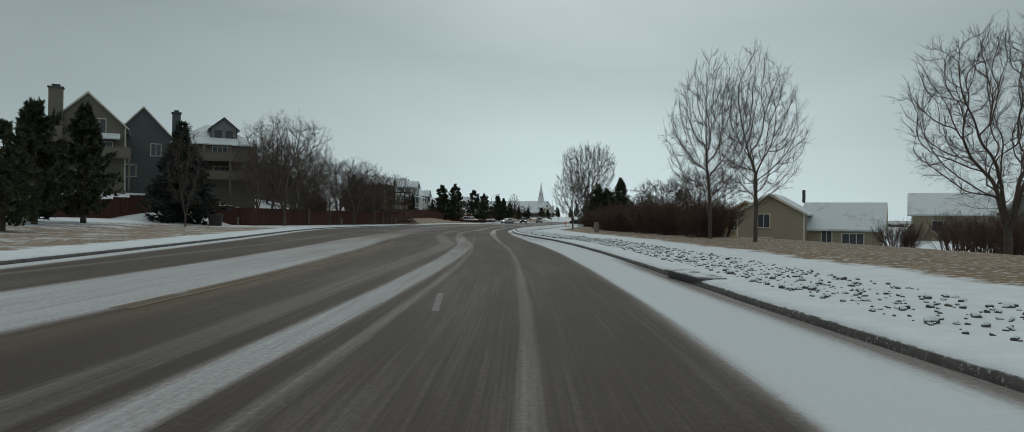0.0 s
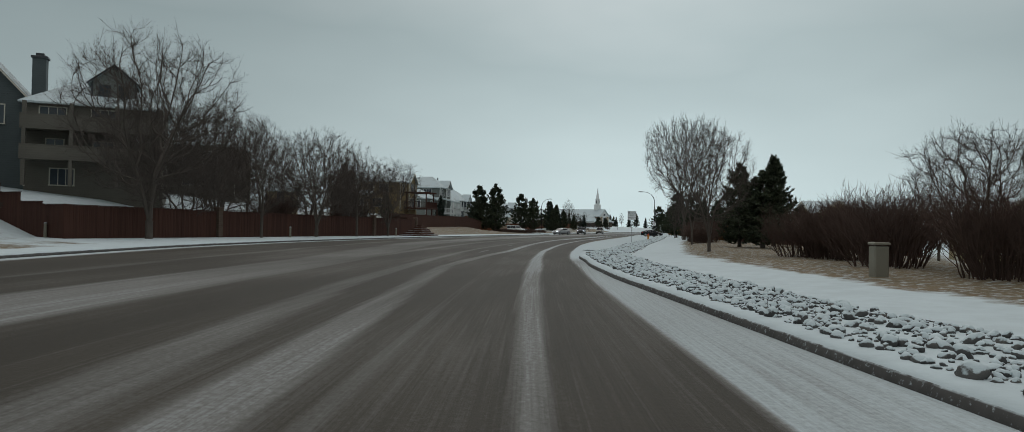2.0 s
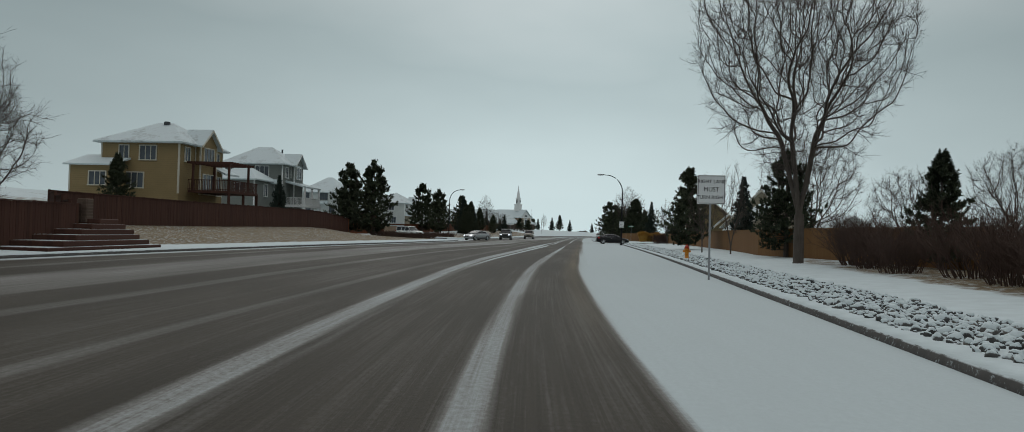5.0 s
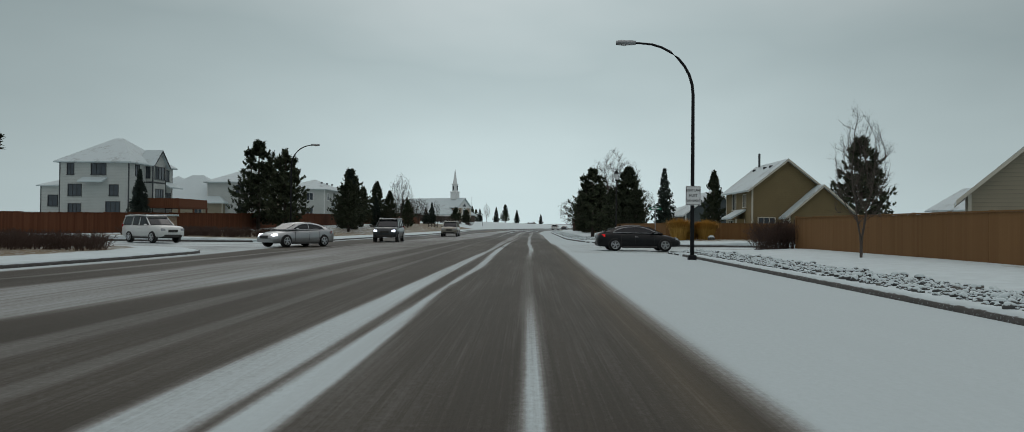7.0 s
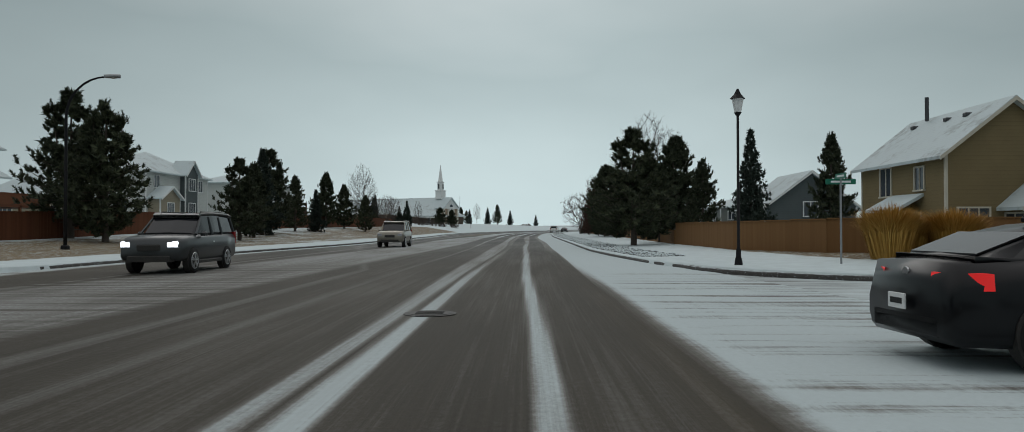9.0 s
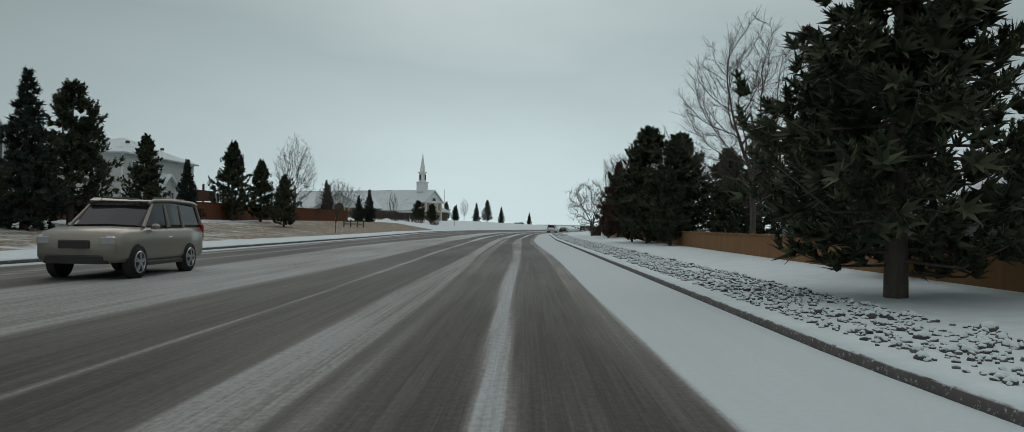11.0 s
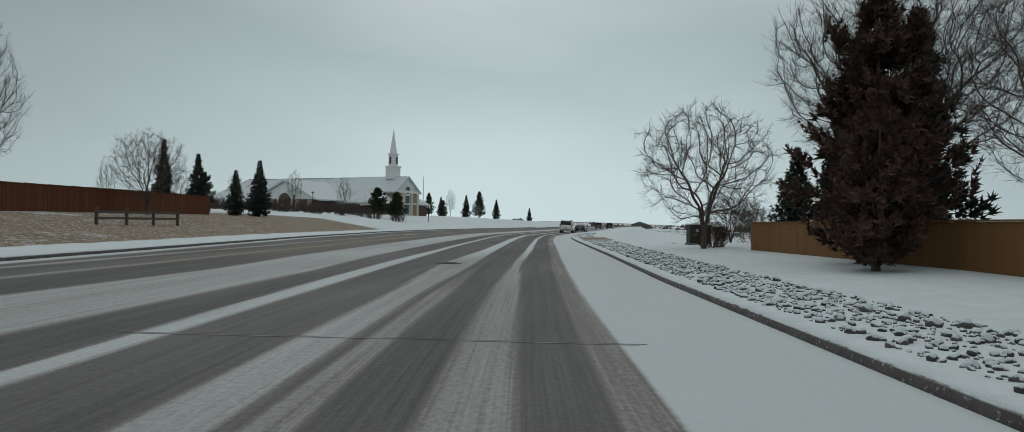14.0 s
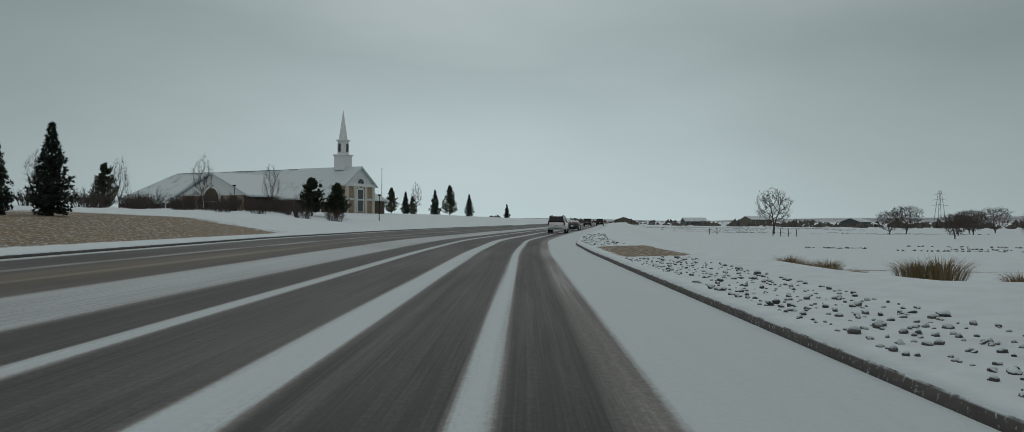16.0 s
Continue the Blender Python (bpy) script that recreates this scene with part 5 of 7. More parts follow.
cone("big", -29.6, 286.0, 6.2, 0, "broad dark rounded pine on the church lawn", None, .72)
cone("big", -26.0, 288.0, 5.8, 100, "broad dark rounded pine on the church lawn", None, .66)
cone("pine_c", -77.5, 314.0, 9.0, 40)
for i, (x, y, h) in enumerate(((-21, 420, 8.5), (-16, 420, 10), (-9.5, 424, 7.5), (-33, 400, 8), (-29, 404, 7), (-40, 520, 9), (6, 640, 9))):
    cone("pine_b" if i % 2 else "spruce", x, y, h, i * 60)
for i, (x, y, h) in enumerate(((-62, 268, 6.5), (-55, 275, 7), (-46, 283, 8), (-70, 280, 8), (-38, 292, 7.5), (-84, 282, 9), (-25, 398, 9))):
    bare("slim", x, y, h, i * 40)
for i in range(15):
    bush("shrub", -76 + i * 3.0, 266 + i * 1.5 + (i % 2) * 3, 1.9, i * 61, "low leafless brown shrub on the church lawn", "shrubs before the church")
for i in range(11):
    bush("shrub", -58 + i * 3.4, 262 + (i % 3) * 4 + i * 1.1, 1.3, i * 47, "low leafless brown shrub on the church lawn", "shrubs before the church")

for i, (x, y, s) in enumerate(((38.5, -108, .9), (42, -114, 1.1), (44.5, -104, 1.2), (41, -121, 1.0), (47, -110, 1.3))):
    bush("hedge", x, y, s, i * 50, "leafless brown thicket in the yard", "thickets in the yards")

for i, (x, y, s) in enumerate(((15.9, -92.3, .74), (16.7, -94, .8), (17.5, -95.6, .8), (17.0, -91.4, .78), (18.4, -93.6, .85))):
    bush("hedge", x, y, s, i * 83, "leafless red-brown bush in a dense row", "red-brown bushes by the grass")

# hedges along the south right fence
for i in range(14):
    y = -121.5 + i * 1.75
    x = kerb_right(y) + 8.6 + (i % 3) * 1.1
    bush("hedge", x, y, .72 + .22 * ((i * 7) % 5) / 5, i * 67, "leafless red-brown bush in a dense row", "red-brown bushes by the grass")

# ---- fences ----
fence("dark red-brown board fence with block pillars beside the sidewalk", [(-36, -113), (-33.5, -84.5), (-23.6, -88.1), (-22.6, -67.2), (-21.6, -50), (-20.8, -36.1)], 2.0, "fence_red", pillar=.5, pillar_every=11)
fence("red-brown board fence on a dry grass slope", [(-21.0, -35.6), (-27.5, -29), (-28, -8), (-28.5, 12), (-29, 28)], 1.9, "fence_red")
fence("orange-brown board fence behind the corner planting", [(-29, 28.4), (-32, 35.5), (-60, 36)], 1.9, "fence_orange")
fence("orange-brown board fence behind dark pines", [(-60, 62), (-41, 62.5), (-36, 70), (-33, 84), (-33.5, 117), (-33.7, 150), (-32.5, 180), (-31.4, 206.4)], 1.85, "fence_orange")
fence("low dark brown board fence behind shrubs", [(27, -70), (21, -58), (16.5, -40.2)], 1.05, "fence_red", post_y=-.07)
fence("tan board fence behind a dry grass strip", [(16.5, -40), (13.0, -19.8), (13.8, -7.5), (14.1, 26), (13.7, 39.6), (60, 40.8)], 1.6, "fence_tan", post_y=-.07)
fence("tan board fence on the side street corner", [(60, 63.5), (15.5, 63), (11.5, 65.5), (9.6, 72), (9.2, 84)], 1.35, "fence_tan", post_y=-.07)
fence("low tan board fence behind dark pines and snow", [(9.2, 84.4), (9.6, 106), (10.1, 126)], .9, "fence_tan", post_y=-.07)
fence("low tan board fence ending at the open field", [(10.12, 126.3), (11.0, 150), (10.3, 165)], 1.25, "fence_tan", post_y=-.07)
for i in range(9):
    bush("hedge", 12.9 + (i % 3) * .5, -60 + i * 3.1, .6 + .1 * (i % 3), i * 71, "leafless brown shrub before the tan fence", "shrubs before the fence")

# ---- houses ----


def house(label, x, y, rz=0, z=None, name="house"):
    return thing(name, label, "house", pose(x, y, ground_z(x, y) - .05 if z is None else z, 0, 0, rz))


def railing(parent, x0, y0, x1, y1, z, mat, h=1.0, gap=.14, solid=False):
    """A deck rail between two points: top and bottom rails, balusters or boards."""
    g = Geo()
    run, a = math.hypot(x1 - x0, y1 - y0), math.atan2(y1 - y0, x1 - x0)
    mx, my = (x0 + x1) / 2, (y0 + y1) / 2
    g.box((mx, my, z + h), (run, .12, .07), a)
    if solid:
        g.box((mx, my, z + h / 2), (run, .06, h), a)
        return part("railing", g, mat, parent)
    g.box((mx, my, z + .12), (run, .08, .06), a)
    rail = part("railing", g, mat, parent)
    me = Geo().box((0, 0, h / 2), (.045, .045, h), a).mesh("baluster", mat)
    n = int(run / gap)
    for i in range(n + 1):
        b = part("baluster", me, mat, rail)
        b.matrix_local = pose(x0 + (x1 - x0) * i / n, y0 + (y1 - y0) * i / n, z)
    return rail


def deck(parent, x0, x1, y0, y1, z, mat, foot, solid=False):
    """A raised wooden deck with posts and a rail on its open sides; the wall is at y1."""
    part("deck_floor", Geo().box(((x0 + x1) / 2, (y0 + y1) / 2, z - .12), (x1 - x0, y1 - y0, .24)), mat, parent)
    for x in (x0 + .15, (x0 + x1) / 2, x1 - .15):
        part("deck_post", Geo().box((x, y0 + .15, (z + foot) / 2), (.2, .2, z - foot)), mat, parent)
    railing(parent, x0, y0, x1, y0, z, mat, 1.0, .16, solid)
    railing(parent, x0, y0, x0, y1, z, mat, 1.0, .16, solid)
    railing(parent, x1, y0, x1, y1, z, mat, 1.0, .16, solid)


# brown two-storey house on the right corner
h = house("olive-brown two-storey house with a snowy gable roof and a garage wing", 25.35, 81.0, 0, .4)
block(h, "wall", (0, 0, 0), 6.9, 10.0, 5.0, "olive_siding", "gable", 2.75, "y", [("w", 2.4, 3.75, .95, 1.25), ("w", -1.6, 3.75, 1.35, 1.7), ("w", -1.2, 1.3, 2.0, 1.0), ("s", -2.0, 1.6, 1.6, .8)], "trim", over=.5)
block(h, "garage_wing", (2.9, -3.2, 0), 6.4, 7.0, 2.3, "olive_siding", "gable", 2.8, "y", [("s", -1.9, 1.35, .9, 1.2), ("w", 2.6, 1.2, 1.5, 1.0)], "trim", over=.5)
block(h, "bay", (-3.9, -.9, 0), 1.0, 3.2, 1.9, "olive_siding", None, 0, "x", [("w", 0, 1.2, 1.9, 1.0)], "trim")
part("bay_roof", Geo().prism([(-5.0, 1.85), (-3.4, 2.75), (-3.4, 2.95), (-5.0, 2.05)], -2.8, 1.0, "y"), "roof_white", h, "snow-covered bay roof")
part("vent_pipe", Geo().disc((-.6, 2.2, 8.4), .12, 1.5, "z", 10), "trim_dark", h)
for yy in (-2.4, -.4, 3.4):
    part("roof_vent", Geo().box((-.75, yy, 7.38), (.4, .4, .22), 0, .05), "trim_dark", h)

h = house("beige house with a steep snowy gable roof behind the fence", 26.3, 36.2, -28, -.1)
block(h, "wall", (0, 0, 0), 10.0, 4.6, 3.2, "beige_siding", "gable", 4.6, "y", [("s", 0, 4.4, 1.2, 1.2)], over=.5)
h = house("small tan house with a snowy gable roof behind the fence", 19.2, 4.6, 0, -.2)
block(h, "wall", (0, 0, 0), 6.0, 8.0, 2.5, "beige_siding", "gable", 2.3, "y", [("s", 0, 2.0, 1.0, 1.0)], over=.4)
h = house("pale house with a snowy roof and clerestory across the side street", 52.0, 86.0, 10, -.3)
block(h, "wall", (0, 0, 0), 9.0, 9.0, 4.0, "white_siding", "gable", 2.4, "y", [("s", 0, 3.6, 1.6, 1.3)], "trim_white", over=.5)
h = house("grey house with a steep gable behind spruces", 24.5, 106.0, 0, -.2)
block(h, "wall", (0, 0, 0), 8.0, 8.0, 3.4, "bluegrey_siding", "gable", 3.0, "y", [("s", 0, 3.2, 1.2, 1.2)], "trim_white", over=.5)
h = house("grey house with a snowy roof and covered patio behind the fence", 28.0, 136.5, 0, -.4)
block(h, "wall", (0, 0, 0), 8.0, 11.0, 4.4, "grey_siding", "hip", 1.5, "x", [("w", -2.4, 3.3, 1.1, 1.2), ("w", 2.6, 3.3, 1.1, 1.2), ("s", -2.6, 3.3, .8, 1.0), ("s", -1.3, 3.5, .7, .7)], "trim_white", over=.5)
part("patio_roof", Geo().box((-1.2, -7.2, 2.2), (5.4, 3.4, .22), 0, .03), "trim_dark", h, "flat dark patio cover under snow")
for s in (-3.6, 1.2):
    part("patio_post", Geo().box((s, -8.7, 1.0), (.18, .18, 2.2)), "trim_dark", h)

# houses behind the dry grass in the south
h = house("beige two-storey house with a broad snowy roof", 35.5, -86.0, -20, -1.6)
block(h, "wall", (-1.5, 0, 0), 6.5, 8.0, 3.9, "beige_siding", "gable", 1.8, "y", [("s", -.6, 3.1, 1.1, 1.3), ("s", -.6, .9, 1.6, 1.0)], over=.4)
block(h, "side_wing", (5.0, 1.2, 0), 7.0, 6.0, 2.5, "beige_siding", "gable", 2.4, "x", [("s", -1.4, 1.2, .9, 1.9), ("s", 1.0, 1.2, 1.9, 1.4)], over=.4)
part("chimney_pipe", Geo().disc((1.2, 0, 5.7), .16, 1.3, "z", 10), "trim_dark", h)
h = house("pale yellow house with a snowy gable roof", 34.5, -66.0, -15, -1.4)
block(h, "wall", (0, 0, 0), 8.0, 8.0, 3.3, "yellow_siding", "gable", 2.0, "y", [("s", -1.4, 2.3, 1.0, 1.2)], over=.45)
h = house("pale yellow house with a gable end and snowy roof", 26.0, -52.0, -18, -1.3)
block(h, "wall", (0, 0, 0), 6.8, 8.0, 3.4, "yellow_siding", "gable", 2.0, "y", [("s", -1.6, 2.3, 1.1, 1.3), ("w", 1.6, 2.3, 1.2, 1.3)], over=.45)
h = house("olive-tan house with a long snowy roof and white windows", 30.0, -33.0, 8, -.8)
block(h, "wall", (0, 0, 0), 9.0, 10.0, 3.5, "olive_siding", "gable", 2.2, "x", [("s", -2.6, 2.2, 1.7, 1.7), ("s", 1.2, 2.2, 1.0, 1.4), ("w", 2.0, 1.6, 1.8, 1.0)], over=.5)
for yy in (-3, -1, 1.4):
    part("roof_vent", Geo().box((yy, -1.6, 5.1), (.35, .35, .25), 0, .05), "trim_dark", h)
for i, (x, y, w, hh) in enumerate(((62, -60, 10, 4.2), (72, -38, 9, 4.6), (80, -80, 10, 4), (95, -20, 12, 5), (58, -96, 9, 3.8), (66, -112, 9, 3.6))):
    h = house("distant beige house with a snowy roof", x, y, -20 + i * 9, -1.4)
    block(h, "wall", (0, 0, 0), w, 8.0, hh, ("beige_siding", "grey_siding", "stone_siding")[i % 3], "gable", 2.6, "xy"[i % 2], [("s", -2, hh * .6, 1.2, 1.3), ("s", 2, hh * .6, 1.2, 1.3)], over=.5)

# tall houses on the left bank in the south
h = house("tall beige house with a stone chimney, deck and steep snowy gable", -50.5, -79.5, 35, 4.4)
block(h, "wall", (0, 0, 0), 8.4, 9.0, 8.0, "stone_siding", "gable", 4.0, "y", [("s", 1.0, 8.0, 1.9, 1.7), ("s", 1.6, 5.2, 2.2, 1.6), ("s", -1.5, 2.0, 1.8, 1.5)], over=.4, roof_mat="roof_thin")
part("pent_roof", Geo().prism([(-5.6, 6.3), (-4.4, 7.0), (-4.4, 7.2), (-5.6, 6.5)], -.6, 3.6, "x"), "roof_white", h, "snow-covered pent roof")
chimney(h, (-3.4, -4.9, 0), 1.5, 1.2, 12.2)
deck(h, -4.4, 4.8, -7.4, -4.5, 4.2, "stone_siding", 0, True)
h = house("slate-grey house with a steep gable and tall chimney", -50.5, -68.5, 35, 4.4)
block(h, "wall", (0, 0, 0), 8.0, 9.0, 7.4, "bluegrey_siding", "gable", 4.4, "y", [("s", 1.6, 6.0, 1.2, 1.6), ("s", -1.6, 3.0, 1.4, 1.5)], over=.35, roof_mat="roof_thin")
chimney(h, (4.3, -1.5, 0), 1.1, 1.1, 11.6, "bluegrey_siding")
h = house("grey-beige house with a gabled turret and stacked balconies", -42.6, -63.5, 35, 4.2)
block(h, "wall", (0, 0, 0), 11.0, 9.0, 7.6, "stone_siding", "hip", 3.0, "x", [("s", -3.4, 6.3, 2.0, 1.4), ("s", .6, 6.3, 2.0, 1.4), ("s", -3.2, 3.4, 1.3, 1.6), ("s", 1.0, 3.4, 2.4, 1.5), ("s", -2.6, .9, 1.8, 1.4), ("e", 0, 6.0, 1.4, 1.4)], over=.5)
block(h, "turret", (1.2, -1.6, 7.4), 3.6, 3.6, 2.4, "grey_siding", "gable", 1.5, "y", [("s", -.75, 1.3, .8, 1.5), ("s", .75, 1.3, .8, 1.5)], "trim_dark", over=.35, base=.6)
for zz in (2.4, 5.0):
    part("balcony_floor", Geo().box((0, -5.6, zz), (11.0, 2.2, .3)), "stone_siding", h)
    railing(h, -5.5, -6.7, 5.5, -6.7, zz + .1, "stone_siding", 1.0, .2, True)
for xx in (-5.2, -1.7, 1.8, 5.2):
    part("balcony_post", Geo().box((xx, -6.5, 3.6), (.3, .3, 7.2)), "stone_siding", h)
part("satellite_dish", Geo().disc((3.6, -6.85, 4.3), .32, .12, "y", 12, .6), "galv", h)
h = house("brown house with a snowy hipped roof half hidden by trees", -48.0, -40.0, 20, 4.6)
block(h, "wall", (0, 0, 0), 10.0, 9.0, 6.4, "stone_siding", "hip", 3.4, "x", [("s", -2, 4.6, 1.6, 1.4), ("s", 2, 4.6, 1.6, 1.4), ("s", 0, 2, 2.2, 1.5)], over=.5)
h = house("brown house with a snowy roof on the hill", -62.0, -55.0, 30, 5.2)
block(h, "wall", (0, 0, 0), 11.0, 9.0, 6.0, "bluegrey_siding", "hip", 3.8, "x", [("s", -2, 4.4, 1.6, 1.4)], over=.5)
h = house("small pale yellow shed on the slope", -37.4, -39.0, 15, 3.3)
block(h, "wall", (0, 0, 0), 3.2, 3.0, 2.2, "yellow_siding", "gable", 1.0, "x", [("s", .2, 1.05, .75, 1.9)], "trim_dark", over=.3)

# the three hip-roofed houses on the left above the dry slope
h = house("ochre two-storey house with a snowy hipped roof and pergola deck", -39.9, 3.1, 0, 4.2)
block(h, "wall", (0, 0, 0), 7.8, 8.4, 5.0, "tan_siding", "hip", 2.2, "x", [("s", -1.6, 3.8, .9, 1.3), ("s", .8, 3.8, 1.6, 1.3), ("e", -2.8, 3.8, .9, 1.3), ("e", 2.9, 3.8, 1.0, 1.3), ("s", -.5, 1.2, 1.8, 1.4), ("e", 2.7, 1.1, 2.0, 1.9)], "trim", over=.55, ridge_len=1.6)
block(h, "front_bay", (3.6, .2, 0), 1.8, 3.2, 5.0, "tan_siding", "gable", 1.4, "x", [("e", 0, 3.9, 1.9, 1.5), ("e", 0, 1.1, 2.2, 1.9), ("s", 0, 3.9, .7, 1.4)], "trim", over=.4)
block(h, "side_wing", (-3.5, -4.6, 0), 4.4, 3.0, 2.5, "tan_siding", "shed", 1.0, "x", [("s", .6, 1.2, 1.6, 1.2)], "trim", over=.4, roof_mat="roof_white")
part("pent_roof", Geo().prism([(3.9, 2.9), (5.4, 2.2), (5.4, 2.4), (3.9, 3.1)], 1.9, 5.0, "y"), "roof_white", h, "snow-covered pent roof")
part("deck_floor", Geo().box((6.3, 0, .3), (4.2, 6.0, .24)), "fence_red", h)
for yy in (-3, 0, 3):
    part("deck_post", Geo().box((8.3, yy, -.9), (.2, .2, 2.4)), "fence_red", h)
railing(h, 8.3, -3, 8.3, 3, .4, "fence_red", 1.0, .16)
railing(h, 4.2, -3, 8.3, -3, .4, "fence_red", 1.0, .16)
for xx in (4.6, 8.2):
    for yy in (-2.9, 1.2):
        part("pergola_post", Geo().box((xx, yy, 1.7), (.18, .18, 2.6)), "fence_red", h)
for i in range(9):
    part("pergola_beam", Geo().box((6.4, -3.1 + i * .55, 3.05), (4.6, .08, .2)), "fence_red", h)
part("roof_vent", Geo().box((.4, -.5, 7.1), (.5, .4, .35), 0, .05), "trim_dark", h)

h = house("grey two-storey house with a snowy hipped roof and white porch", -41.7, 30.4, 0, 3.9)
block(h, "wall", (0, 0, 0), 8.0, 7.0, 5.9, "grey_siding", "hip", 2.3, "x", [("s", 1.2, 4.6, 1.8, 1.4), ("s", 2.4, 1.6, 1.0, 1.5), ("e", -2.2, 4.6, .9, 1.3), ("e", 2.3, 1.6, 1.6, 1.9)], "trim_white", over=.55, ridge_len=2.0)
block(h, "front_bay", (3.7, .8, 0), 1.6, 3.0, 5.9, "grey_siding", "gable", 1.3, "x", [("e", 0, 4.7, 1.5, 1.5), ("s", 0, 4.7, .6, 1.3)], "trim_white", over=.4)
block(h, "low_wing", (.2, -6.4, 0), 5.4, 5.8, 3.4, "grey_siding", "hip", 1.8, "x", [("e", .3, 2.0, 1.0, 1.5), ("s", .8, 2.0, 1.3, 1.4)], "trim_white", over=.45, roof_mat="roof_white", ridge_len=.6)
part("pent_roof", Geo().prism([(-3.5, 3.3), (-4.6, 2.9), (-4.6, 3.1), (-3.5, 3.6)], -.3, 3.8, "x"), "roof_white", h, "snow-covered pent roof")
part("porch_roof", Geo().prism([(3.9, 3.3), (6.8, 2.6), (6.8, 2.8), (3.9, 3.6)], -2.4, 3.2, "y"), "roof_white", h, "snow-covered porch roof")
part("porch_floor", Geo().box((5.4, .4, .2), (3.0, 5.6, .25)), "trim_white", h)
for yy in (-2.2, .4, 3.0):
    part("porch_post", Geo().box((6.6, yy, 1.0), (.22, .22, 3.4)), "trim_white", h)
railing(h, 6.7, -2.3, 6.7, 3.1, .3, "trim_white", 1.0, .16)
railing(h, 4.2, -2.3, 6.7, -2.3, .3, "trim_white", 1.0, .16)
for xx, yy in ((-2.2, 1.0), (1.8, 1.4)):
    part("roof_pipe", Geo().disc((xx, yy, 7.6), .12, .9, "z", 8), "trim_dark", h)

h = house("pale grey three-storey house with dark trim and snowy hipped roof", -58.6, 104.3, 0, 1.6)
block(h, "wall", (0, 0, 0), 9.4, 12.0, 8.0, "white_siding", "hip", 3.6, "x", [("s", -3.2, 6.8, .8, 1.4), ("s", .6, 6.8, 1.9, 1.4), ("s", -2.6, 4.0, 1.7, 1.5), ("s", -2.6, 1.4, 1.6, 1.5), ("s", 2.6, 1.6, 1.8, 1.7), ("s", 2.7, 4.0, 1.1, 1.4), ("e", -3.9, 6.8, .9, 1.4), ("e", 4.4, 6.6, 1.0, 1.5), ("e", -3.7, 3.6, 2.2, 1.8), ("e", 4.2, 3.2, 2.4, 1.7)], "trim_dark", over=.55, ridge_len=1.2)
block(h, "front_bay", (4.9, .2, 0), 1.6, 3.6, 8.0, "white_siding", "gable", 1.8, "x", [("e", -.9, 6.7, .8, 1.7), ("e", .55, 6.7, 1.5, 1.7), ("e", 0, 3.4, 2.0, 2.0), ("s", 0, 6.7, .7, 1.5)], "trim_dark", over=.45)
part("belt_board", Geo().box((5.0, .2, 5.35), (1.5, 3.72, .22), 0, .02), "trim_dark", h)
block(h, "side_wing", (-6.2, -1.0, 0), 3.4, 8.0, 4.6, "white_siding", "shed", 1.6, "x", [("s", 0, 2.6, 1.2, 1.4)], "trim_dark", over=.4, roof_mat="roof_white")
part("pent_roof", Geo().prism([(-7.2, 5.0), (-5.95, 5.6), (-5.95, 5.8), (-7.2, 5.2)], -1.6, 1.8, "x"), "roof_white", h, "snow-covered pent roof")
part("pent_roof", Geo().prism([(4.75, 5.4), (6.3, 4.7), (6.3, 4.9), (4.75, 5.7)], 2.1, 6.0, "y"), "roof_white", h, "snow-covered pent roof")
for yy, xx in ((-2.0, 1.2), (-1.2, 2.2), (-2.6, 2.6)):
    part("roof_vent", Geo().box((xx - 1.6, yy, 10.2 + yy * .55), (.5, .3, .24), .3, .05), "trim_dark", h)
part("deck_floor", Geo().box((7.4, 2.0, 1.9), (5.0, 9.0, .24)), "fence_orange", h)
for yy in (-2.3, 2, 6.3):
    part("deck_post", Geo().box((9.8, yy, .8), (.2, .2, 2.4)), "fence_orange", h)
railing(h, 9.8, -2.4, 9.8, 6.4, 2.0, "fence_orange", 1.1, .15, True)
railing(h, 5.1, -2.4, 9.8, -2.4, 2.0, "fence_orange", 1.1, .15, True)

h = house("tan house under a broad snowy hipped roof", -58.0, 128.0, 0, 1.4)
block(h, "wall", (0, 0, 0), 14.0, 13.0, 3.6, "beige_siding", "hip", 4.6, "x", [("s", -3, 1.9, 1.6, 1.4), ("e", 0, 1.9, 1.8, 1.4), ("s", 3, 1.9, 1.2, 1.4)], over=.6, ridge_len=2.0, roof_mat="roof_white")
h = house("pale house with a snowy hipped roof beyond the pines", -72.0, 150.0, 0, 1.6)
block(h, "wall", (0, 0, 0), 12.0, 12.0, 5.6, "beige_siding", "hip", 3.6, "x", [("s", 2, 4.2, 1.6, 1.4)], over=.6, roof_mat="roof_white")
h = house("grey-white house with stacked gables and a columned porch", -49.5, 131.0, 0, 2.0)
block(h, "wall", (0, 0, 0), 9.0, 17.0, 6.2, "white_siding", "hip", 3.0, "x", [("e", -6, 5.0, 1.3, 1.4), ("e", 6, 5.0, 1.3, 1.4), ("s", 1, 5.0, 1.4, 1.4), ("e", -5.5, 1.8, 1.6, 1.6), ("s", 1.5, 1.8, 1.6, 1.6)], "trim_white", over=.5, ridge_len=0.2)
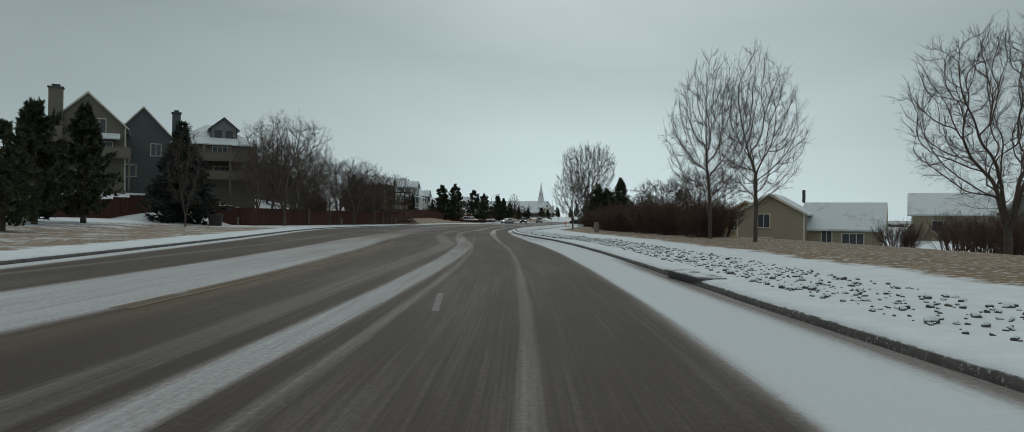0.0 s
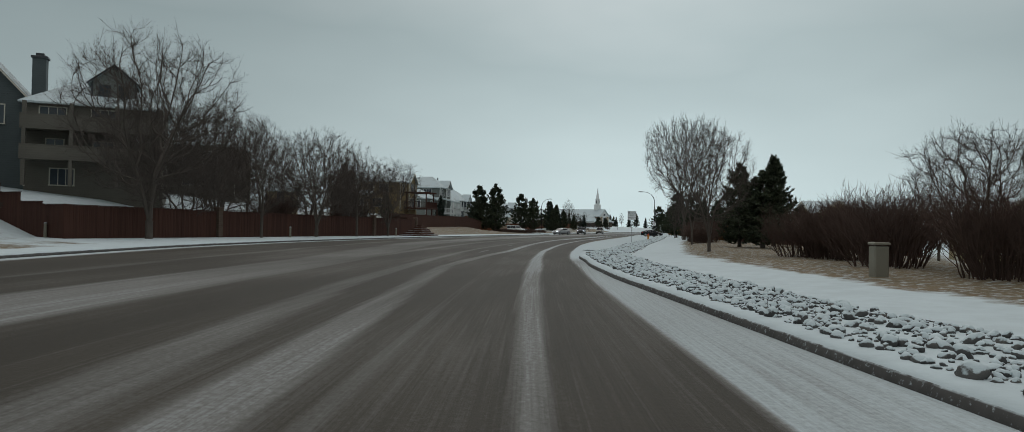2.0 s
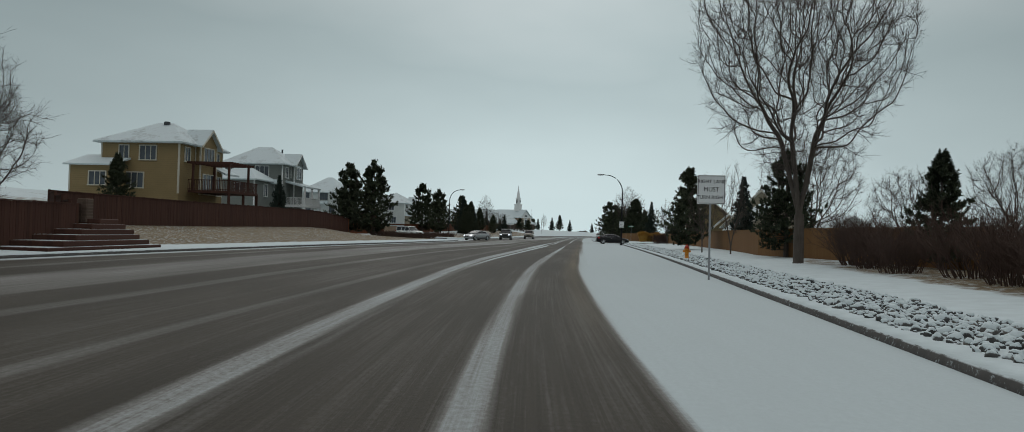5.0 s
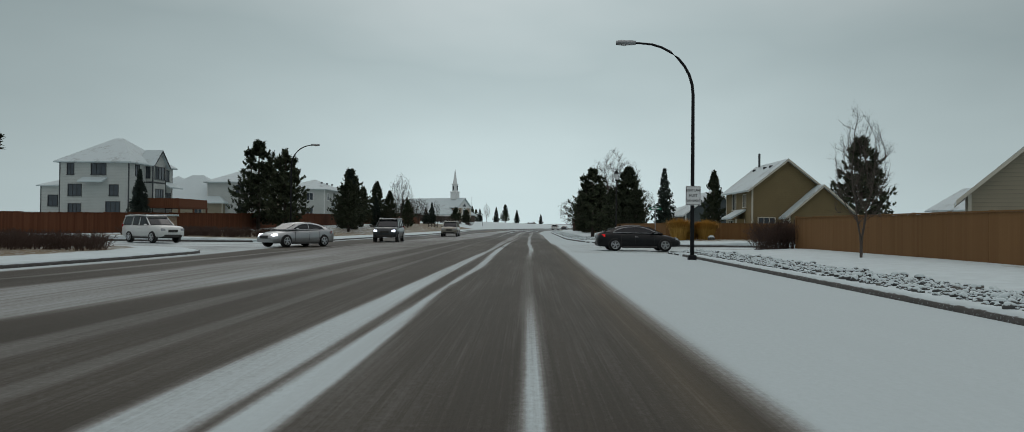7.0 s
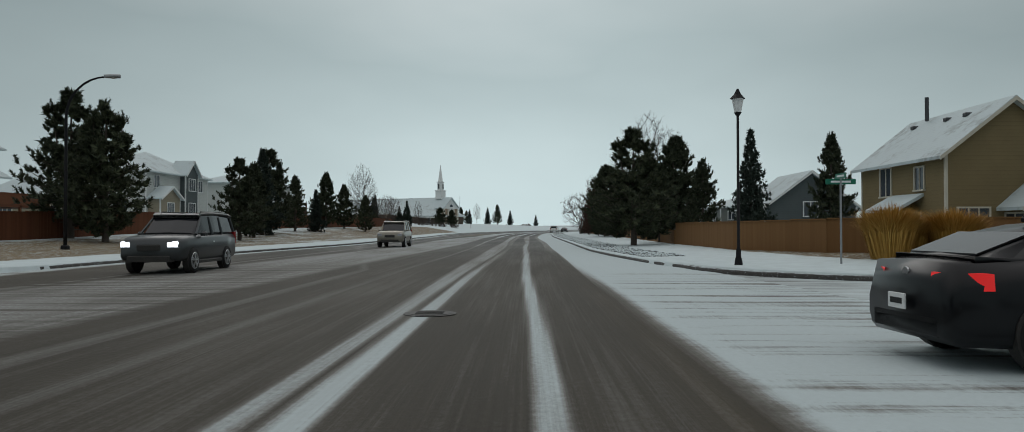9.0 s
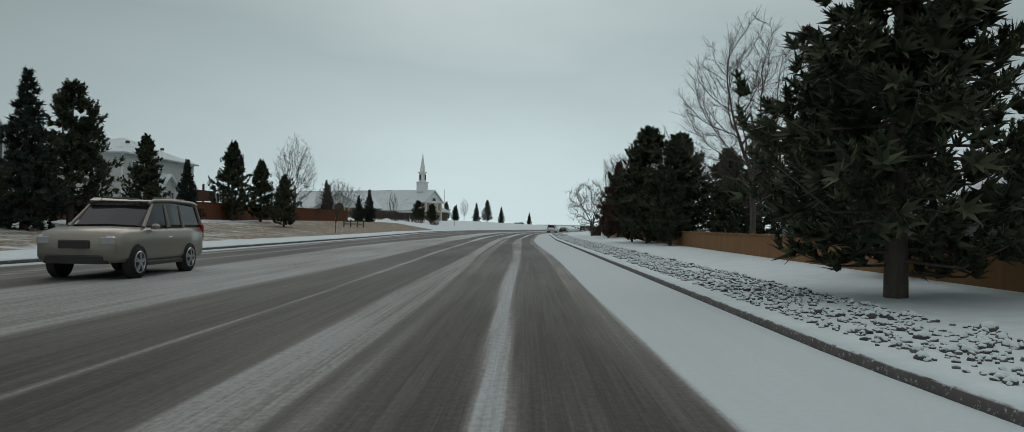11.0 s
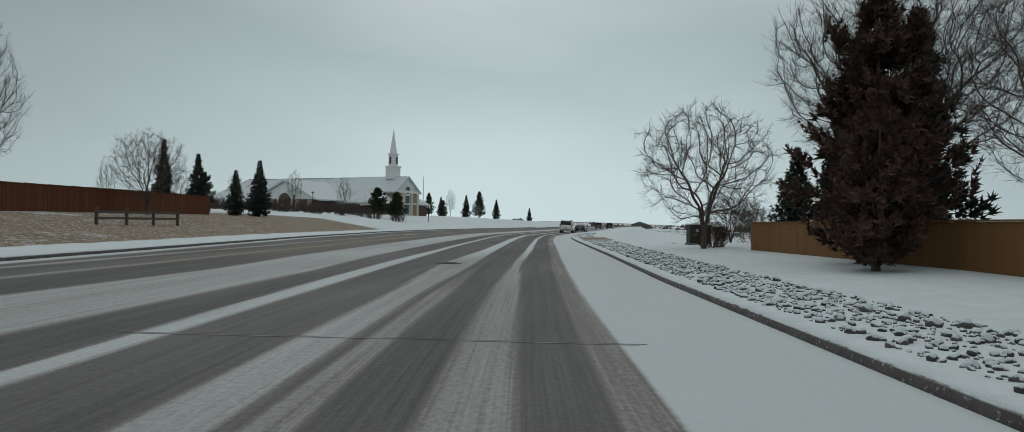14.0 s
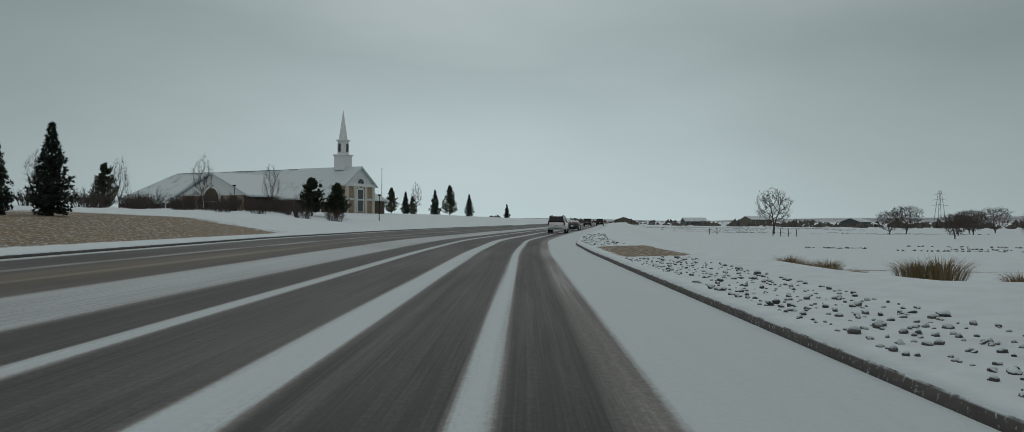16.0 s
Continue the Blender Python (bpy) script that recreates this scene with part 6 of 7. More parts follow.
block(h, "front_bay", (4.3, 2.0, 0), 1.8, 3.6, 6.4, "bluegrey_siding", "gable", 1.6, "x", [("e", 0, 5.0, 1.8, 1.5), ("e", 0, 1.8, 1.8, 1.6)], "trim_white", over=.4)
block(h, "low_wing", (4.0, -5.5, 0), 4.0, 5.0, 3.0, "beige_siding", "gable", 1.3, "x", [("e", 0, 1.7, 1.6, 1.4)], "trim_white", over=.4, roof_mat="roof_white")
h = house("pale grey two-storey house with a gabled bay and red deck", -46.6, 158.3, 0, 2.0)
block(h, "wall", (0, 0, 0), 9.0, 17.0, 6.4, "white_siding", "hip", 2.4, "x", [("e", -6.0, 4.9, 1.3, 1.3), ("e", -1.6, 4.9, 1.4, 1.3), ("e", 5.8, 4.9, .9, 1.4), ("s", 1.5, 4.9, 1.3, 1.4), ("s", 1.5, 1.9, 1.3, 1.5)], "trim_white", over=.5, ridge_len=.2)
block(h, "gabled_bay", (5.0, -1.4, 0), 2.0, 3.8, 3.1, "white_siding", "gable", 1.3, "x", [("e", -.9, 1.7, .9, 1.6), ("e", .9, 1.7, .9, 1.6)], "trim_white", over=.4)
part("deck_floor", Geo().box((6.0, 4.6, 1.9), (3.4, 7.0, .24)), "fence_red", h)
for yy in (1.3, 4.6, 7.9):
    part("deck_post", Geo().box((7.5, yy, 1.9), (.2, .2, 3.8)), "fence_red", h)
railing(h, 7.6, 1.2, 7.6, 8.0, 2.0, "fence_red", 1.0, .15, True)
for xx, yy in ((-1, -4), (1, 0), (.5, 4)):
    part("roof_vent", Geo().box((2.6, yy, 7.9), (.4, .3, .3), 0, .05), "trim_dark", h)

# ---- the church ----
ch = thing("church", "tan brick church with a snowy roof, white steeple and arched porch", "church", pose(-63.6, 356.0, 2.8, 0, 0, -28.6))
# side walls and porch wear the shaded copy of the tan brick
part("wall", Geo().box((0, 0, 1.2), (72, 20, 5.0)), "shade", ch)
part("roof", hip_roof(72, 20, 3.6, 7.0, .8, .3, 54), "roof", ch, "broad hipped roof under thin snow")
part("ridge_cap", Geo().box((-1, 0, 10.75), (50, .3, .16)), "trim_dark", ch)
for s in (-1, 1):
    part("cornice", Geo().box((0, s * 10.75, 2.75), (73, .3, .5)), "trim_white", ch)
fr = part("front_block", Geo().box((27.5, 0, 2.7), (18, 10.4, 8.0)), "church_brick", ch)
part("pediment", Geo().prism([(-5.2, 6.7), (5.2, 6.7), (0, 10.5)], 19, 36.49, "x"), "trim_white", fr, "white triangular pediment")
fr_roof = part("front_roof", gable_roof(18, 10.4, 6.7, 3.9, .7, "x", .3), "roof_white", fr)
fr_roof.matrix_local = pose(27.5, 0, 0)
for k in (-4.7, -1.9, 1.9, 4.7):
    part("pilaster", Geo().box((36.6, k, 2.6), (.5, .9, 7.6), 0, .05), "trim", fr)
part("entablature", Geo().box((27.6, 0, 6.6), (18.6, 10.9, .7), 0, .05), "trim_white", fr)
win = part("arched_window", Geo().box((36.55, 0, 3.0), (.3, 2.4, 5.4)).disc((36.55, 0, 7.0), 1.4, .5, "x", 20), "trim_white", fr)
part("pane", Geo().box((36.7, 0, 3.0), (.12, 1.8, 5.0)).disc((36.82, 0, 7.0), 1.05, .08, "x", 20), "glass", win)
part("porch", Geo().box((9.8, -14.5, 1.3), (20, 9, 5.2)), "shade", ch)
part("porch_gable", Geo().prism([(-1.0, 3.9), (20.6, 3.9), (9.8, 8.7)], -19.0, -6.0, "y"), "trim_white", ch, "pale porch gable")
part("porch_roof", Geo().prism([(-2.2, 3.55), (9.8, 8.85), (21.8, 3.55), (21.8, 3.95), (9.8, 9.3), (-2.2, 3.95)], -19.8, -3.0, "y"), "roof_white", ch, "snow-covered porch roof")
arch = part("porch_arch", Geo().box((9.8, -19.1, 1.4), (5.6, .3, 4.6)).disc((9.8, -19.1, 3.4), 2.8, .3, "y", 28), "trim_white", ch)
# a flat plate coloured dark for the shade inside the arch
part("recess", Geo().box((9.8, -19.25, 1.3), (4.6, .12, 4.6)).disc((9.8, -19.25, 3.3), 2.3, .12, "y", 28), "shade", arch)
for k in (-1.3, 0, 1.3):
    part("door_leaf", Geo().box((9.8 + k, -19.36, .9), (1.1, .08, 3.4)), "trim_white", arch)
    part("pane", Geo().box((9.8 + k, -19.42, 1.0), (.75, .06, 2.9)), "glass", arch)
for k in (-9.3, -4.9, 4.9, 9.3):
    part("pier", Geo().box((9.8 + k, -19.2, 1.2), (1.3, .8, 5.2), 0, .05), "church_brick", ch)
part("porch_wing", Geo().box((-6.5, -11.8, .9), (9, 3.6, 4.0)), "shade", ch)
part("porch_wing", Geo().box((24.5, -11.8, .9), (9, 3.6, 4.0)), "shade", ch)
for k in (-26, -18, -10, 22, 28, 33):
    w_ = part("tall_window", Geo().box((k, -10.1, 1.4), (1.6, .25, 2.6), 0, .02), "trim_white", ch)
    part("pane", Geo().box((k, -10.22, 1.4), (1.2, .1, 2.2)), "glass", w_)
st = part("steeple", Geo().box((31.5, 0, 11.9), (3.0, 3.0, 3.4), 0, .08), "trim_white", ch, "white wooden steeple base")
part("steeple_cornice", Geo().box((31.5, 0, 13.7), (3.4, 3.4, .3), 0, .06), "trim_white", st)
bel = Geo().disc((31.5, 0, 15.4), 1.35, 3.2, "z", 8, .94)
part("belfry", bel, "trim_white", st, "white octagonal belfry")
for a in range(0, 360, 90):
    part("louvre", Geo().box((31.5 + 1.3 * math.cos(radians(a)), 1.3 * math.sin(radians(a)), 15.4), (.14 if a % 180 == 0 else .6, .6 if a % 180 == 0 else .14, 1.9)), "trim_dark", st)
part("belfry_cornice", Geo().disc((31.5, 0, 17.15), 1.6, .3, "z", 8), "trim_white", st)
part("spire", Geo().disc((31.5, 0, 20.7), 1.05, 7.0, "z", 8, .04), "trim_white", st, "slender white spire")

# ---- street furniture ----


def street_lamp(x, y, side, height, arm, sign=False):
    """A tapered dark pole that bends over into an arm with a cobra-head lamp; side: -1 arm to the left, 1 to the right."""
    ob = thing("street_lamp", "tall dark street lamp with a curved arm", "street lamp", pose(x, y, ground_z(x, y)))
    r = min(arm * .8, 2.2)
    pts, rad = [(0, 0, 0), (0, 0, height * .35), (0, 0, height - r)], [.092, .084, .07]
    for i in range(1, 9):
        a = radians(90 * i / 8)
        pts.append((side * r * (1 - math.cos(a)), 0, height - r + r * math.sin(a)))
        rad.append(.07 - .003 * i)
    pts.append((side * (arm - .5), 0, height + .03))
    rad.append(.04)
    part("pole", Geo().tube(pts, rad, 10, True), "pole", ob, "", True)
    part("base", Geo().box((0, 0, .1), (.34, .34, .24), 0, .05), "pole", ob)
    part("hand_hole_cover", Geo().box((0, -.085, .75), (.1, .03, .25), 0, .01), "pole", ob)
    hx = side * (arm - .25)
    g = Geo().loft([[(hx + side * u, v * w, height + z) for v, z in ((-1, .02), (-.7, .11), (.7, .11), (1, .02), (.7, -.06), (-.7, -.06))] for u, w in ((-.38, .05), (-.2, .12), (.1, .17), (.36, .15), (.46, .06))])
    part("lamp_head", g, "galv", ob, "grey cobra-head luminaire", True)
    part("lens", Geo().disc((hx + side * .12, 0, height - .06), .12, .06, "z", 12, .7), "sign_white", ob)
    return ob


def text_mesh(words, size, mat):
    cu = bpy.data.curves.new("writing", "FONT")
    cu.body, cu.size, cu.align_x, cu.align_y, cu.extrude = words, size, "CENTER", "CENTER", .004
    tmp = bpy.data.objects.new("writing", cu)
    scene.collection.objects.link(tmp)
    bpy.context.view_layer.update()
    me = bpy.data.meshes.new_from_object(tmp)
    bpy.data.objects.remove(tmp)
    me.materials.clear()
    me.materials.append(M[mat])
    return me


def lane_sign(x, y, z, w, h, post, at_y=-.14):
    """The white regulatory sign for the right lane; on its own post or on a lamp pole."""
    ob = thing("traffic_sign", "white regulatory traffic sign with black lettering and border", "sign", pose(x, y, z))
    part("plate", Geo().box((0, at_y, 0), (w, .02, h), 0, .01), "sign_white", ob)
    g = Geo()
    for cx, cz, sx, sz in ((0, h / 2 - .03, w - .05, .012), (0, -h / 2 + .03, w - .05, .012), (-w / 2 + .03, 0, .012, h - .06), (w / 2 - .03, 0, .012, h - .06)):
        g.box((cx, at_y - .013, cz), (sx, .008, sz))
    part("border", g, "sign_black", ob)
    for words, zz, s in (("RIGHT LANE", h * .27, .20), ("MUST", 0, .25), ("TURN RIGHT", -h * .27, .20)):
        t = part("writing", text_mesh(words, s * h * .86, "sign_black"), None, ob)
        t.matrix_local = pose(0, at_y - .015, zz, 90)
        t.scale = (w / h * 1.02, 1, 1)
    if post:
        part("post", Geo().box((0, .02, -(z - ground_z(x, y)) / 2 + h / 4), (.06, .05, z - ground_z(x, y) + h / 2)), "galv", ob)
    else:
        part("band", Geo().box((0, 0, .2), (.27, .27, .04)).box((0, 0, -.2), (.27, .27, .04)), "galv", ob)
    return ob


street_lamp(6.8, 32.4, -1, 9.3, 3.1)
lane_sign(6.8, 32.4, 2.75, .64, .82, False)
street_lamp(-24.1, 73.8, 1, 8.9, 2.6)
lane_sign(6.35, -42.9, 2.95, .9, .95, True)

ob = thing("lamp_post", "slender black lamp post with a lantern", "lamp post", pose(6.6, 60.4, ground_z(6.6, 60.4)))
part("pole", Geo().tube([(0, 0, 0), (0, 0, .5), (0, 0, .55), (0, 0, 4.9)], [.085, .08, .05, .042], 10, True), "pole", ob, "", True)
part("base", Geo().disc((0, 0, .1), .14, .25, "z", 12, .8), "pole", ob)
ring = lambda r, z: [(r * math.cos(math.tau * i / 6), r * math.sin(math.tau * i / 6), z) for i in range(6)]
part("lantern_glass", Geo().loft([ring(.11, 5.0), ring(.2, 5.45)]), "sign_white", ob, "frosted lantern glass")
part("lantern_roof", Geo().loft([ring(.26, 5.45), ring(.12, 5.6), ring(.03, 5.78)]), "pole", ob)
part("lantern_cup", Geo().loft([ring(.05, 4.88), ring(.13, 5.0)]), "pole", ob)

ob = thing("street_name_sign", "green street name sign on a thin post beside ornamental grass", "sign", pose(9.6, 59.6, ground_z(9.6, 59.6)))
part("post", Geo().box((0, 0, 1.35), (.05, .05, 2.7)), "galv", ob)
for zz, rz_, w in ((2.6, 0, .95), (2.78, radians(90), .8)):
    b = part("blade", Geo().box((0, 0, zz), (w, .015, .17), rz_), "sign_green", ob, "green blade with white bars")
    part("bar", Geo().box((0, -.012 if rz_ == 0 else 0, zz), (w * .66, .004, .06) if rz_ == 0 else (w * .66, .024, .06), rz_), "sign_white", b)

ob = thing("fire_hydrant", "orange fire hydrant among snowy rocks", "fire hydrant", pose(7.6, -27.6, ground_z(7.6, -27.6)))
part("barrel", Geo().tube([(0, 0, -.05), (0, 0, .06), (0, 0, .07), (0, 0, .52), (0, 0, .54), (0, 0, .6)], [.15, .15, .105, .1, .14, .14], 14, True), "hydrant", ob, "", True)
part("bonnet", Geo().tube([(0, 0, .6), (0, 0, .68), (0, 0, .75), (0, 0, .77)], [.13, .12, .07, .03], 14, True), "hydrant_red", ob, "dull red bonnet", True)
part("operating_nut", Geo().disc((0, 0, .8), .03, .06, "z", 5), "hydrant_red", ob)
for ax, c, r in (("x", (-.15, 0, .46), .055), ("x", (.15, 0, .46), .055), ("y", (0, -.16, .40), .075)):
    part("hose_cap", Geo().disc(c, r, .1, ax, 10), "hydrant", ob)

ob = thing("utility_cabinet", "dark green steel utility cabinet in the snow", "utility box", pose(10.1, 174.2, ground_z(10.1, 174.2), 0, 0, 4))
part("body", Geo().box((0, 0, .55), (1.2, .8, 1.15), 0, .04), "steel_green", ob)
part("lid", Geo().box((0, 0, 1.15), (1.26, .86, .06), 0, .02), "snow", ob, "snow-covered lid")
part("label_plate", Geo().box((-.2, -.41, .8), (.16, .01, .14)), "sign_white", ob)
part("label_plate", Geo().box((-.3, -.41, .55), (.12, .01, .12)), "sign_white", ob)
part("door_seam", Geo().box((.08, -.405, .56), (.02, .02, .95)), "iron", ob)
part("plinth", Geo().box((0, 0, .02), (1.34, .94, .1), 0, .02), "kerb", ob, "concrete plinth")
ob = thing("utility_box", "beige steel utility box on dry grass", "utility box", pose(15.8, -105.0, ground_z(15.8, -105), 0, 0, 12))
part("body", Geo().box((0, 0, .36), (.36, .34, .8), 0, .03), "beige_box", ob)
part("lid", Geo().box((0, 0, .82), (.4, .38, .06), 0, .02), "beige_box", ob)
ob = thing("utility_box", "small grey-green utility box by the fence", "utility box", pose(14.7, 40.6, ground_z(14.7, 38.2), 0, 0, 3))
part("body", Geo().box((0, 0, .4), (.6, .5, .85), 0, .03), "steel_green", ob)
part("lid", Geo().box((0, 0, .84), (.66, .56, .06), 0, .02), "steel_green", ob)
ob = thing("refuse_bin", "dark wheeled bin beside the spruce", "bin", pose(-24.3, -94.4, ground_z(-24.3, -94.4), 0, 0, 20))
part("body", Geo().loft([[(-.55, -.45, 0), (.55, -.45, 0), (.55, .45, 0), (-.55, .45, 0)], [(-.68, -.58, 1.05), (.68, -.58, 1.05), (.68, .58, 1.05), (-.68, .58, 1.05)]]), "iron", ob)
part("lid", Geo().box((0, 0, 1.12), (1.42, 1.22, .12), 0, .04), "iron", ob)
for x, y in ((-25.4, -87.6), (-21.3, -66.2), (-20.2, -44.0)):
    ob = thing("marker_bollard", "short pale marker post in the snow by the fence", "bollard", pose(x, y, ground_z(x, y)))
    part("post", Geo().disc((0, 0, .4), .09, .9, "z", 10, .95), "beige_box", ob)
    part("cap", Geo().disc((0, 0, .87), .1, .08, "z", 10, .6), "galv", ob)

for x, y, z in ((-2.4, 155.8, .035), (-1.85, 47.6, .035), (5.5, -76.6, .028)):
    ob = thing("manhole_cover", "round cast iron manhole cover in the asphalt", "manhole", pose(x, y, z))
    metal = "iron_snow" if y < 0 else "iron"
    part("ring", Geo().disc((0, 0, 0), .42, .012, "z", 28), metal, ob)
    lid = part("lid", Geo().disc((0, 0, .006), .34, .012, "z", 28), metal, ob)
    for i in range(5):
        part("rib", Geo().box((0, -.2 + i * .1, .016), (.44, .03, .008)), metal, lid)


def road_line(name, label, mat, u, y0, y1, w, breaks):
    """A painted line that runs along the lanes at distance u from the driven one, worn away in places."""
    g = Geo()
    n = int((y1 - y0) / .5)
    for i in range(n):
        if noise.noise(Vector((i * .37, u * 3.0, 4.0))) < breaks:
            continue
        ring = []
        for y in (y0 + (y1 - y0) * i / n, y0 + (y1 - y0) * (i + 1) / n):
            lean = math.cos(math.atan((lane_x(y + 2) - lane_x(y - 2)) / 4))
            for e in (u - w / 2, u + w / 2):
                x = lane_x(y) + e / lean
                ring.append((x, y, .03 * math.sin(math.pi * (x - kerb_left(y)) / (kerb_right(y) - kerb_left(y))) + .006))
        g.add([ring[0], ring[1], ring[3], ring[2]], [(0, 1, 2, 3)])
    return tagged(new(name, g.mesh(name, mat)), label, "road marking", "", "structure")


def road_strip(name, label, mat, x0, y0, x1, y1, w, breaks=()):
    """A thin band of paint or sealant that lies on the asphalt, in pieces."""
    g = Geo()
    rng = random.Random(int(abs(y0) * 10))
    run = math.hypot(x1 - x0, y1 - y0)
    n = max(2, int(run / .7))
    nx, ny = -(y1 - y0) / run * w / 2, (x1 - x0) / run * w / 2
    for i in range(n):
        if rng.random() < breaks:
            continue
        q = [((x0 + (x1 - x0) * f), (y0 + (y1 - y0) * f)) for f in (i / n, (i + 1) / n)]
        lift = []
        for px, py in q:
            k = (px - kerb_left(py)) / (kerb_right(py) - kerb_left(py))
            lift.append(.03 * math.sin(math.pi * k) + .006)
        g.add([(q[0][0] - nx, q[0][1] - ny, lift[0]), (q[1][0] - nx, q[1][1] - ny, lift[1]), (q[1][0] + nx, q[1][1] + ny, lift[1]), (q[0][0] + nx, q[0][1] + ny, lift[0])], [(3, 2, 1, 0)])
    return tagged(new(name, g.mesh(name, mat)), label, "road marking", "", "structure")


road_strip("lane_marking_south", "worn white lane dash on wet asphalt", "marking", 14.55, -154.6, 15.1, -157.2, .11, 0.0)
road_strip("lane_marking_middle", "worn white lane dash on wet asphalt", "marking", 0.0, -81.4, .58, -85.8, .11, 0.0)
road_strip("lane_marking_far", "worn white lane dash on wet asphalt", "marking", -1.45, -68.0, -1.08, -71.4, .11, 0.0)
for uu in (-5.72, -5.98):
    road_line("centre_line", "worn yellow centre line half under dirty snow", "marking_yellow", uu, -158, -126, .10, -.22)
for yy in (139.9, 158.2):
    road_strip("road_joint", "thin frosted joint across the asphalt", "seam", -4.6, yy + .05, 1.3, yy, .035, .15)
    road_strip("road_joint_edge", "dark tar edge of a joint across the asphalt", "seam_dark", -5.5, yy + .10, 1.4, yy + .045, .03, .25)


def garden_edging(y0, y1, off):
    """A low dark strip set in the ground at the back of the rock border."""
    root = thing("garden_edging", "low dark edging strip behind the rocks", "edging")
    n = int((y1 - y0) / 1.5)
    rng = random.Random(12)
    for i in range(n):
        ya, yb = y0 + (y1 - y0) * i / n, y0 + (y1 - y0) * (i + 1) / n
        if rng.random() < .4:
            continue
        xa, xb = kerb_right(ya) + off, kerb_right(yb) + off
        za, zb = ground_z(xa, ya), ground_z(xb, yb)
        part("strip", Geo().loft([[(x - .03, y, z - .05), (x + .03, y, z - .05), (x + .02, y, z + .012), (x - .02, y, z + .012)] for x, y, z in ((xa, ya, za), (xb, yb, zb))]), "iron", root)
    return root


garden_edging(-118, -72, 2.5)
yy = -150.2
ob = thing("storm_drain", "dark storm drain opening in the kerb", "drain", pose(kerb_right(yy), yy, 0, 0, 0, 12))
# no hole is cut; a black block paints the shade within the drain
part("throat", Geo().box((.06, 0, .075), (.2, 2.4, .13)), "sign_black", ob, "black block standing in for the shaded opening")
part("hood", Geo().box((.22, 0, .17), (.6, 2.8, .06), 0, .02), "kerb", ob, "concrete hood")

# stepped stone planter at the end of the red-brown fence
ob = thing("stepped_planter", "stack of red-brown stone slabs forming steps at the fence end", "steps")
for i, (w, d) in enumerate(((8.6, 3.4), (7.0, 2.9), (5.6, 2.5), (4.2, 2.1), (2.9, 1.7), (1.7, 1.3))):
    p = part("slab", Geo().box((0, 0, 0), (d, w, .23), 0, .03), "fence_red", ob)
    p.matrix_local = pose(-20.4 - i * .12, -36.6 + i * .45, .2 + i * .24, 0, 0, 3 + (i % 3) * 2)
p = part("end_post", Geo().box((0, 0, 0), (.5, .5, 1.1), 0, .04), "pillar", ob)
p.matrix_local = pose(-21.1, -35.0, 1.9)

# rail fence by the walk, and the entrance monument
ob = thing("rail_fence", "short dark timber rail fence on the dry bank", "fence")
A, B = Vector((-24.4, 174.0)), Vector((-23.4, 182.0))
for i in range(4):
    q = A.lerp(B, i / 3)
    p = part("post", Geo().box((0, 0, .45), (.16, .16, 1.2), 0, .02), "bark", ob)
    p.matrix_local = pose(q.x, q.y, ground_z(q.x, q.y))
for zz in (.42, .78):
    p = part("rail", Geo().box((0, 0, zz), ((B - A).length + .4, .08, .14), 0, .02), "bark", ob)
    q = A.lerp(B, .5)
    p.matrix_local = pose(q.x, q.y, ground_z(q.x, q.y), 0, 0, math.degrees(math.atan2(B.y - A.y, B.x - A.x)))
ob = thing("marker_post", "thin dark marker post on the dry bank", "post", pose(-19.6, 150.0, ground_z(-19.6, 150.0)))
part("shaft", Geo().box((0, 0, .8), (.06, .06, 1.7), 0, .01), "iron", ob)
part("reflector", Geo().box((0, -.035, 1.5), (.09, .01, .16)), "galv", ob)
ob = thing("entrance_monument", "low tan brick entrance wall among shrubs", "wall", pose(-32.0, 62.5, ground_z(-32, 62.5), 0, 0, 14))
part("wall", Geo().box((0, 0, .75), (3.4, .6, 1.7), 0, .03), "church_brick", ob)
part("coping", Geo().box((0, 0, 1.65), (3.7, .8, .14), 0, .03), "snow", ob, "snow-topped coping")
ob = thing("flagpole", "tall thin white flagpole beside the church", "flagpole", pose(-29.8, 360, ground_z(-29.8, 360)))
part("pole", Geo().tube([(0, 0, 0), (0, 0, 11.8)], [.12, .06], 8, True), "galv", ob)
part("finial", Geo().disc((0, 0, 11.85), .14, .2, "z", 8, .4), "galv", ob)
for x, y in ((-47, 300), (-20, 294)):
    ob = thing("path_lamp", "slim dark lamp post on the church lawn", "lamp post", pose(x, y, ground_z(x, y)))
    part("pole", Geo().tube([(0, 0, 0), (0, 0, 4.4)], [.07, .06], 8, True), "pole", ob)
    part("lamp_box", Geo().box((0, 0, 4.5), (.5, .5, .25), 0, .04), "pole", ob)

# ---- ornamental grass, junipers, pods ----


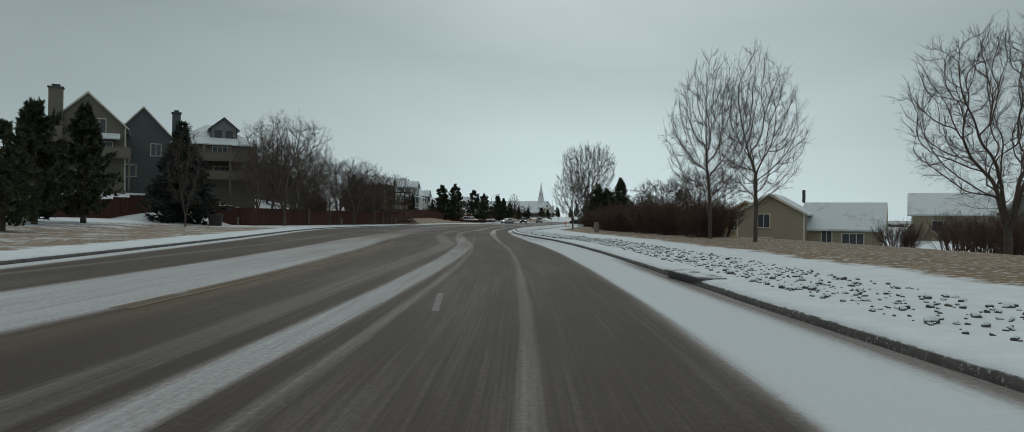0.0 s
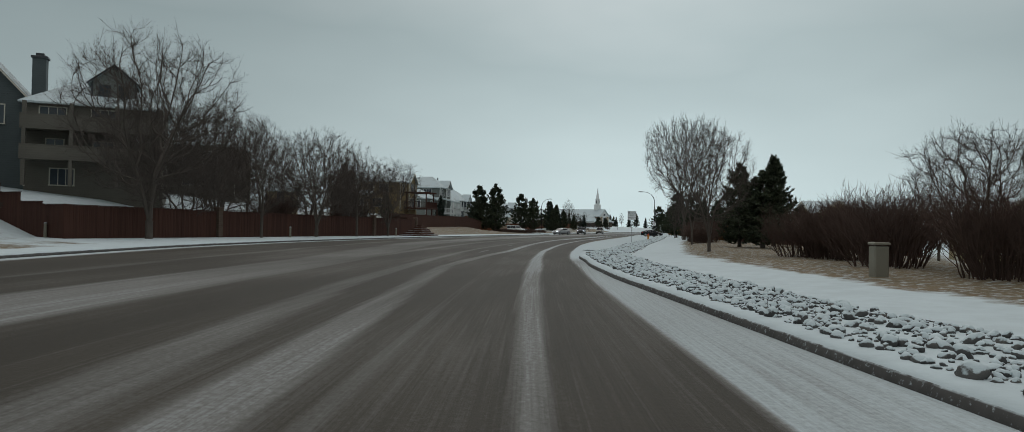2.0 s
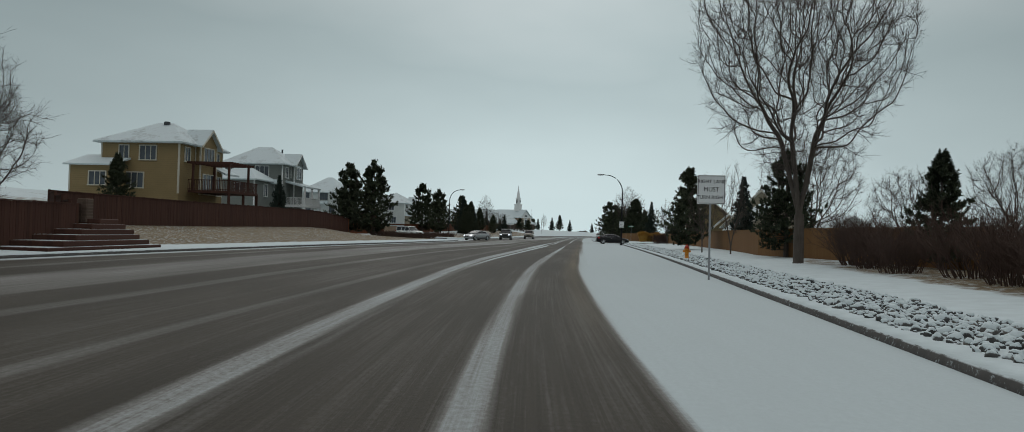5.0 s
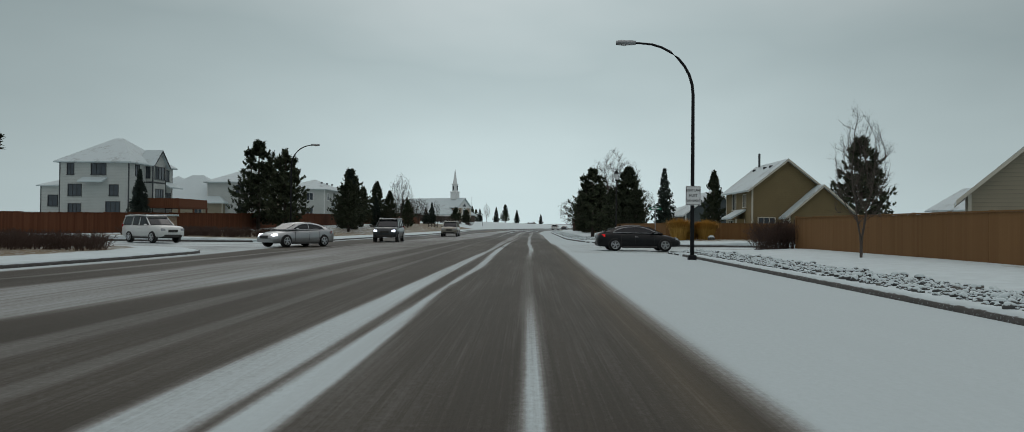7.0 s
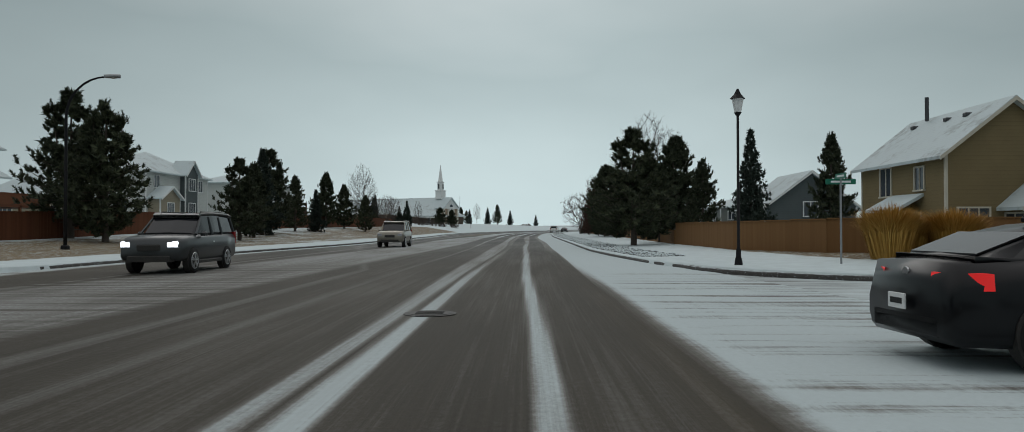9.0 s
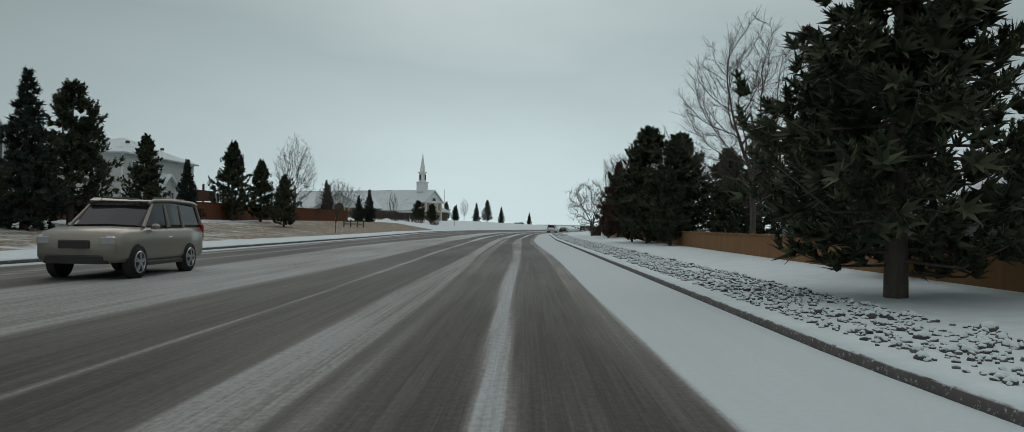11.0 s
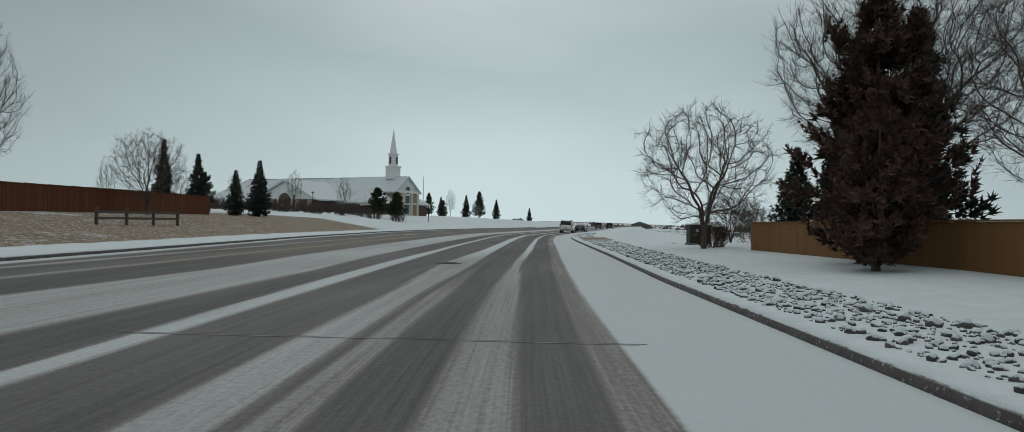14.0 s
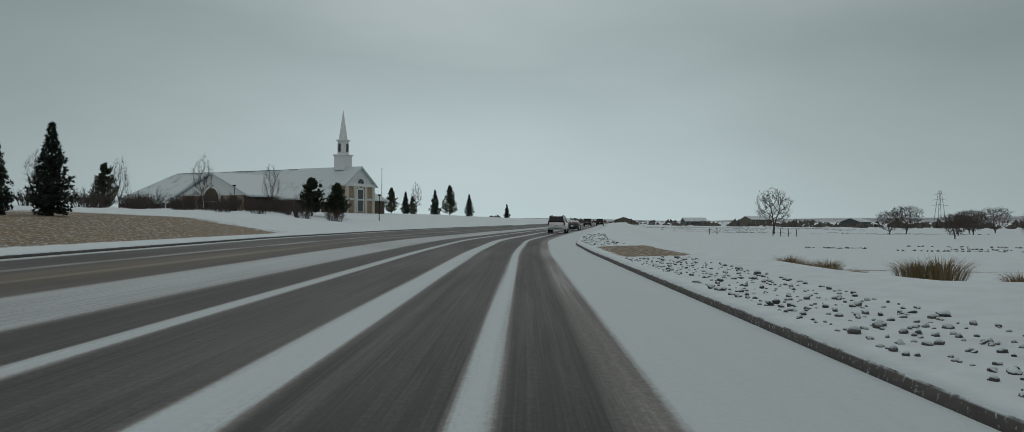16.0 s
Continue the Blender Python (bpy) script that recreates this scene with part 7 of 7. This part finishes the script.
def tuft_mesh(seed, height, width, n, mat="straw"):
    rng = random.Random(seed)
    g = Geo()
    for i in range(n):
        a, r = rng.uniform(0, math.tau), rng.random() ** .5
        b = Vector((math.cos(a) * r * width * .28, math.sin(a) * r * width * .28, 0))
        h = height * rng.uniform(.65, 1.0)
        o = Vector((math.cos(a), math.sin(a), 0)) * r * width * .34 + Vector((rng.gauss(0, .1), rng.gauss(0, .1), 0))
        s = Vector((-math.sin(a), math.cos(a), 0)) * (.013 if mat == "straw" else .008)
        m, t = b + o * .4 + Vector((0, 0, h * .65)), b + o + Vector((0, 0, h * (1 - .18 * r)))
        k = len(g.v)
        g.v += [tuple(b - s), tuple(b + s), tuple(m + s), tuple(m - s), tuple(t)]
        g.f += [(k, k + 1, k + 2, k + 3), (k + 3, k + 2, k + 4)]
    return g.mesh("blades", mat)


TUFT = [tuft_mesh(41, 1.85, 1.9, 2800), tuft_mesh(42, 1.6, 1.8, 2400), tuft_mesh(43, 1.2, 2.0, 420, "reed")]


def tuft(i, x, y, s=1.0, rz=0, label="clump of orange-brown ornamental grass"):
    ob = thing("ornamental_grass", label, "grass", pose(x, y, ground_z(x, y) - .02, 0, 0, rz))
    p = part("blade_clump", TUFT[i], None, ob)
    p.scale = (s, s, s)


tuft(0, 11.7, 60.8, 1.1)
tuft(1, 13.9, 61.0, 1.15, 60)
tuft(1, 12.8, 61.7, .95, 200)
for i, (x, y, s) in enumerate(((15.0, 189.6, 1.0), (15.5, 189, 1.15), (13.4, 193, .75), (12.9, 195.5, .75), (13.1, 194.2, .6), (17.6, 188, .8), (13.8, 191.5, .5))):
    tuft(2, x, y, s, i * 40, "clump of dry straw reeds in the snow")
rock = thing("landscape_rock", "single snow-capped boulder beside the grass", "rock", pose(14.0, 59.6, ground_z(14, 59.6)), Geo().box((0, 0, .15), (.6, .4, .4), .4, .15), "stone")
for i, (x, y, s) in enumerate(((12.9, 40.6, 1.0), (12.2, 40.0, .8), (13.6, 40.2, .9))):
    bush("hedge", x, y, s * .62, i * 60, "low rust-brown leafless shrub by the fence")
for i in range(16):
    a = i * 2.4
    bush("juniper", -22.5 + 4.2 * math.cos(a) * (i / 16) ** .5, 31.5 + 3.6 * math.sin(a) * (i / 16) ** .5, .8, i * 50, "low dark spreading shrub on the corner bed", "corner bed shrubs")
for i in range(18):
    a = i * 2.4
    bush("juniper", -27.0 + 6.5 * math.cos(a) * (i / 18) ** .5, 61.5 + 3.0 * math.sin(a) * (i / 18) ** .5, .85, i * 50, "low dark spreading shrub on the corner bed", "corner bed shrubs")

# ---- vehicles ----


def paint(name, color, metal=0.3):
    k = Nodes(name, 0.3, 0.25)
    k.b.inputs["Metallic"].default_value = metal
    k.b.inputs["Coat Weight"].default_value = 0.1
    dirt = k.ramp(k.noise(1.6, 4.0), [(0.5, 0.0), (0.8, 0.06)])
    return k.done(k.mix(dirt, color, (0.16, 0.15, 0.13)), None, 0, 0, k.math("ADD", k.math("MULTIPLY", dirt, 0.6), 0.28))


def lamp_material(name, color, strength):
    k = Nodes(name, 0.2, 0.5)
    k.b.inputs["Emission Color"].default_value = (*color, 1)
    k.b.inputs["Emission Strength"].default_value = strength
    return k.done(color)


M["paint_black"] = paint("black_car_paint", (0.004, 0.0045, 0.006), 0.0)
M["paint_silver"] = paint("silver_car_paint", (0.36, 0.37, 0.38), .6)
M["paint_white"] = paint("white_car_paint", (0.62, 0.63, 0.62), .1)
M["paint_grey"] = paint("dark_grey_car_paint", (0.06, 0.065, 0.068), .5)
M["paint_tan"] = paint("champagne_car_paint", (0.24, 0.225, 0.19), .4)
M["tail_on"] = lamp_material("lit_tail_lamp", (0.6, 0.02, 0.02), 0.5)
M["tail_off"] = plain("red_lamp_lens", (0.28, 0.012, 0.012), 0.25, 0.1)
M["head_on"] = lamp_material("lit_headlamp", (0.85, 0.9, 1.0), 1.4)
M["head_off"] = plain("clear_headlamp", (0.45, 0.46, 0.48), 0.2, 0.1, 4, 30, 0.02, 0.3)


def lofted(stations, mat_name, name, parent, label="", smooth=True):
    """A body from cross-sections: (x, half width, foot, belt, top, top half width)."""
    rings = []
    for x, w, z0, z1, z2, wt in stations:
        rings.append([(x, -w * .92, z0), (x, -w, z0 + .12), (x, -w, z1), (x, -wt, z2), (x, 0, z2 + .025), (x, wt, z2), (x, w, z1), (x, w, z0 + .12), (x, w * .92, z0)])
    return part(name, Geo().loft(rings), mat_name, parent, label, smooth)


def wheel(parent, x, y, r, side):
    w = part("wheel", Geo().tube([(0, -.1, 0), (0, -.11, 0), (0, .11, 0), (0, .1, 0)], [r * .86, r, r, r * .86], 24, True), "tyre", parent, "black winter tyre", True)
    w.matrix_local = pose(x, y, r)
    rim = Geo().disc((0, side * .1, 0), r * .64, .04, "y", 24)
    part("rim", rim, "iron", w)
    for i in range(5):
        a = math.tau * i / 5 + .3
        for k in (-.14, .14):
            part("spoke", Geo().tube([(0, side * .126, 0), (math.cos(a + k) * r * .62, side * .126, math.sin(a + k) * r * .62)], [.03, .024], 4, True), "chrome", w)
    part("hub", Geo().disc((0, side * .13, 0), .06, .03, "y", 12), "chrome", w)
    part("rim_edge", Geo().tube([(math.cos(math.tau * i / 20) * r * .64, side * .12, math.sin(math.tau * i / 20) * r * .64) for i in range(21)], [.018] * 21, 5), "chrome", w)


def car(kind, label, x, y, rz, color, lights=False, brake=False, rack=False):
    """A parked car that points along +x of its own axes: sedan or suv."""
    ob = thing("car" if kind == "sedan" else "suv", label, "car", pose(x, y, .02, 0, 0, rz))
    if kind == "sedan":
        L, W, r, wb, belt, roof = 4.75, .89, .345, 2.85, .92, 1.45
        body = [(-2.36, .70, .32, .62, .84, .60), (-2.25, .82, .24, .80, 1.02, .72), (-1.6, .88, .22, .88, 1.06, .76), (-.9, W, .2, .9, .98, .80), (.4, W, .2, .88, .95, .80),
                (1.0, .88, .22, .84, .96, .74), (1.7, .86, .24, .76, .86, .68), (2.18, .78, .26, .62, .72, .58), (2.38, .62, .32, .52, .58, .45)]
        cab = [(-2.05, .70, .98, 1.02, 1.05, .62), (-1.75, .74, .96, 1.04, 1.17, .60), (-1.35, .76, .96, 1.04, 1.31, .58), (-.85, .77, .95, 1.04, 1.41, .58), (-.3, .77, .94, 1.04, 1.45, .59),
               (.15, .77, .94, 1.03, 1.43, .585), (.5, .76, .93, 1.02, 1.36, .58), (.95, .75, .92, 1.0, 1.16, .60), (1.35, .72, .90, .95, .98, .62)]
        roofs = None
    else:
        L, W, r, wb, belt, roof = 4.7, .94, .38, 2.75, 1.08, 1.78
        body = [(-2.36, .84, .46, .92, 1.14, .80), (-2.28, .92, .38, 1.02, 1.17, .85), (-1.4, .95, .36, 1.06, 1.17, .87), (.2, .95, .36, 1.06, 1.15, .87), (.95, .94, .36, 1.06, 1.18, .84),
                (1.75, .93, .38, 1.02, 1.14, .80), (2.2, .90, .40, .92, 1.08, .76), (2.36, .80, .46, .80, .98, .68)]
        cab = [(-2.30, .82, 1.10, 1.18, 1.28, .76), (-2.18, .84, 1.10, 1.24, 1.72, .72), (-.6, .85, 1.10, 1.24, 1.80, .73), (.35, .83, 1.10, 1.22, 1.76, .71), (1.05, .80, 1.08, 1.16, 1.22, .72)]
        roofs = [(-2.30, .74, 1.70, 1.73, 1.76, .66), (-1.9, .76, 1.76, 1.79, 1.82, .68), (-.6, .77, 1.79, 1.815, 1.85, .69), (.3, .75, 1.76, 1.785, 1.815, .67), (.5, .72, 1.69, 1.71, 1.74, .63)]
    lofted(body, color, "body", ob)
    if roofs:
        lofted(cab, "car_glass", "cabin_glass", ob, "dark tinted cabin windows", False)
        lofted(roofs, color, "roof", ob)
    else:
        lofted(cab, color, "roof", ob)
        # windscreen and rear window follow the slopes of the roof
        for name, p, q in (("windscreen", (1.27, 1.02), (.56, 1.36)), ("rear_window", (-1.95, 1.10), (-1.40, 1.31))):
            g = Geo()
            g.loft([[(px, -.57, pz + .004), (px, .57, pz + .004), (px, .57, pz + .022), (px, -.57, pz + .022)] for px, pz in (p, q)])
            part(name, g, "car_glass", ob, "dark tinted glass")
    top = max(s[4] for s in cab)
    for s in (-1, 1):
        if kind == "sedan":
            def skin(px, pz, out):
                return (px, s * (.775 - .19 * max(0.0, pz - 1.03) / .42 + out), pz)

            line = [(-1.52, 1.035), (-1.38, 1.16), (-1.05, 1.285), (-.6, 1.355), (-.15, 1.375), (.2, 1.345), (.55, 1.24), (.85, 1.10), (1.02, 1.01)]
            g = Geo().loft([[skin(px, pz, o) for px, pz in line] for o in (-.05, .012)][::s])
            part("side_window", g, "car_glass", ob, "dark tinted side glass")
            part("window_trim", Geo().tube([skin(px, pz, .012) for px, pz in line + line[:1]], [.013] * (len(line) + 1), 5), "chrome", ob, "bright window trim")
            part("pillar", Geo().tube([skin(-.28, 1.03, .014), skin(-.3, 1.36, .014)], [.028, .022], 5), color, ob)
            for xd in (-1.05, -.26, .82):
                part("door_seam", Geo().tube([(xd, s * (W + .002), .36), (xd, s * (W + .002), .9)], [.007, .007], 4), "iron", ob)
        else:
            for x0, x1 in ((-2.17, -2.30), (-1.1, -1.12), (-.25, -.27), (.38, 1.05)):
                part("pillar", Geo().tube([(x0, s * .735, top - .06), (x1, s * .865, belt + .10)], [.035, .045], 6, True), color, ob)
        part("mirror", Geo().box((.72, s * (W + .06), belt + .12), (.16, .2, .14), 0, .05), color, ob)
        part("headlight", Geo().loft([[(2.05, s * .52, .66), (2.05, s * .82, .66), (2.05, s * .80, .80), (2.05, s * .52, .80)], [(2.30, s * .48, .60), (2.26, s * .70, .60), (2.2, s * .70, .72), (2.27, s * .48, .72)]]) if kind == "sedan"
             else Geo().box((2.27, s * .68, .90), (.20, .32, .18), 0, .04), "head_on" if lights else "head_off", ob)
        part("tail_light", Geo().loft([[(-2.36, s * .44, .76), (-2.30, s * .70, .76), (-2.28, s * .70, .94), (-2.32, s * .44, .94)], [(-2.20, s * .56, .78), (-1.98, s * .885, .78), (-1.98, s * .87, .94), (-2.18, s * .56, .96)]]) if kind == "sedan"
             else Geo().box((-2.31, s * .84, 1.06), (.14, .16, .42), 0, .04), "tail_on" if brake else "tail_off", ob)
        part("door_handle", Geo().box((-.2, s * (W + .005), .80 if kind == "sedan" else .94), (.16, .04, .03), 0, .01), "chrome", ob)
        part("sill", Geo().box((0, s * (W - .06), .23 if kind == "sedan" else .34), (2.0, .14, .12), 0, .04), "iron", ob)
        for xw in (wb / 2, -wb / 2):
            part("wheel_arch", Geo().disc((xw + .02, s * (W - .085), r + .01), r + .035, .16, "y", 24), "iron", ob)
            wheel(ob, xw + .02, s * (W - .08), r, s)
        if rack:
            part("roof_rail", Geo().tube([(-1.8, s * .62, 1.80), (-1.7, s * .62, 1.91), (.1, s * .62, 1.90), (.2, s * .62, 1.80)], [.022] * 4, 6), "iron", ob)
    part("front_bumper", Geo().box((2.24, 0, .42 if kind == "sedan" else .5), (.3, W * 1.5, .26), 0, .1), color if kind == "sedan" else "iron", ob)
    part("rear_bumper", Geo().box((-2.21, 0, .46 if kind == "sedan" else .55), (.3, W * 1.6, .3), 0, .12), color, ob)
    part("grille", Geo().box((2.37, 0, .58 if kind == "sedan" else .8), (.06, .7, .18), 0, .03), "iron", ob)
    pl = part("number_plate", Geo().box((-2.43, 0, .62 if kind == "sedan" else .8), (.02, .32, .16), 0, .005), "sign_white", ob)
    part("bar", Geo().box((-2.442, 0, .62 if kind == "sedan" else .8), (.006, .22, .06)), "sign_black", pl)
    if kind == "sedan":
        part("boot_badge", Geo().disc((-2.33, 0, .92), .05, .02, "x", 12), "chrome", ob)
        part("aerial_fin", Geo().box((-1.0, 0, 1.46), (.18, .04, .06), 0, .02), color, ob)
    return ob


car("sedan", "glossy black four-door sedan crossing from the side street", 6.0, 43.75, 3, "paint_black", False, True)
car("suv", "white sport utility vehicle with roof rails waiting at the side street", -26.3, 51.2, -32, "paint_white", False, False, True)
car("sedan", "silver sedan with lit headlights turning off the road", -14.4, 45.2, -122, "paint_silver", True)
car("suv", "dark grey sport utility vehicle driving with headlights on", -11.6, 60.0, -88, "paint_grey", True, False, True)
car("suv", "champagne off-road vehicle on the far lanes", -10.0, 90.3, -89, "paint_tan", False, False, True)
car("suv", "white sport utility vehicle seen from behind on the bend", lane_x(246) - .2, 246, 80, "paint_white", False, False, True)
car("sedan", "dark sedan farther along the bend", lane_x(268), 268, 80, "paint_grey")
car("suv", "dark car far along the curving road", lane_x(350) - 1, 350, 80, "paint_grey")
car("suv", "dark car far along the curving road", lane_x(362) + 2, 362, 80, "paint_black")

# ---- the open field on the right, far woods and buildings ----
bare("stout", 56.0, 314.0, 8.6, 0, "lone leafless tree in the snowy field")
for i, (x, y, h) in enumerate(((88, 330, 5), (100, 345, 6.5), (112, 338, 5.5), (125, 360, 6), (140, 372, 7), (96, 318, 4.5), (118, 315, 5), (75, 285, 4))):
    bare("low", x, y, h, i * 40, "leafless scrub tree in the snowy field")
bare("wide", 36.5, 206.0, 3.6, 30, "leafless tree with low branches at the field edge")
bare("low", 32.5, 206.0, 3.2, 80, "leafless scrub tree in the snowy field")
for i, (x, y) in enumerate(((47, 290), (48.5, 290.5), (50, 291), (51.5, 291.3), (39, 300), (41, 302))):
    ob = thing("field_post", "weathered wooden post in the snowy field", "post", pose(x, y, ground_z(x, y)))
    part("shaft", Geo().disc((0, 0, .6), .08, 1.4, "z", 8, .85), "bark", ob)
    part("cap", Geo().disc((0, 0, 1.32), .085, .06, "z", 8, .7), "snow", ob)


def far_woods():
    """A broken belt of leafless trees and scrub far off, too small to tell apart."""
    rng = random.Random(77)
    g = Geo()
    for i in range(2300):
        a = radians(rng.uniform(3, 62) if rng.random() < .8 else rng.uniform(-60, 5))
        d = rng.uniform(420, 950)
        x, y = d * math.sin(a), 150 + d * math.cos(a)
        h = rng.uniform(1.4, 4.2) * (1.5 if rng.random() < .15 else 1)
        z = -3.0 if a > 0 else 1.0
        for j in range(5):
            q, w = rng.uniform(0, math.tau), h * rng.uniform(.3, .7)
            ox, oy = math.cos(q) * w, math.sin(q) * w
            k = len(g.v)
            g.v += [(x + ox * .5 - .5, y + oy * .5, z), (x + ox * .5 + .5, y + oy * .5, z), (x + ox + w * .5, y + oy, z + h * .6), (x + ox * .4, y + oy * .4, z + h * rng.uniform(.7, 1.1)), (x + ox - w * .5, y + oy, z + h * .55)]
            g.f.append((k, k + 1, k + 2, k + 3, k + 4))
    # haze over the belt is painted by its paler twig colour
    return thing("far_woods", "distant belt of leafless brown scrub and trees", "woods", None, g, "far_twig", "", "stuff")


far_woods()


def field_stubble():
    """Lines of dark stubble and weeds that show through the snow of the open field."""
    rng = random.Random(91)
    g = Geo()
    for line in range(15):
        y0, x0 = rng.uniform(205, 520), rng.uniform(8, 30)
        lean, run = rng.uniform(-.25, .25), rng.uniform(25, 110)
        for i in range(int(run * 3.2)):
            t = rng.uniform(0, run)
            y = y0 + lean * t + rng.gauss(0, .5) + 2.5 * noise.noise(Vector((t * .04, line * 3.1, 0)))
            x = kerb_right(y) + x0 + t
            if noise.noise(Vector((t * .08, line * 7.3, 1))) < -.1:
                continue
            z, h = ground_z(x, y), rng.uniform(.05, .18)
            for _ in range(3):
                a, w = rng.uniform(0, math.tau), rng.uniform(.06, .2)
                k = len(g.v)
                g.v += [(x - math.cos(a) * w, y - math.sin(a) * w, z - .03), (x + math.cos(a) * w, y + math.sin(a) * w, z - .03), (x + rng.gauss(0, .15), y + rng.gauss(0, .15), z + h)]
                g.f.append((k, k + 1, k + 2))
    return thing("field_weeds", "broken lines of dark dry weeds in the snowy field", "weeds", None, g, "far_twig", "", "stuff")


field_stubble()


def far_hill():
    g = Geo()
    rows = []
    for i in range(61):
        a = radians(-50 + i * 2)
        d = 1500
        h = 4 + 7 * noise.noise(Vector((i * .17, 3.1, 0))) + max(0, i - 32) * .75
        x, y = d * math.sin(a), 150 + d * math.cos(a)
        rows.append([(x, y, -12), (x * 1.05, 150 + (y - 150) * 1.05, h * .6), (x * 1.25, 150 + (y - 150) * 1.25, h)])
    for p, q in zip(rows[:-1], rows[1:]):
        for j in range(2):
            g.add([p[j], q[j], q[j + 1], p[j + 1]], [(3, 2, 1, 0)])
    return tagged(new("backdrop", g.mesh("backdrop", "hill", True)), "low hazy hills on the horizon", "hill", "", "structure")


# haze is painted into the hills: scrub and snow greyed towards the sky
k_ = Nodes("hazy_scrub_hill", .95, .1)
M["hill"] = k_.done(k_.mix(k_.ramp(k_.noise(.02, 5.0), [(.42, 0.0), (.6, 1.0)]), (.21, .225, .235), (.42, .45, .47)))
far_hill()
for i, (x, y, w, hh) in enumerate(((120, 620, 26, 6), (165, 640, 30, 8), (210, 600, 22, 6), (250, 560, 18, 7), (300, 560, 26, 6), (90, 700, 20, 7), (60, 760, 20, 6))):
    w, hh = w * .5, hh * .62
    h = thing("distant_building", "far pale building beyond the snowy field", "building", pose(x, y, -2.5, 0, 0, i * 17))
    block(h, "wall", (0, 0, 0), w, 12, hh, "stone_siding" if i % 2 else "bluegrey_siding", "gable", 2.0, "x", [("s", -w / 4, hh * .6, 2, 1.5), ("s", w / 4, hh * .6, 2, 1.5)], over=.5)
ob = thing("power_pylon", "distant steel lattice power pylon", "pylon", pose(236, 560, -3))
for s in (-1, 1):
    for t in (-1, 1):
        part("leg", Geo().tube([(s * 2.4, t * 2.4, 0), (s * .5, t * .5, 21)], [.14, .1], 4), "galv", ob)
for zz, w in ((13, 9), (16, 8), (19, 6)):
    part("cross_arm", Geo().tube([(-w / 2, 0, zz), (0, 0, zz + .5), (w / 2, 0, zz)], [.06, .16, .06], 4), "galv", ob)
for i in range(6):
    part("brace", Geo().tube([(-2.4 + .3 * i, -2.4 + .3 * i, 3.2 * i), (2.1 - .3 * i, 2.1 - .3 * i, 3.2 * (i + 1))], [.06, .06], 4), "galv", ob)

# ---- the rock border behind the right kerb: the nearest rocks one by one, the rest joined ----


def rock_shape(rng):
    bm = bmesh.new()
    bmesh.ops.create_icosphere(bm, subdivisions=2, radius=1.0)
    s = Vector((rng.uniform(.8, 1.25), rng.uniform(.75, 1.05), rng.uniform(.75, 1.1)))
    off = Vector((rng.uniform(0, 50), rng.uniform(0, 50), 0))
    for v in bm.verts:
        k = 1 + .42 * noise.noise(v.co * 1.1 + off) + .16 * noise.noise(v.co * 2.4 + off)
        v.co = Vector((v.co.x * s.x, v.co.y * s.y, v.co.z * s.z)) * k
    vs, fs = [tuple(v.co) for v in bm.verts], [tuple(v.index for v in f.verts) for f in bm.faces]
    bm.free()
    return vs, fs


def build_rocks():
    rng = random.Random(5)
    shapes = [rock_shape(rng) for _ in range(10)]
    meshes = [mesh_of("rock", v, f, "stone", None, True) for v, f in shapes]
    border = thing("rock_border", "border of dark landscaping rocks dusted with snow behind the kerb", "rocks")
    rest_v, rest_f, made = [], [], 0
    spots = []
    y = -190.0
    while y < 232:
        if STREET[0] - 3 < y < STREET[1] + 12 or 188 < y < 200:
            y += 1
            continue
        w = float(np.interp(y, [-190, -120, -112, -90, -60, 40, 80, 150, 168, 188, 232], [2.4, 2.4, 2.0, 2.0, 2.0, 1.8, 2.0, 2.0, 2.0, 2.2, 1.6]))
        dense = float(np.interp(y, [-190, -125, -112, -45, 35, 75, 100, 160, 172, 200], [12, 16, 52, 52, 44, 46, 46, 38.0, 16.0, 7]))
        for _ in range(max(1, int(dense * w * .5 + rng.random()))):
            yy = y + rng.uniform(0, .5)
            big = rng.random()
            r = rng.uniform(.04, .075) if big < .6 else rng.uniform(.075, .12) if big < .93 else rng.uniform(.12, .19)
            r *= .46 if y < -122 else .66 if y < 60 else .5 if y < 165 else .44
            d = (.36 if y > -122 else .9) + rng.random() * w
            if noise.noise(Vector((d * .9, yy * .35, 2))) < -.42 and y > 60:
                continue
            spots.append((kerb_right(yy) + d, yy, r))
        y += .5
    near = sorted(range(len(spots)), key=lambda i: abs(spots[i][1] - 172) if spots[i][1] > 60 else abs(spots[i][1] + 84))[:300]
    near = set(near)
    for i, (x, yy, r) in enumerate(spots):
        m = Matrix.LocRotScale((x, yy, ground_z(x, yy) + r * rng.uniform(-.1, .35)), Euler((rng.uniform(-.6, .6), rng.uniform(-.6, .6), rng.uniform(0, 6.28))), (r, r, r))
        j = rng.randrange(len(shapes))
        if i in near:
            ob = part("rock", meshes[j], None, border)
            ob.matrix_local = m
        else:
            n = len(rest_v)
            rest_v += [tuple(m @ Vector(p)) for p in shapes[j][0]]
            rest_f += [tuple(q + n for q in f) for f in shapes[j][1]]
    rest = part("rock_rest", mesh_of("rock_rest", rest_v, rest_f, "stone", None, True), None, border)
    tagged(rest, "", "", "", "stuff")


build_rocks()
